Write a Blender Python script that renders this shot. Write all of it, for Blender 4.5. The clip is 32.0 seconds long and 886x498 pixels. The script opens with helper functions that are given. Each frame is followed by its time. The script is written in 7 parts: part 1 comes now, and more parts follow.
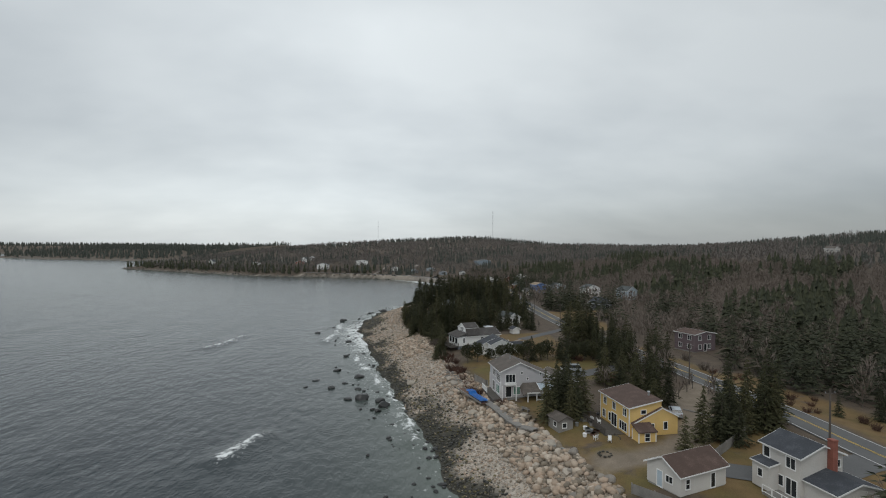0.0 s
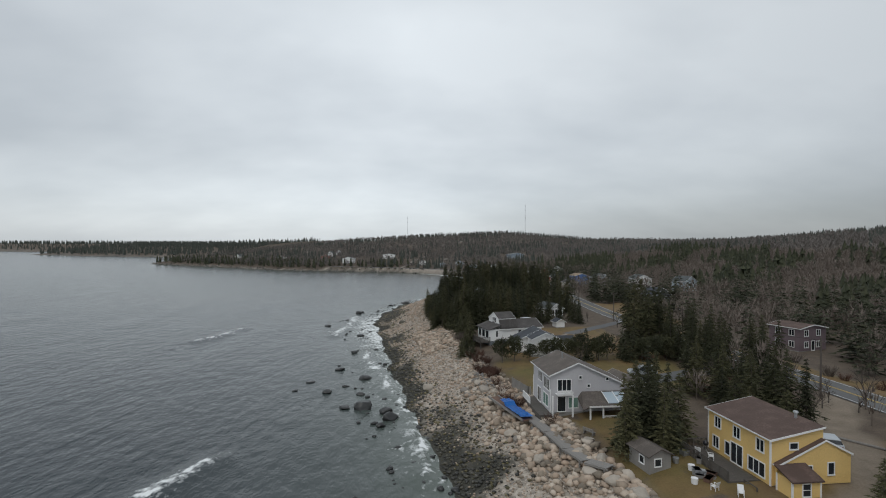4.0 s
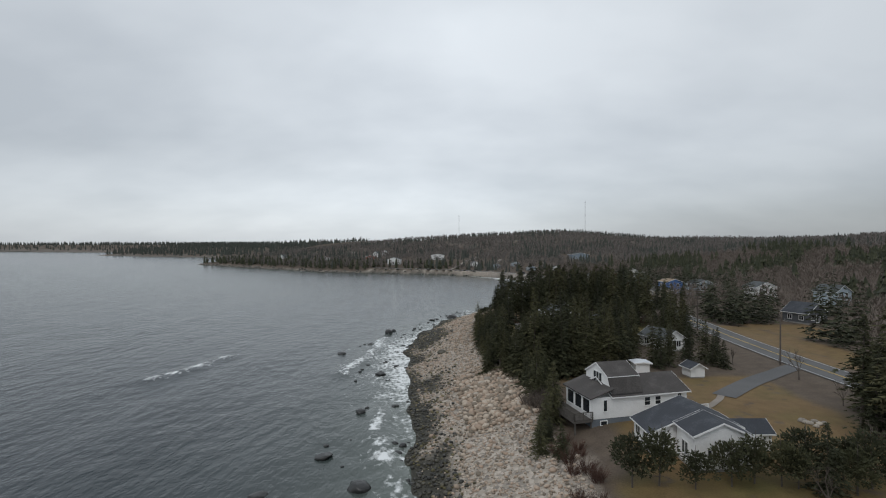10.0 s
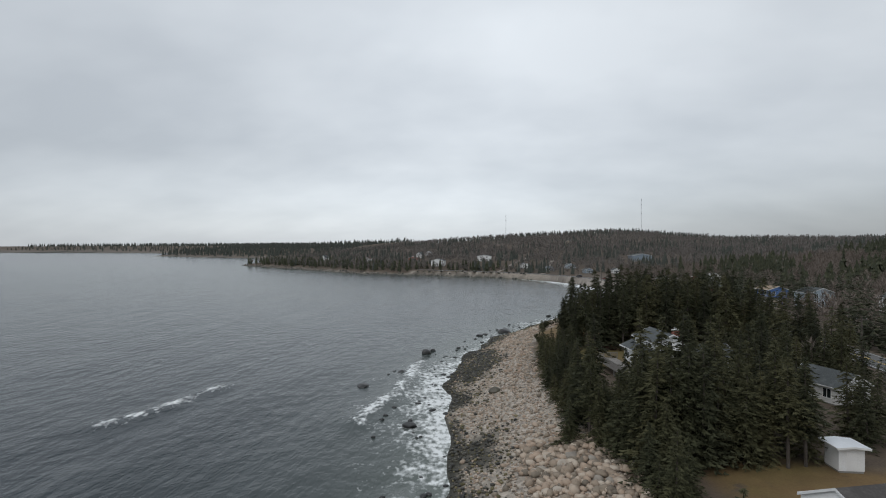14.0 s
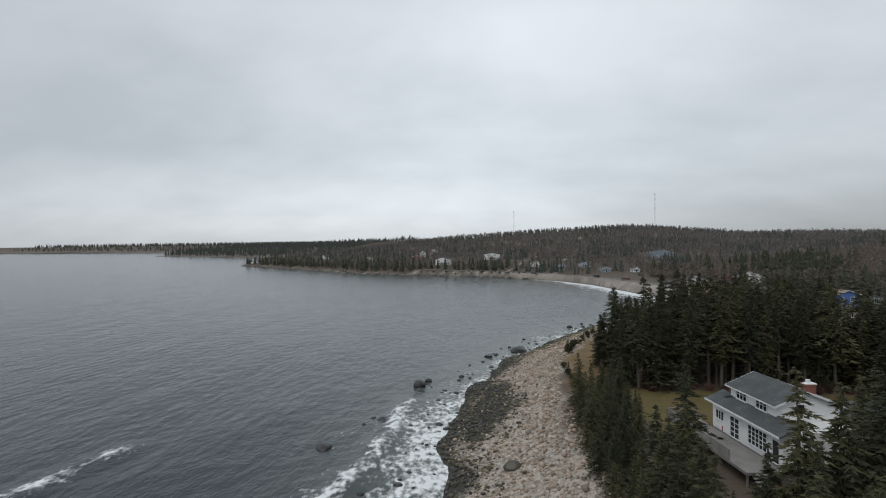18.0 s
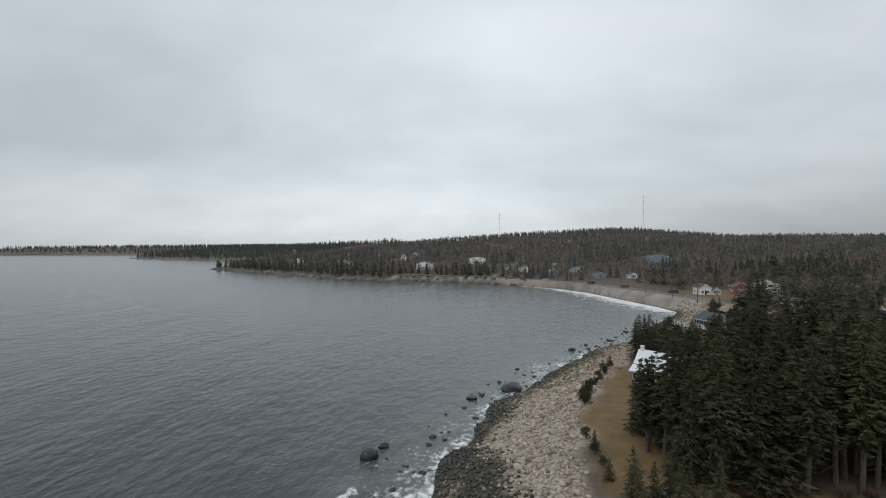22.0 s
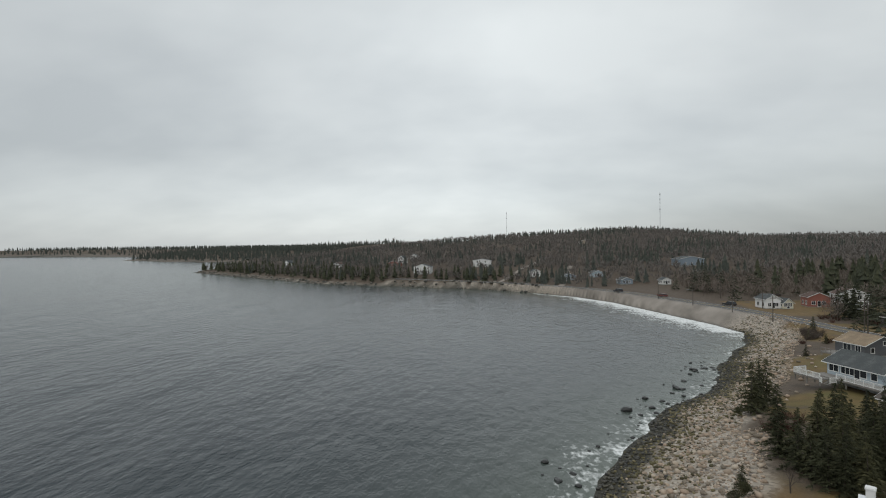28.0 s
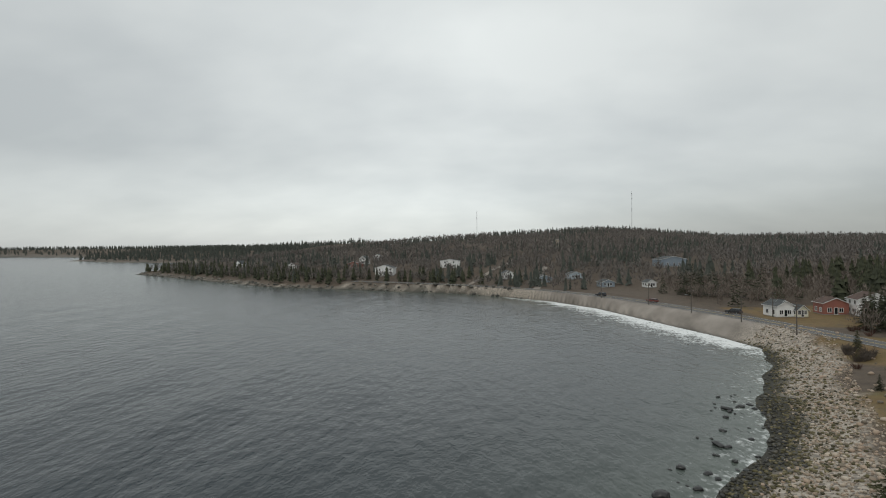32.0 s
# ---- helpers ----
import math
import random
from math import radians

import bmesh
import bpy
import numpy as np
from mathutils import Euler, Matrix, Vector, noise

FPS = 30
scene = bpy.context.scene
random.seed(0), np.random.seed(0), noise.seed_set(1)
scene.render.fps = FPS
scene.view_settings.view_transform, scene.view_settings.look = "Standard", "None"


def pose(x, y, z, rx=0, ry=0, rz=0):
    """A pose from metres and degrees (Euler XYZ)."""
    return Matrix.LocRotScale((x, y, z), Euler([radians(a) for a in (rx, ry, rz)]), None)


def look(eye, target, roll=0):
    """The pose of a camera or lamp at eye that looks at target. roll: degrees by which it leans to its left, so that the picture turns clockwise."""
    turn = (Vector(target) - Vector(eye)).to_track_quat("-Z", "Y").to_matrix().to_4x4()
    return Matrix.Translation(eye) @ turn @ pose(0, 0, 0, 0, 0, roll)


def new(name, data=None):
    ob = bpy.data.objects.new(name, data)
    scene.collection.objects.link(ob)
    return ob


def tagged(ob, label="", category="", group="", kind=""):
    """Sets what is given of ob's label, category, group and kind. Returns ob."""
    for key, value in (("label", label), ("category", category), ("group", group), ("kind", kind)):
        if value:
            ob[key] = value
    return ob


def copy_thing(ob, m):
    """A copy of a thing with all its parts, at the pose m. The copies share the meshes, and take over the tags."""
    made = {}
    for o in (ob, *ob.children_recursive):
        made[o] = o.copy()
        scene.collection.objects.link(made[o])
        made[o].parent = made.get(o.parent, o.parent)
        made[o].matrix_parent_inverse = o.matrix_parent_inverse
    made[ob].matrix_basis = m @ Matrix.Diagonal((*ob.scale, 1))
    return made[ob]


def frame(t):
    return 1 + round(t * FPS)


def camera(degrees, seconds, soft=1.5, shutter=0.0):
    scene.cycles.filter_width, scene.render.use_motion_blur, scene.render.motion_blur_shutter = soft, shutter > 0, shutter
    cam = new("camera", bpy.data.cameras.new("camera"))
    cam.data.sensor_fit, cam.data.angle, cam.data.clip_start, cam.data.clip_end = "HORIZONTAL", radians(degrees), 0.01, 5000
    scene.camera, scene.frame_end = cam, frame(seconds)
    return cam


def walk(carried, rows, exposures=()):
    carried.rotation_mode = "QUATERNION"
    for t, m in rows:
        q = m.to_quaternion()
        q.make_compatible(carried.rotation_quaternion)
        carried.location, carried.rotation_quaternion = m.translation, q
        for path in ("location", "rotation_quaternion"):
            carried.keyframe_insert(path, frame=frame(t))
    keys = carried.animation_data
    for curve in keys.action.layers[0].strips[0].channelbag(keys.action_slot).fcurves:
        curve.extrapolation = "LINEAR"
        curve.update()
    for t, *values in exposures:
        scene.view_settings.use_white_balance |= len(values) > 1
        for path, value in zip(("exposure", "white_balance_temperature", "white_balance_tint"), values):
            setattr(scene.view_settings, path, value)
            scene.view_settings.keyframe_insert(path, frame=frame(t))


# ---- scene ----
cam = camera(83.1, 32.0, soft=1.05)
PATH = [
    (0, (-4.807, 0.743, 35.201), (-4.466, 2.713, 35.188), 0.3),
    (0.5, (-3.787, 3.927, 33.984), (-3.453, 5.899, 33.975), 0.5),
    (1, (-2.879, 7.244, 33.009), (-2.55, 9.217, 33.0), 0.5),
    (1.5, (-2.119, 10.652, 32.181), (-1.791, 12.625, 32.169), 0.1),
    (2, (-1.603, 13.946, 31.288), (-1.274, 15.919, 31.268), -0.0),
    (2.5, (-0.857, 17.339, 30.442), (-0.531, 19.312, 30.413), -0.5),
    (3, (-0.286, 20.99, 29.698), (0.04, 22.963, 29.665), -0.5),
    (3.5, (0.371, 24.809, 29.161), (0.693, 26.783, 29.135), -0.3),
    (4, (0.922, 28.498, 28.622), (1.14, 30.486, 28.603), 0.1),
    (4.5, (1.542, 32.055, 28.489), (1.634, 34.052, 28.468), 0.1),
    (6.5, (2.802, 49.558, 27.904), (2.882, 51.556, 27.886), 0.1),
    (7, (2.977, 54.01, 27.591), (3.057, 56.008, 27.577), 0.2),
    (7.5, (3.462, 58.39, 27.507), (3.539, 60.389, 27.492), 0.1),
    (8, (3.938, 62.619, 27.616), (4.012, 64.618, 27.599), -0.0),
    (8.5, (4.439, 66.728, 27.759), (4.508, 68.727, 27.74), -0.1),
    (9, (4.869, 70.862, 27.825), (4.934, 72.861, 27.806), -0.1),
    (9.5, (5.273, 75.027, 27.861), (5.337, 77.026, 27.842), -0.2),
    (10, (5.47, 78.61, 27.958), (5.478, 80.61, 27.939), -0.1),
    (10.5, (5.19, 81.875, 28.045), (5.094, 83.872, 28.028), -0.1),
    (11, (4.976, 85.632, 28.172), (4.813, 87.625, 28.153), -0.1),
    (11.5, (4.737, 89.533, 28.276), (4.574, 91.526, 28.253), 0.0),
    (12, (4.787, 93.671, 28.193), (4.62, 95.664, 28.17), -0.1),
    (12.5, (4.86, 97.711, 28.189), (4.686, 99.704, 28.166), -0.1),
    (13, (4.745, 101.845, 28.005), (4.571, 103.837, 27.986), -0.2),
    (13.5, (4.647, 105.907, 27.962), (4.469, 107.899, 27.942), -0.3),
    (14, (4.283, 110.06, 27.656), (4.109, 112.053, 27.64), -0.2),
    (14.5, (4.331, 113.682, 27.736), (4.155, 115.674, 27.722), -0.5),
    (16.5, (3.733, 127.694, 27.883), (3.549, 129.686, 27.863), -0.3),
    (17, (3.833, 131.103, 28.178), (3.64, 133.093, 28.154), -0.5),
    (17.5, (3.6, 135.157, 28.232), (3.407, 137.148, 28.205), -0.6),
    (18, (3.755, 139.347, 28.171), (3.552, 141.337, 28.145), -0.7),
    (18.5, (3.393, 143.219, 27.831), (3.193, 145.209, 27.814), -0.6),
    (19, (3.025, 147.344, 27.702), (2.827, 149.334, 27.686), -0.4),
    (19.5, (2.952, 151.575, 27.657), (2.753, 153.565, 27.645), -0.7),
    (20, (2.857, 155.889, 27.607), (2.655, 157.879, 27.596), -0.45),
    (20.5, (3.053, 159.671, 27.715), (2.847, 161.66, 27.699), -0.4),
    (21, (3.25, 163.453, 27.823), (3.044, 165.443, 27.807), -0.35),
    (21.5, (3.447, 167.236, 27.931), (3.289, 169.229, 27.915), -0.4),
    (22, (3.644, 171.018, 28.039), (3.5, 173.013, 28.024), -0.45),
    (22.5, (3.33, 175.843, 28.199), (3.189, 177.838, 28.181), -0.6),
    (23, (3.171, 180.575, 28.122), (3.029, 182.57, 28.103), -0.5),
    (23.5, (3.134, 185.078, 28.018), (2.991, 187.072, 27.994), -0.2),
    (24, (3.391, 189.465, 27.805), (3.246, 191.46, 27.787), -0.4),
    (24.5, (3.651, 193.941, 27.681), (3.503, 195.935, 27.662), -0.4),
    (25, (3.914, 198.32, 27.506), (3.762, 200.314, 27.493), -0.45),
    (25.5, (3.853, 202.398, 27.534), (3.7, 204.392, 27.52), -0.5),
    (27.5, (4.892, 216.146, 27.749), (4.724, 218.139, 27.736), -0.6),
    (28, (4.748, 219.59, 27.784), (4.578, 221.583, 27.773), -0.6),
    (28.5, (4.663, 223.02, 27.899), (4.49, 225.012, 27.888), -0.5),
    (29, (4.566, 226.637, 27.834), (4.391, 228.63, 27.825), -0.5),
    (29.5, (4.483, 230.402, 27.746), (4.306, 232.394, 27.733), -0.5),
    (30, (4.582, 234.062, 27.852), (4.404, 236.054, 27.845), -0.4),
    (30.5, (4.79, 238.098, 27.821), (4.64, 240.093, 27.813), -0.35),
    (31, (5.442, 242.418, 27.633), (5.312, 244.413, 27.629), -0.35),
    (31.5, (6.108, 247.067, 27.229), (6.052, 249.066, 27.221), -0.4),
    (32, (6.439, 251.692, 26.745), (6.386, 253.691, 26.735), -0.5),
]
walk(cam, [(t, look(eye, target, roll)) for t, eye, target, roll in PATH],
     exposures=[(0, -0.02, 6600, 8), (6, -0.02, 6450, 10), (20, 0.0, 6460, 10.5), (26, -0.01, 6580, 9), (28, -0.01, 6720, 8), (32, -0.01, 6860, 7.5)])

# ---- sky and light ----
world = bpy.data.worlds.new("overcast_sky")
scene.world = world
world.use_nodes = True


def sky_nodes(nt):
    nt.nodes.clear()
    n, link = nt.nodes.new, nt.links.new
    out, bg = n("ShaderNodeOutputWorld"), n("ShaderNodeBackground")
    sky = n("ShaderNodeTexSky")
    sky.sky_type, sky.sun_disc, sky.sun_elevation, sky.sun_rotation = "NISHITA", False, radians(48), radians(200)
    co, sep = n("ShaderNodeTexCoord"), n("ShaderNodeSeparateXYZ")
    link(co.outputs["Generated"], sep.inputs[0])
    lift = n("ShaderNodeMath"); lift.operation = "ADD"; lift.inputs[1].default_value = 0.34
    absz = n("ShaderNodeMath"); absz.operation = "ABSOLUTE"
    link(sep.outputs["Z"], absz.inputs[0]); link(absz.outputs[0], lift.inputs[0])
    dx = n("ShaderNodeMath"); dx.operation = "DIVIDE"; link(sep.outputs["X"], dx.inputs[0]); link(lift.outputs[0], dx.inputs[1])
    dy = n("ShaderNodeMath"); dy.operation = "DIVIDE"; link(sep.outputs["Y"], dy.inputs[0]); link(lift.outputs[0], dy.inputs[1])
    comb = n("ShaderNodeCombineXYZ"); link(dx.outputs[0], comb.inputs[0]); link(dy.outputs[0], comb.inputs[1])
    mp = n("ShaderNodeMapping"); mp.inputs["Location"].default_value = (3.1, 1.2, 0); mp.inputs["Scale"].default_value = (0.95, 1.3, 1)
    link(comb.outputs[0], mp.inputs[0])
    big = n("ShaderNodeTexNoise"); big.inputs["Scale"].default_value = 0.55; big.inputs["Detail"].default_value = 5; big.inputs["Roughness"].default_value = 0.5
    fine = n("ShaderNodeTexNoise"); fine.inputs["Scale"].default_value = 2.2; fine.inputs["Detail"].default_value = 6
    link(mp.outputs[0], big.inputs[0]); link(mp.outputs[0], fine.inputs[0])
    mix = n("ShaderNodeMix"); mix.data_type = "FLOAT"; mix.inputs[0].default_value = 0.25
    link(big.outputs[0], mix.inputs[2]); link(fine.outputs[0], mix.inputs[3])
    ramp = n("ShaderNodeValToRGB")
    e = ramp.color_ramp.elements
    e[0].position, e[0].color = 0.36, (0.548, 0.590, 0.628, 1)
    e[1].position, e[1].color = 0.62, (0.730, 0.774, 0.806, 1)
    link(mix.outputs[0], ramp.inputs[0])
    # brighter near the horizon, as under a stratus deck
    hor = n("ShaderNodeValToRGB")
    h = hor.color_ramp.elements
    h[0].position, h[0].color = 0.0, (0.50, 0.50, 0.50, 1)
    h[1].position, h[1].color = 0.60, (0.56, 0.56, 0.56, 1)
    for p, v in ((0.03, 0.55), (0.09, 0.575), (0.16, 0.53), (0.27, 0.55), (0.40, 0.58)):
        q = h.new(p); q.color = (v, v, v, 1)
    link(absz.outputs[0], hor.inputs[0])
    mul = n("ShaderNodeMix"); mul.data_type = "RGBA"; mul.blend_type = "MULTIPLY"; mul.inputs[0].default_value = 1.0
    link(ramp.outputs[0], mul.inputs[6]); link(hor.outputs[0], mul.inputs[7])
    blend = n("ShaderNodeMix"); blend.data_type = "RGBA"; blend.inputs[0].default_value = 0.006
    # the cloud deck is thicker to the east and, a little, to the west
    side = n("ShaderNodeMath"); side.operation = "MULTIPLY_ADD"; side.inputs[1].default_value = 0.5; side.inputs[2].default_value = 0.5
    link(sep.outputs["X"], side.inputs[0])
    east = n("ShaderNodeValToRGB")
    c = east.color_ramp.elements
    c[0].position, c[0].color = 0.14, (0.84, 0.84, 0.84, 1)
    c[1].position, c[1].color = 0.87, (0.77, 0.77, 0.77, 1)
    for q, v in ((0.28, 0.93), (0.42, 1.02), (0.52, 1.03)):
        c.new(q).color = (v, v, v, 1)
    link(side.outputs[0], east.inputs[0])
    mul2 = n("ShaderNodeMix"); mul2.data_type = "RGBA"; mul2.blend_type = "MULTIPLY"; mul2.inputs[0].default_value = 1.0
    link(mul.outputs[2], mul2.inputs[6]); link(east.outputs[0], mul2.inputs[7])
    # and a grey bank lies low over the land in the east
    low, bank, lm = n("ShaderNodeValToRGB"), n("ShaderNodeValToRGB"), n("ShaderNodeMix")
    for node, stops in ((low, ((0.05, 1.0), (0.17, 0.0))), (bank, ((0.56, 1.0), (0.66, 0.84), (0.85, 0.66)))):
        k = node.color_ramp.elements
        for i, (q, v) in enumerate(stops):
            w = k[i] if i < 2 else k.new(q)
            w.position, w.color = q, (v, v, v, 1)
    link(absz.outputs[0], low.inputs[0]); link(side.outputs[0], bank.inputs[0])
    lm.data_type, lm.blend_type = "RGBA", "MULTIPLY"
    link(low.outputs[0], lm.inputs[0]); link(mul2.outputs[2], lm.inputs[6]); link(bank.outputs[0], lm.inputs[7])
    link(lm.outputs[2], blend.inputs[6]); link(sky.outputs[0], blend.inputs[7])
    link(blend.outputs[2], bg.inputs[0])
    bg.inputs[1].default_value = 1.79
    link(bg.outputs[0], out.inputs[0])


sky_nodes(world.node_tree)
sun = new("sun", bpy.data.lights.new("sun", "SUN"))
sun.data.energy, sun.data.angle, sun.data.color = 0.6, radians(25), (1.0, 0.97, 0.93)
sun.matrix_world = look((0, 0, 100), (40, 60, 0))

# ---- materials ----


def ramp_node(nt, stops):
    r = nt.nodes.new("ShaderNodeValToRGB")
    e = r.color_ramp.elements
    for i, (p, c) in enumerate(stops):
        q = e[i] if i < 2 else e.new(p)
        q.position, q.color = p, (*c, 1)
    return r


def surf(name, stops, scale=1.0, rough=0.8, bump=0.3, fine=12.0, metal=0.0, island=0.0, objrand=0.0, squash=None, dist=0.05):
    """A surface whose colour runs through the stops by noise at two scales, with fine relief."""
    m = bpy.data.materials.new(name)
    m.use_nodes = True
    nt = m.node_tree
    b = nt.nodes["Principled BSDF"]
    b.inputs["Roughness"].default_value, b.inputs["Metallic"].default_value = rough, metal
    co = nt.nodes.new("ShaderNodeTexCoord")
    src = co.outputs["Object"]
    if squash:
        mp = nt.nodes.new("ShaderNodeMapping")
        mp.inputs["Scale"].default_value = squash
        nt.links.new(src, mp.inputs[0])
        src = mp.outputs[0]
    n1, n2 = nt.nodes.new("ShaderNodeTexNoise"), nt.nodes.new("ShaderNodeTexNoise")
    n1.inputs["Scale"].default_value, n2.inputs["Scale"].default_value = scale, scale * fine
    n1.inputs["Detail"].default_value, n2.inputs["Detail"].default_value = 4, 6
    nt.links.new(src, n1.inputs[0]); nt.links.new(src, n2.inputs[0])
    mix = nt.nodes.new("ShaderNodeMix"); mix.data_type = "FLOAT"; mix.inputs[0].default_value = 0.45
    nt.links.new(n1.outputs[0], mix.inputs[2]); nt.links.new(n2.outputs[0], mix.inputs[3])
    val = mix.outputs[0]
    for amount, node, sock in ((island, "ShaderNodeNewGeometry", "Random Per Island"), (objrand, "ShaderNodeObjectInfo", "Random")):
        if amount:
            g = nt.nodes.new(node)
            mx = nt.nodes.new("ShaderNodeMix"); mx.data_type = "FLOAT"; mx.inputs[0].default_value = amount
            nt.links.new(val, mx.inputs[2]); nt.links.new(g.outputs[sock], mx.inputs[3])
            val = mx.outputs[0]
    r = ramp_node(nt, stops)
    nt.links.new(val, r.inputs[0]); nt.links.new(r.outputs[0], b.inputs["Base Color"])
    if bump:
        bp = nt.nodes.new("ShaderNodeBump")
        bp.inputs["Strength"].default_value, bp.inputs["Distance"].default_value = bump, dist
        nt.links.new(n2.outputs[0], bp.inputs["Height"]); nt.links.new(bp.outputs[0], b.inputs["Normal"])
    return m


def siding(name, col, dark, pitch=0.14):
    """Painted lap siding: boards as fine horizontal relief, with weathering."""
    m = surf(name, ((0.3, dark), (0.6, col)), 0.35, 0.6, 0.1, 20)
    nt = m.node_tree
    b = nt.nodes["Principled BSDF"]
    co, sep = nt.nodes.new("ShaderNodeTexCoord"), nt.nodes.new("ShaderNodeSeparateXYZ")
    nt.links.new(co.outputs["Object"], sep.inputs[0])
    w = nt.nodes.new("ShaderNodeMath"); w.operation = "MULTIPLY"; w.inputs[1].default_value = 1 / pitch
    f = nt.nodes.new("ShaderNodeMath"); f.operation = "FRACT"
    nt.links.new(sep.outputs["Z"], w.inputs[0]); nt.links.new(w.outputs[0], f.inputs[0])
    bp = nt.nodes.new("ShaderNodeBump"); bp.inputs["Strength"].default_value, bp.inputs["Distance"].default_value = 0.6, 0.03
    bp.invert = True
    nt.links.new(f.outputs[0], bp.inputs["Height"]); nt.links.new(bp.outputs[0], b.inputs["Normal"])
    return m


def shingle(name, c1, c2):
    lo, hi = tuple(0.8 * v for v in c1), tuple(1.12 * v for v in c2)
    m = surf(name, ((0.25, lo), (0.5, c1), (0.72, hi)), 0.7, 0.9, 0.4, 9)
    nt = m.node_tree
    b = nt.nodes["Principled BSDF"]
    co, sep = nt.nodes.new("ShaderNodeTexCoord"), nt.nodes.new("ShaderNodeSeparateXYZ")
    nt.links.new(co.outputs["Object"], sep.inputs[0])
    w = nt.nodes.new("ShaderNodeMath"); w.operation = "MULTIPLY"; w.inputs[1].default_value = 1 / 0.075
    f = nt.nodes.new("ShaderNodeMath"); f.operation = "FRACT"
    nt.links.new(sep.outputs["Z"], w.inputs[0]); nt.links.new(w.outputs[0], f.inputs[0])
    bp = nt.nodes.new("ShaderNodeBump"); bp.inputs["Strength"].default_value, bp.inputs["Distance"].default_value = 0.5, 0.03
    nt.links.new(f.outputs[0], bp.inputs["Height"]); nt.links.new(bp.outputs[0], b.inputs["Normal"])
    return m


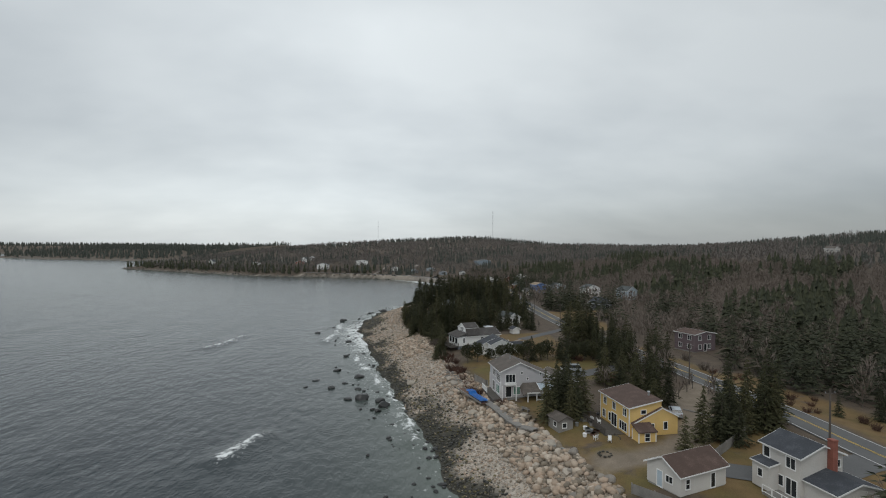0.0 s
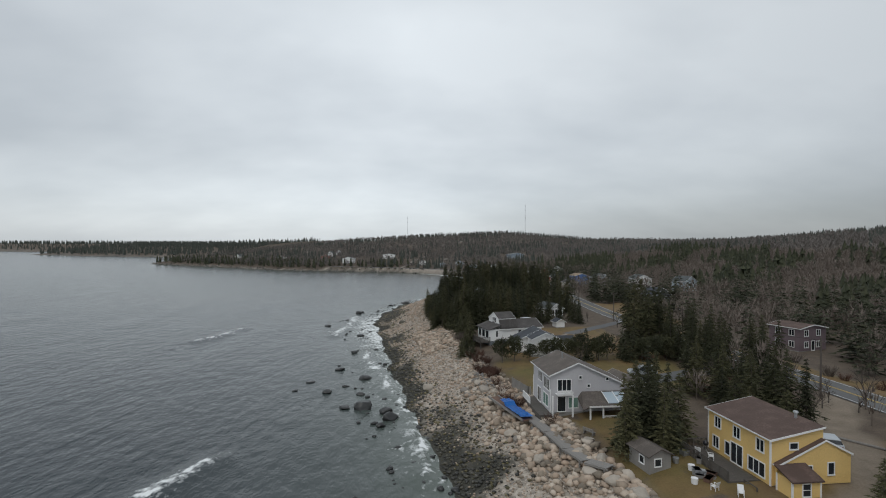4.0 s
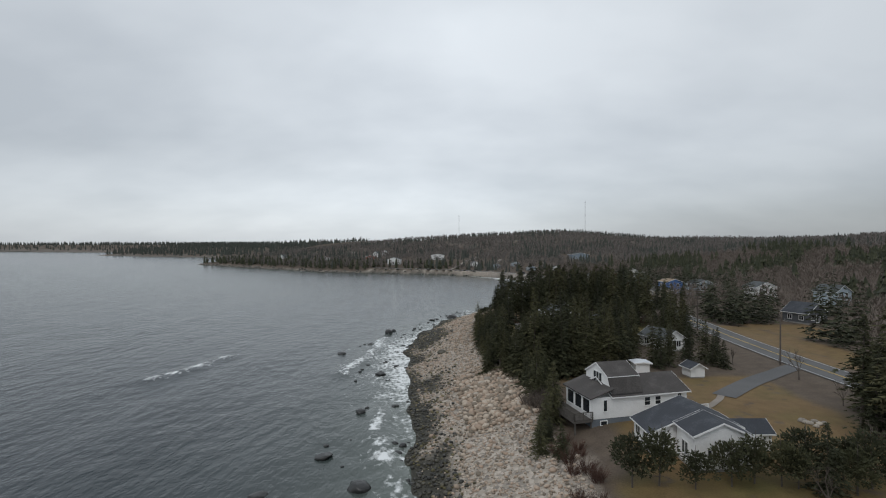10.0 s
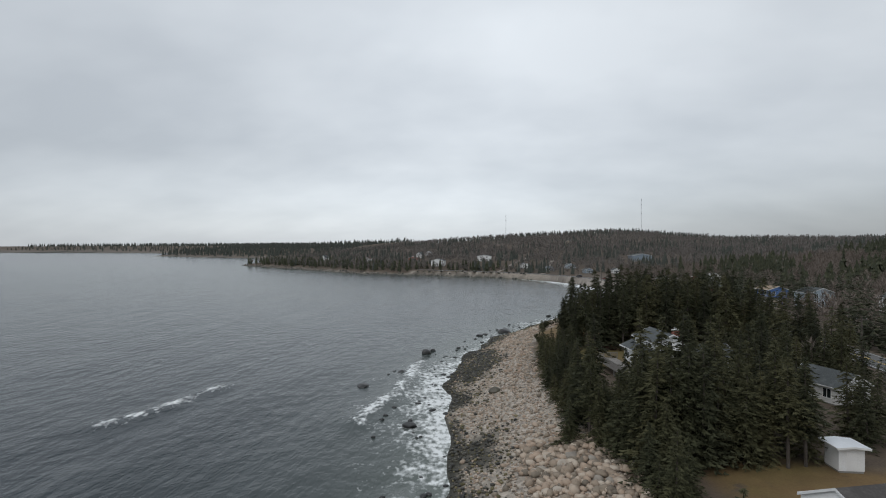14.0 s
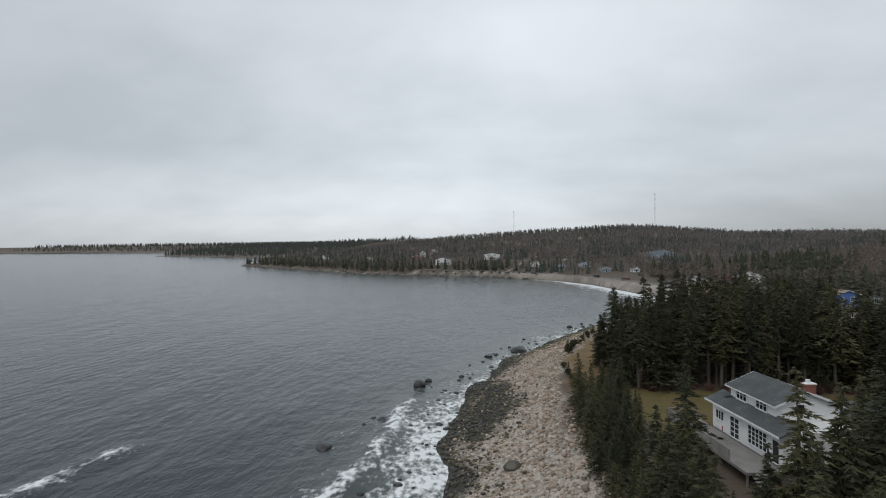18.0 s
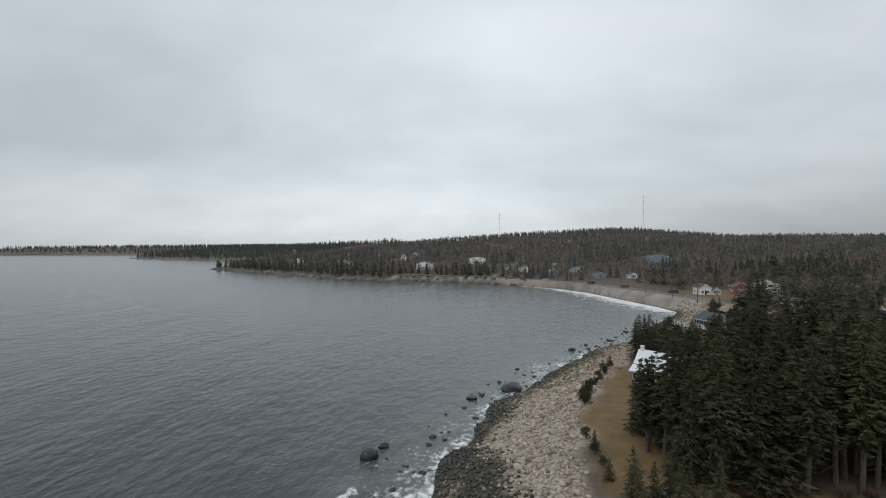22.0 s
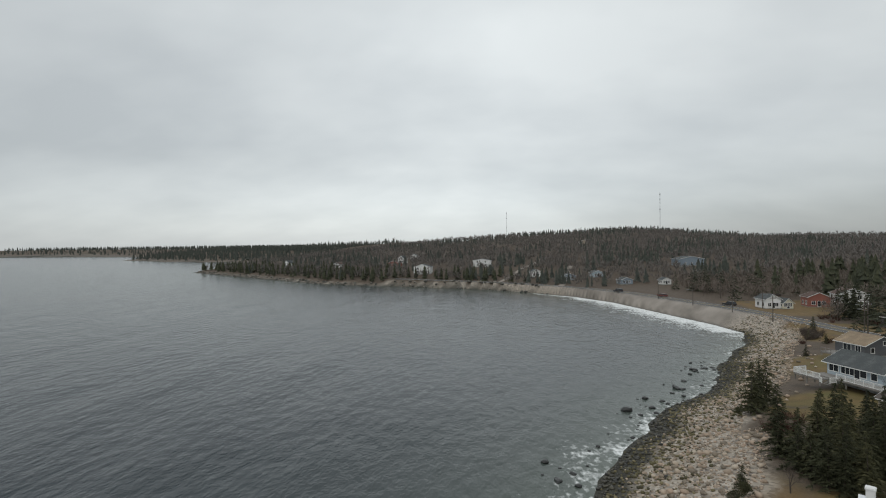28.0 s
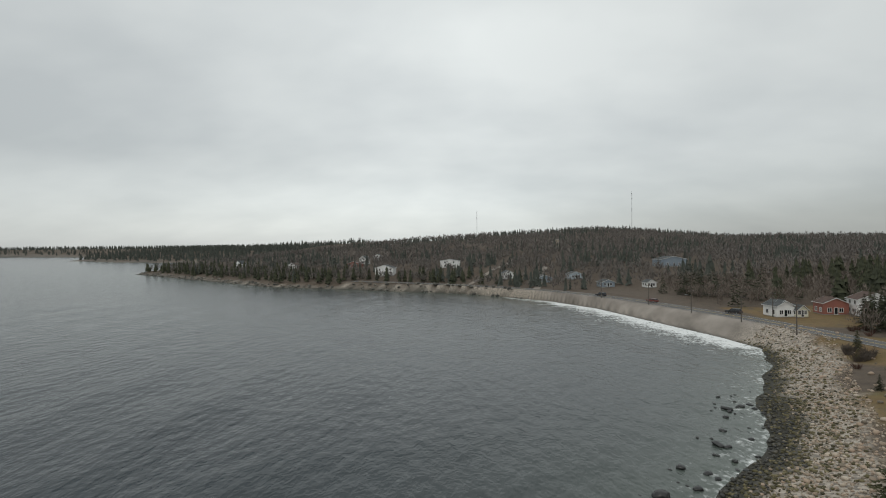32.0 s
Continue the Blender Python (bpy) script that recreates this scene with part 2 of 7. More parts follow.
M = dict(
    white=siding("white_siding", (0.80, 0.80, 0.79), (0.66, 0.66, 0.65)),
    pale_grey=siding("pale_warm_grey_siding", (0.56, 0.54, 0.51), (0.47, 0.45, 0.42)),
    grey_lav=siding("pale_grey_siding", (0.52, 0.51, 0.53), (0.43, 0.42, 0.43)),
    yellow=siding("yellow_siding", (0.72, 0.50, 0.19), (0.60, 0.41, 0.16)),
    cream=siding("cream_siding", (0.70, 0.68, 0.55), (0.60, 0.58, 0.46)),
    dark_grey=siding("charcoal_siding", (0.10, 0.105, 0.115), (0.07, 0.075, 0.08)),
    mauve=siding("mauve_siding", (0.16, 0.12, 0.13), (0.12, 0.09, 0.10)),
    blue=siding("blue_siding", (0.10, 0.20, 0.46), (0.08, 0.16, 0.38)),
    pale_blue=siding("pale_blue_siding", (0.42, 0.50, 0.56), (0.36, 0.43, 0.48)),
    teal=siding("grey_blue_siding", (0.24, 0.29, 0.34), (0.19, 0.24, 0.28)),
    red=siding("red_siding", (0.30, 0.11, 0.08), (0.24, 0.09, 0.07)),
    black=siding("black_siding", (0.035, 0.037, 0.042), (0.025, 0.026, 0.03)),
    tan=siding("tan_siding", (0.42, 0.36, 0.28), (0.35, 0.30, 0.24)),
    trim=surf("white_trim", ((0.3, (0.74, 0.74, 0.73)), (0.7, (0.82, 0.82, 0.81))), 1.0, 0.5, 0.05),
    roof_brown=shingle("brown_shingles", (0.085, 0.055, 0.045), (0.135, 0.09, 0.075)),
    roof_grey=shingle("weathered_grey_shingles", (0.105, 0.089, 0.078), (0.165, 0.143, 0.126)),
    roof_dark=shingle("dark_blue_grey_shingles", (0.045, 0.05, 0.06), (0.08, 0.088, 0.10)),
    roof_slate=shingle("slate_grey_shingles", (0.07, 0.078, 0.08), (0.12, 0.128, 0.13)),
    roof_taupe=shingle("taupe_shingles", (0.065, 0.059, 0.056), (0.101, 0.094, 0.088)),
    roof_white=surf("white_metal_roof", ((0.3, (0.70, 0.73, 0.77)), (0.7, (0.80, 0.83, 0.86))), 0.6, 0.35, 0.05, metal=0.0),
    roof_tan=shingle("tan_shingles", (0.25, 0.19, 0.13), (0.36, 0.28, 0.19)),
    glass=surf("window_glass", ((0.3, (0.012, 0.015, 0.018)), (0.7, (0.03, 0.035, 0.04))), 0.8, 0.08, 0.0),
    green_glass=surf("pale_green_curtained_glass", ((0.3, (0.14, 0.24, 0.20)), (0.7, (0.20, 0.32, 0.27))), 0.8, 0.12, 0.0),
    brick=surf("red_brick", ((0.3, (0.20, 0.07, 0.05)), (0.7, (0.32, 0.12, 0.09))), 1.5, 0.85, 0.4, 10),
    concrete=surf("weathered_concrete", ((0.3, (0.22, 0.22, 0.21)), (0.7, (0.34, 0.33, 0.31))), 0.6, 0.9, 0.3),
    foundation=surf("blue_grey_foundation", ((0.3, (0.12, 0.14, 0.16)), (0.7, (0.18, 0.20, 0.22))), 0.6, 0.85, 0.2),
    deckwood=surf("weathered_deck_wood", ((0.3, (0.062, 0.056, 0.050)), (0.7, (0.118, 0.105, 0.093))), 0.8, 0.85, 0.4, 15, squash=(1, 6, 1)),
    greywood=surf("silver_grey_wood", ((0.3, (0.17, 0.16, 0.15)), (0.7, (0.29, 0.275, 0.255))), 0.8, 0.85, 0.4, 15),
    rustwood=surf("rust_brown_wood", ((0.3, (0.09, 0.05, 0.035)), (0.7, (0.17, 0.10, 0.07))), 0.8, 0.85, 0.4, 15),
    asphalt=surf("worn_asphalt", ((0.3, (0.085, 0.086, 0.088)), (0.7, (0.13, 0.13, 0.13))), 0.15, 0.85, 0.2, 30),
    gravel=surf("gravel", ((0.3, (0.20, 0.175, 0.15)), (0.7, (0.33, 0.29, 0.25))), 0.3, 0.95, 0.4, 20),
    line_white=surf("white_road_paint", ((0.3, (0.55, 0.55, 0.54)), (0.7, (0.7, 0.7, 0.69))), 2, 0.7, 0.0),
    line_yellow=surf("yellow_road_paint", ((0.3, (0.55, 0.38, 0.08)), (0.7, (0.65, 0.46, 0.11))), 2, 0.7, 0.0),
    stone=surf("beach_stone", ((0.10, (0.10, 0.087, 0.070)), (0.34, (0.25, 0.207, 0.158)), (0.56, (0.40, 0.300, 0.225)), (0.74, (0.46, 0.382, 0.305)), (0.92, (0.60, 0.54, 0.46))), 0.8, 0.85, 0.5, 9, island=0.6),
    rock=surf("granite_boulder", ((0.15, (0.17, 0.155, 0.14)), (0.5, (0.36, 0.32, 0.27)), (0.85, (0.50, 0.43, 0.36))), 0.5, 0.85, 0.6, 9, objrand=0.5),
    wetstone=surf("wet_weedy_stone", ((0.2, (0.014, 0.014, 0.012)), (0.55, (0.040, 0.037, 0.029)), (0.85, (0.11, 0.098, 0.065))), 0.7, 0.45, 0.5, 9, island=0.5),
    weedstone=surf("olive_weed_stone", ((0.2, (0.036, 0.032, 0.015)), (0.55, (0.105, 0.090, 0.038)), (0.85, (0.23, 0.195, 0.11))), 0.7, 0.7, 0.5, 9, island=0.6),
    ledge=surf("weathered_ledge", ((0.15, (0.05, 0.05, 0.045)), (0.5, (0.12, 0.115, 0.10)), (0.9, (0.27, 0.25, 0.21))), 0.3, 0.85, 0.5, 6, island=0.6),
    searock=surf("dark_wet_rock", ((0.2, (0.010, 0.011, 0.012)), (0.6, (0.028, 0.028, 0.027)), (0.9, (0.055, 0.052, 0.045))), 0.5, 0.35, 0.6, 8),
    bark=surf("grey_brown_bark", ((0.3, (0.06, 0.05, 0.042)), (0.7, (0.13, 0.11, 0.095))), 1.5, 0.95, 0.6, 8),
    needle=surf("spruce_needles", ((0.15, (0.020, 0.024, 0.010)), (0.5, (0.046, 0.049, 0.020)), (0.85, (0.100, 0.092, 0.040))), 0.25, 0.85, 0.0, 5, objrand=0.45),
    twig=surf("bare_twigs", ((0.2, (0.060, 0.048, 0.040)), (0.8, (0.145, 0.120, 0.100))), 0.3, 0.95, 0.0, 5, objrand=0.5),
    twig_red=surf("red_brown_twigs", ((0.2, (0.055, 0.028, 0.020)), (0.8, (0.12, 0.062, 0.045))), 0.3, 0.95, 0.0, 5, objrand=0.4),
    # distant spruces: aerial haze is mixed into the colour, paler and greyer
    hazed_needle=surf("hazed_spruce", ((0.15, (0.040, 0.047, 0.041)), (0.5, (0.064, 0.073, 0.061)), (0.9, (0.100, 0.106, 0.085))), 0.02, 0.9, 0.0, 6, island=0.3),
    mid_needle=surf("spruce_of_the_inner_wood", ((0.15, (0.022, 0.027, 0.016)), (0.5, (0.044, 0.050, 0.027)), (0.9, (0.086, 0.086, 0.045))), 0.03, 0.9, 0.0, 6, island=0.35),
    mid_twig=surf("bare_wood_of_the_inner_wood", ((0.15, (0.105, 0.085, 0.072)), (0.5, (0.165, 0.135, 0.114)), (0.9, (0.25, 0.207, 0.176))), 0.03, 0.95, 0.0, 6, island=0.3),
    # leafless wood far off, its grey lightened to include the haze of distance
    hazed_twig=surf("hazed_bare_wood", ((0.15, (0.115, 0.103, 0.095)), (0.5, (0.158, 0.142, 0.130)), (0.9, (0.205, 0.184, 0.166))), 0.02, 0.95, 0.0, 6, island=0.3),
    metal=surf("galvanised_steel", ((0.3, (0.35, 0.36, 0.37)), (0.7, (0.48, 0.49, 0.50))), 1, 0.45, 0.0, metal=0.7),
    pole=surf("weathered_pole_wood", ((0.3, (0.07, 0.058, 0.05)), (0.7, (0.13, 0.11, 0.095))), 2, 0.9, 0.3),
    tarp=surf("bright_blue_tarp", ((0.3, (0.02, 0.17, 0.58)), (0.7, (0.04, 0.27, 0.75))), 1.2, 0.4, 0.4, 3),
    tyre=surf("tyre_rubber", ((0.3, (0.012, 0.012, 0.012)), (0.7, (0.025, 0.025, 0.025))), 3, 0.8, 0.0),
    silver=surf("silver_car_paint", ((0.3, (0.40, 0.43, 0.46)), (0.7, (0.48, 0.51, 0.54))), 1, 0.3, 0.0, metal=0.5),
    carblack=surf("dark_car_paint", ((0.3, (0.015, 0.015, 0.017)), (0.7, (0.03, 0.03, 0.033))), 1, 0.3, 0.0),
    carred=surf("dark_red_car_paint", ((0.3, (0.12, 0.03, 0.025)), (0.7, (0.17, 0.045, 0.04))), 1, 0.3, 0.0),
    plastic_white=surf("white_plastic", ((0.3, (0.7, 0.7, 0.7)), (0.7, (0.8, 0.8, 0.8))), 1, 0.4, 0.0),
    red_cloth=surf("faded_red_cloth", ((0.3, (0.35, 0.07, 0.05)), (0.7, (0.48, 0.11, 0.08))), 2, 0.9, 0.1),
)


# ---- helpers of this scene ----


def obj(name, verts, faces, mat, parent=None, label="", smooth=False):
    me = bpy.data.meshes.new(name)
    if isinstance(verts, np.ndarray):
        n, k = faces.shape
        me.vertices.add(len(verts)); me.vertices.foreach_set("co", verts.astype(np.float32).ravel())
        me.loops.add(n * k); me.loops.foreach_set("vertex_index", faces.astype(np.int32).ravel())
        me.polygons.add(n)
        me.polygons.foreach_set("loop_start", np.arange(0, n * k, k, dtype=np.int32))
        me.update(calc_edges=True)
    else:
        me.from_pydata(verts, [], faces)
    if smooth:
        me.polygons.foreach_set("use_smooth", np.ones(len(me.polygons), dtype=bool))
    me.materials.append(mat)
    ob = new(name, me)
    ob.parent = parent
    if label:
        ob["label"] = label
    return ob


def part(name, bm, mat, parent=None, label=""):
    bmesh.ops.recalc_face_normals(bm, faces=bm.faces)
    me = bpy.data.meshes.new(name)
    bm.to_mesh(me); bm.free()
    me.materials.append(mat)
    ob = new(name, me)
    ob.parent = parent
    if label:
        ob["label"] = label
    return ob


def thing(name, m, label, category, group=""):
    ob = new(name)
    ob.matrix_basis = m
    ob.empty_display_size = 0.5
    return tagged(ob, label, category, group)


def hexa(bm, p):
    """A solid from eight corners: four below and four above, in turn."""
    v = [bm.verts.new(q) for q in p]
    for f in ((0, 3, 2, 1), (4, 5, 6, 7), (0, 1, 5, 4), (1, 2, 6, 5), (2, 3, 7, 6), (3, 0, 4, 7)):
        bm.faces.new([v[i] for i in f])


def box(bm, x0, x1, y0, y1, z0, z1):
    hexa(bm, [(x0, y0, z0), (x1, y0, z0), (x1, y1, z0), (x0, y1, z0), (x0, y0, z1), (x1, y0, z1), (x1, y1, z1), (x0, y1, z1)])


def boxes(name, rows, mat, parent, label=""):
    bm = bmesh.new()
    for r in rows:
        box(bm, *r)
    return part(name, bm, mat, parent, label)


def slab(bm, a, b, c, d, t):
    """A sloped slab with the four corners of its top side and a thickness downwards."""
    top = [Vector(q) for q in (a, b, c, d)]
    hexa(bm, [q - Vector((0, 0, t)) for q in top] + top)


def tube(bm, a, b, r0, r1, sides=6):
    a, b = Vector(a), Vector(b)
    d = (b - a).normalized()
    u = d.orthogonal().normalized()
    w = d.cross(u)
    rings = []
    for p, r in ((a, r0), (b, r1)):
        rings.append([bm.verts.new(p + r * (math.cos(6.2832 * k / sides) * u + math.sin(6.2832 * k / sides) * w)) for k in range(sides)])
    for k in range(sides):
        bm.faces.new([rings[0][k], rings[0][(k + 1) % sides], rings[1][(k + 1) % sides], rings[1][k]])
    bm.faces.new(rings[0][::-1]); bm.faces.new(rings[1])


def gable(h, x0, x1, y0, y1, zb, zl, zr, xa, za, wall, roof, over=0.35, swap=False, name="wall", t=0.11, trim=True):
    """A block with a gabled roof: ridge along y (along x with swap), eaves zl at x0 and zr at x1, ridge za at xa."""
    q = (lambda x, y, z: (y, x, z)) if swap else (lambda x, y, z: (x, y, z))
    bm = bmesh.new()
    prof = [(x0, zb), (x1, zb), (x1, zr), (xa, za), (x0, zl)]
    if abs(xa - x1) < 0.01:
        prof = [(x0, zb), (x1, zb), (x1, za), (x0, zl)]
    f = [bm.verts.new(q(x, y0, z)) for x, z in prof]
    b = [bm.verts.new(q(x, y1, z)) for x, z in prof]
    bm.faces.new(f); bm.faces.new(b[::-1])
    for i in range(len(prof)):
        j = (i + 1) % len(prof)
        bm.faces.new([f[i], b[i], b[j], f[j]])
    part(name, bm, wall, h)
    sides = [(x0, zl)] + ([(x1, zr)] if abs(xa - x1) > 0.01 else [])
    for x, z in sides:
        s = (z - za) / (x - xa)
        xo = x + (over if x > xa else -over)
        zo = za + s * (xo - xa)
        bm = bmesh.new()
        slab(bm, q(xa, y0 - over, za + t), q(xo, y0 - over, zo + t), q(xo, y1 + over, zo + t), q(xa, y1 + over, za + t), t - 0.01)
        part("roof", bm, roof, h)
        if trim:
            bm = bmesh.new()
            g = 0.03 if x > xa else -0.03
            hexa(bm, [q(*p) for p in ((xo, y0 - over, zo - 0.02), (xo + g, y0 - over, zo - 0.02), (xo + g, y1 + over, zo - 0.02), (xo, y1 + over, zo - 0.02),
                                     (xo, y0 - over, zo + t + 0.01), (xo + g, y0 - over, zo + t + 0.01), (xo + g, y1 + over, zo + t + 0.01), (xo, y1 + over, zo + t + 0.01))])
            part("fascia", bm, M["trim"], h, "white eave board")
            for ye, gg in ((y0 - over, -0.03), (y1 + over, 0.03)):
                bm = bmesh.new()
                hexa(bm, [q(*p) for p in ((xa, ye, za - 0.05), (xo, ye, zo - 0.08), (xo, ye + gg, zo - 0.08), (xa, ye + gg, za - 0.05),
                                         (xa, ye, za + t + 0.01), (xo, ye, zo + t + 0.01), (xo, ye + gg, zo + t + 0.01), (xa, ye + gg, za + t + 0.01))])
                part("rake_board", bm, M["trim"], h, "white gable board")


def window(h, x, y, z, side, w, hh, n=1, glass="glass", name="window", trim="trim", rows=1):
    """A framed window or glazed door on the wall plane at (x, y), facing W, E, S or N; z is the sill."""
    nx, ny = dict(W=(-1, 0), E=(1, 0), S=(0, -1), N=(0, 1))[side]
    ux, uy = -ny, nx

    def bar(bm, u0, u1, z0, z1, d0, d1):
        c = [(x + ux * u + nx * d, y + uy * u + ny * d) for u, d in ((u0, d0), (u1, d0), (u1, d1), (u0, d1))]
        hexa(bm, [(*p, z0) for p in c] + [(*p, z1) for p in c])

    f = 0.09
    bm = bmesh.new()
    bar(bm, -w / 2 - f, w / 2 + f, z - f - 0.03, z, -0.02, 0.10)
    bar(bm, -w / 2 - f, w / 2 + f, z + hh, z + hh + f, -0.02, 0.07)
    bar(bm, -w / 2 - f, -w / 2, z, z + hh, -0.02, 0.07)
    bar(bm, w / 2, w / 2 + f, z, z + hh, -0.02, 0.07)
    fr = part(name, bm, M[trim], h)
    for i in range(1, n):
        u = -w / 2 + w * i / n
        bm = bmesh.new(); bar(bm, u - 0.04, u + 0.04, z, z + hh, -0.02, 0.06)
        part("mullion", bm, M[trim], fr)
    for i in range(1, rows):
        q = z + hh * i / rows
        bm = bmesh.new(); bar(bm, -w / 2, w / 2, q - 0.025, q + 0.025, -0.02, 0.05)
        part("glazing_bar", bm, M[trim], fr)
    for i in range(n):
        bm = bmesh.new()
        g = 0.04 if n > 1 else 0.0
        bar(bm, -w / 2 + w * i / n + g, -w / 2 + w * (i + 1) / n - g, z, z + hh, -0.01, 0.025)
        part("pane", bm, M[glass], fr)
    return fr


def railing(h, pts, z, height=0.95, mat="trim", gap=1.4, slats=True):
    """Posts, rails and slats along a line of (x, y) points."""
    for (xa, ya), (xb, yb) in zip(pts, pts[1:]):
        L = math.hypot(xb - xa, yb - ya)
        n = max(1, round(L / gap))
        for i in range(n + 1):
            bm = bmesh.new()
            x, y = xa + (xb - xa) * i / n, ya + (yb - ya) * i / n
            box(bm, x - 0.05, x + 0.05, y - 0.05, y + 0.05, z, z + height)
            part("post", bm, M[mat], h)
        for zz in (z + height, z + 0.12):
            bm = bmesh.new()
            tube(bm, (xa, ya, zz), (xb, yb, zz), 0.055, 0.055, 4)
            part("rail", bm, M[mat], h)
        if slats:
            k = int(L / 0.16)
            bm = bmesh.new()
            box(bm, -0.02, 0.02, -0.02, 0.02, z + 0.12, z + height)
            first = None
            for i in range(1, k):
                if first is None:
                    ob = first = part("baluster", bm, M[mat], h)
                else:
                    ob = new("baluster", first.data)
                    ob.parent = h
                ob.location = (xa + (xb - xa) * i / k, ya + (yb - ya) * i / k, 0)


# ---- the lie of the land ----
SHORE = [(14, -1500), (14, -100), (13, 0), (11.5, 50), (9, 74), (7, 99), (4, 118), (2, 140), (0.5, 160), (-0.5, 180), (-2.5, 200), (-3.5, 215), (-2, 232), (2, 247),
         (8, 262), (16, 277.5), (31.5, 303), (46.5, 319.5), (62, 345), (75, 363), (84, 381), (82, 397), (76.5, 419), (65.5, 464), (52, 491), (30, 515), (4, 536), (-60, 564),
         (-125, 592), (-193, 652), (-325, 766), (-336, 776), (-310, 830), (-290, 920), (-380, 1080), (-524, 1190), (-672, 1256), (-888, 1398), (-915, 1440),
         (-850, 1560), (-900, 1800), (-1500, 2045), (-1900, 2150), (-2600, 2300), (-5200, 2500)]
LAND = np.array(SHORE + [(-5200, 6200), (6200, 6200), (6200, -1500)], float)
RIDGE = np.array([(-320, 850, 13), (-180, 900, 19), (-50, 970, 29), (60, 1000, 37.5), (180, 1030, 45), (293, 1075, 46.5), (420, 1000, 31), (560, 850, 28.5), (640, 700, 33),
                  (660, 430, 60), (720, 200, 64), (760, -600, 60)], float)
ROAD = np.array([(60, -120), (63, 0), (66, 40), (67.5, 62), (69.5, 75), (70.5, 110), (70.5, 150), (71, 170), (72.5, 190), (76, 220), (82, 260), (90, 300), (96, 340), (98, 366),
                 (96, 390), (91, 412), (83.5, 437), (75, 463), (62, 488), (46, 510), (20, 534), (-10, 553), (-62, 579)], float)


def smooth(a):
    a = np.clip(a, 0, 1)
    return a * a * (3 - 2 * a)


def to_line(x, y, line):
    """The distance to a polyline, and the place along it in segments."""
    best, at = np.full(x.shape, 1e9), np.zeros(x.shape)
    for i in range(len(line) - 1):
        (ax, ay), (bx, by) = line[i][:2], line[i + 1][:2]
        k = np.clip(((x - ax) * (bx - ax) + (y - ay) * (by - ay)) / ((bx - ax) ** 2 + (by - ay) ** 2), 0, 1)
        d = np.hypot(x - ax - k * (bx - ax), y - ay - k * (by - ay))
        near = d < best
        best, at = np.where(near, d, best), np.where(near, i + k, at)
    return best, at


def wobble(x, y, s):
    return np.sin(x / s + 1.3 * np.sin(y / s * 0.7)) * np.cos(y / s * 1.1 + 0.9 * np.sin(x / s * 0.6))


def inland(x, y):
    """Metres from the waterline, positive on land."""
    d, _ = to_line(x, y, SHORE)
    inside = np.zeros(x.shape, bool)
    px, py = LAND[:, 0], LAND[:, 1]
    for i in range(len(LAND)):
        j = i - 1
        cut = (py[i] > y) != (py[j] > y)
        with np.errstate(divide="ignore", invalid="ignore"):
            inside ^= cut & (x < (px[j] - px[i]) * (y - py[i]) / (py[j] - py[i]) + px[i])
    d = np.where(inside, d, -d)
    # points and hollows of the waterline
    return d + np.exp(-(d / 7) ** 2) * (0.8 * wobble(x, y, 6.5) + 0.7 * wobble(x + 31, y + 17, 2.7) - 0.4 * (y > 240)) * np.where((y > 375) & (y < 540) & (x > -20), 0.1, 1.0)


def ground(x, y, d=None):
    x, y = np.asarray(x, float), np.asarray(y, float)
    if d is None:
        d = inland(x, y)
    wide = np.interp(y, [300, 350, 500, 545], [15.0, 13.0, 13.0, 9.0])
    top = np.interp(y, [300, 350, 500, 545], [4.6, 3.4, 3.4, 2.6])
    z = np.where(d < 0, np.maximum(d * 0.10, -7), top * np.clip(d / wide, 0, 1) ** 1.15)
    z = z + 0.95 * smooth((d - wide) / 8)
    z = z + 1.4 * np.exp(-((x - 33) / 16) ** 2 - ((y - 192) / 16) ** 2) * smooth((d - 12) / 10)
    z = z + 0.9 * np.exp(-((x - 36) / 22) ** 2 - ((y - 145) / 22) ** 2) * smooth((d - 14) / 10)
    dist, at = to_line(x, y, RIDGE)
    hr = np.interp(at, np.arange(len(RIDGE)), RIDGE[:, 2])
    z = z + (hr - 6) * np.clip(1 - dist / 600, 0, 1) ** 1.25 * smooth((d - 20) / 160)
    z = z + 6.5 * smooth((d - 12) / 55) * smooth((y - 470) / 130) * smooth((1150 - y) / 120)
    far = (x < -150) & (y > 1100)
    z = z + np.where(far, 17 * smooth(d / 170) + 7 * smooth((y - 1700) / 600), 0)
    z = z + 1.2 * wobble(x, y, 37.0) * smooth((d - 90) / 120) + 0.25 * wobble(x, y, 9.0) * smooth((d - 4) / 10) * smooth((385 - y) / 30)
    rd, ra = to_line(x, y, ROAD)
    flat = np.interp(ra, [0, 4, 7, 9, 11, 12, 13, 20, 22], [6.2, 6.2, 6.2, 6.2, 6.3, 5.6, 4.6, 4.2, 4.4])
    k = smooth(1.6 - rd / 7)
    return np.where(d > 2, z * (1 - k) + flat * k, z)


# black weedy beds that reach up the beach: x, y, half width, half length
BEDS = [(8.5, 99, 4.5, 11), (11.5, 87, 3.0, 5), (5.2, 126, 2.6, 7), (3.6, 173, 3.4, 8), (1.0, 212, 4.0, 13), (4.7, 137, 2.4, 6), (3.0, 226, 3.6, 9), (5.6, 142, 2.0, 5), (12.5, 66, 2.0, 8)]


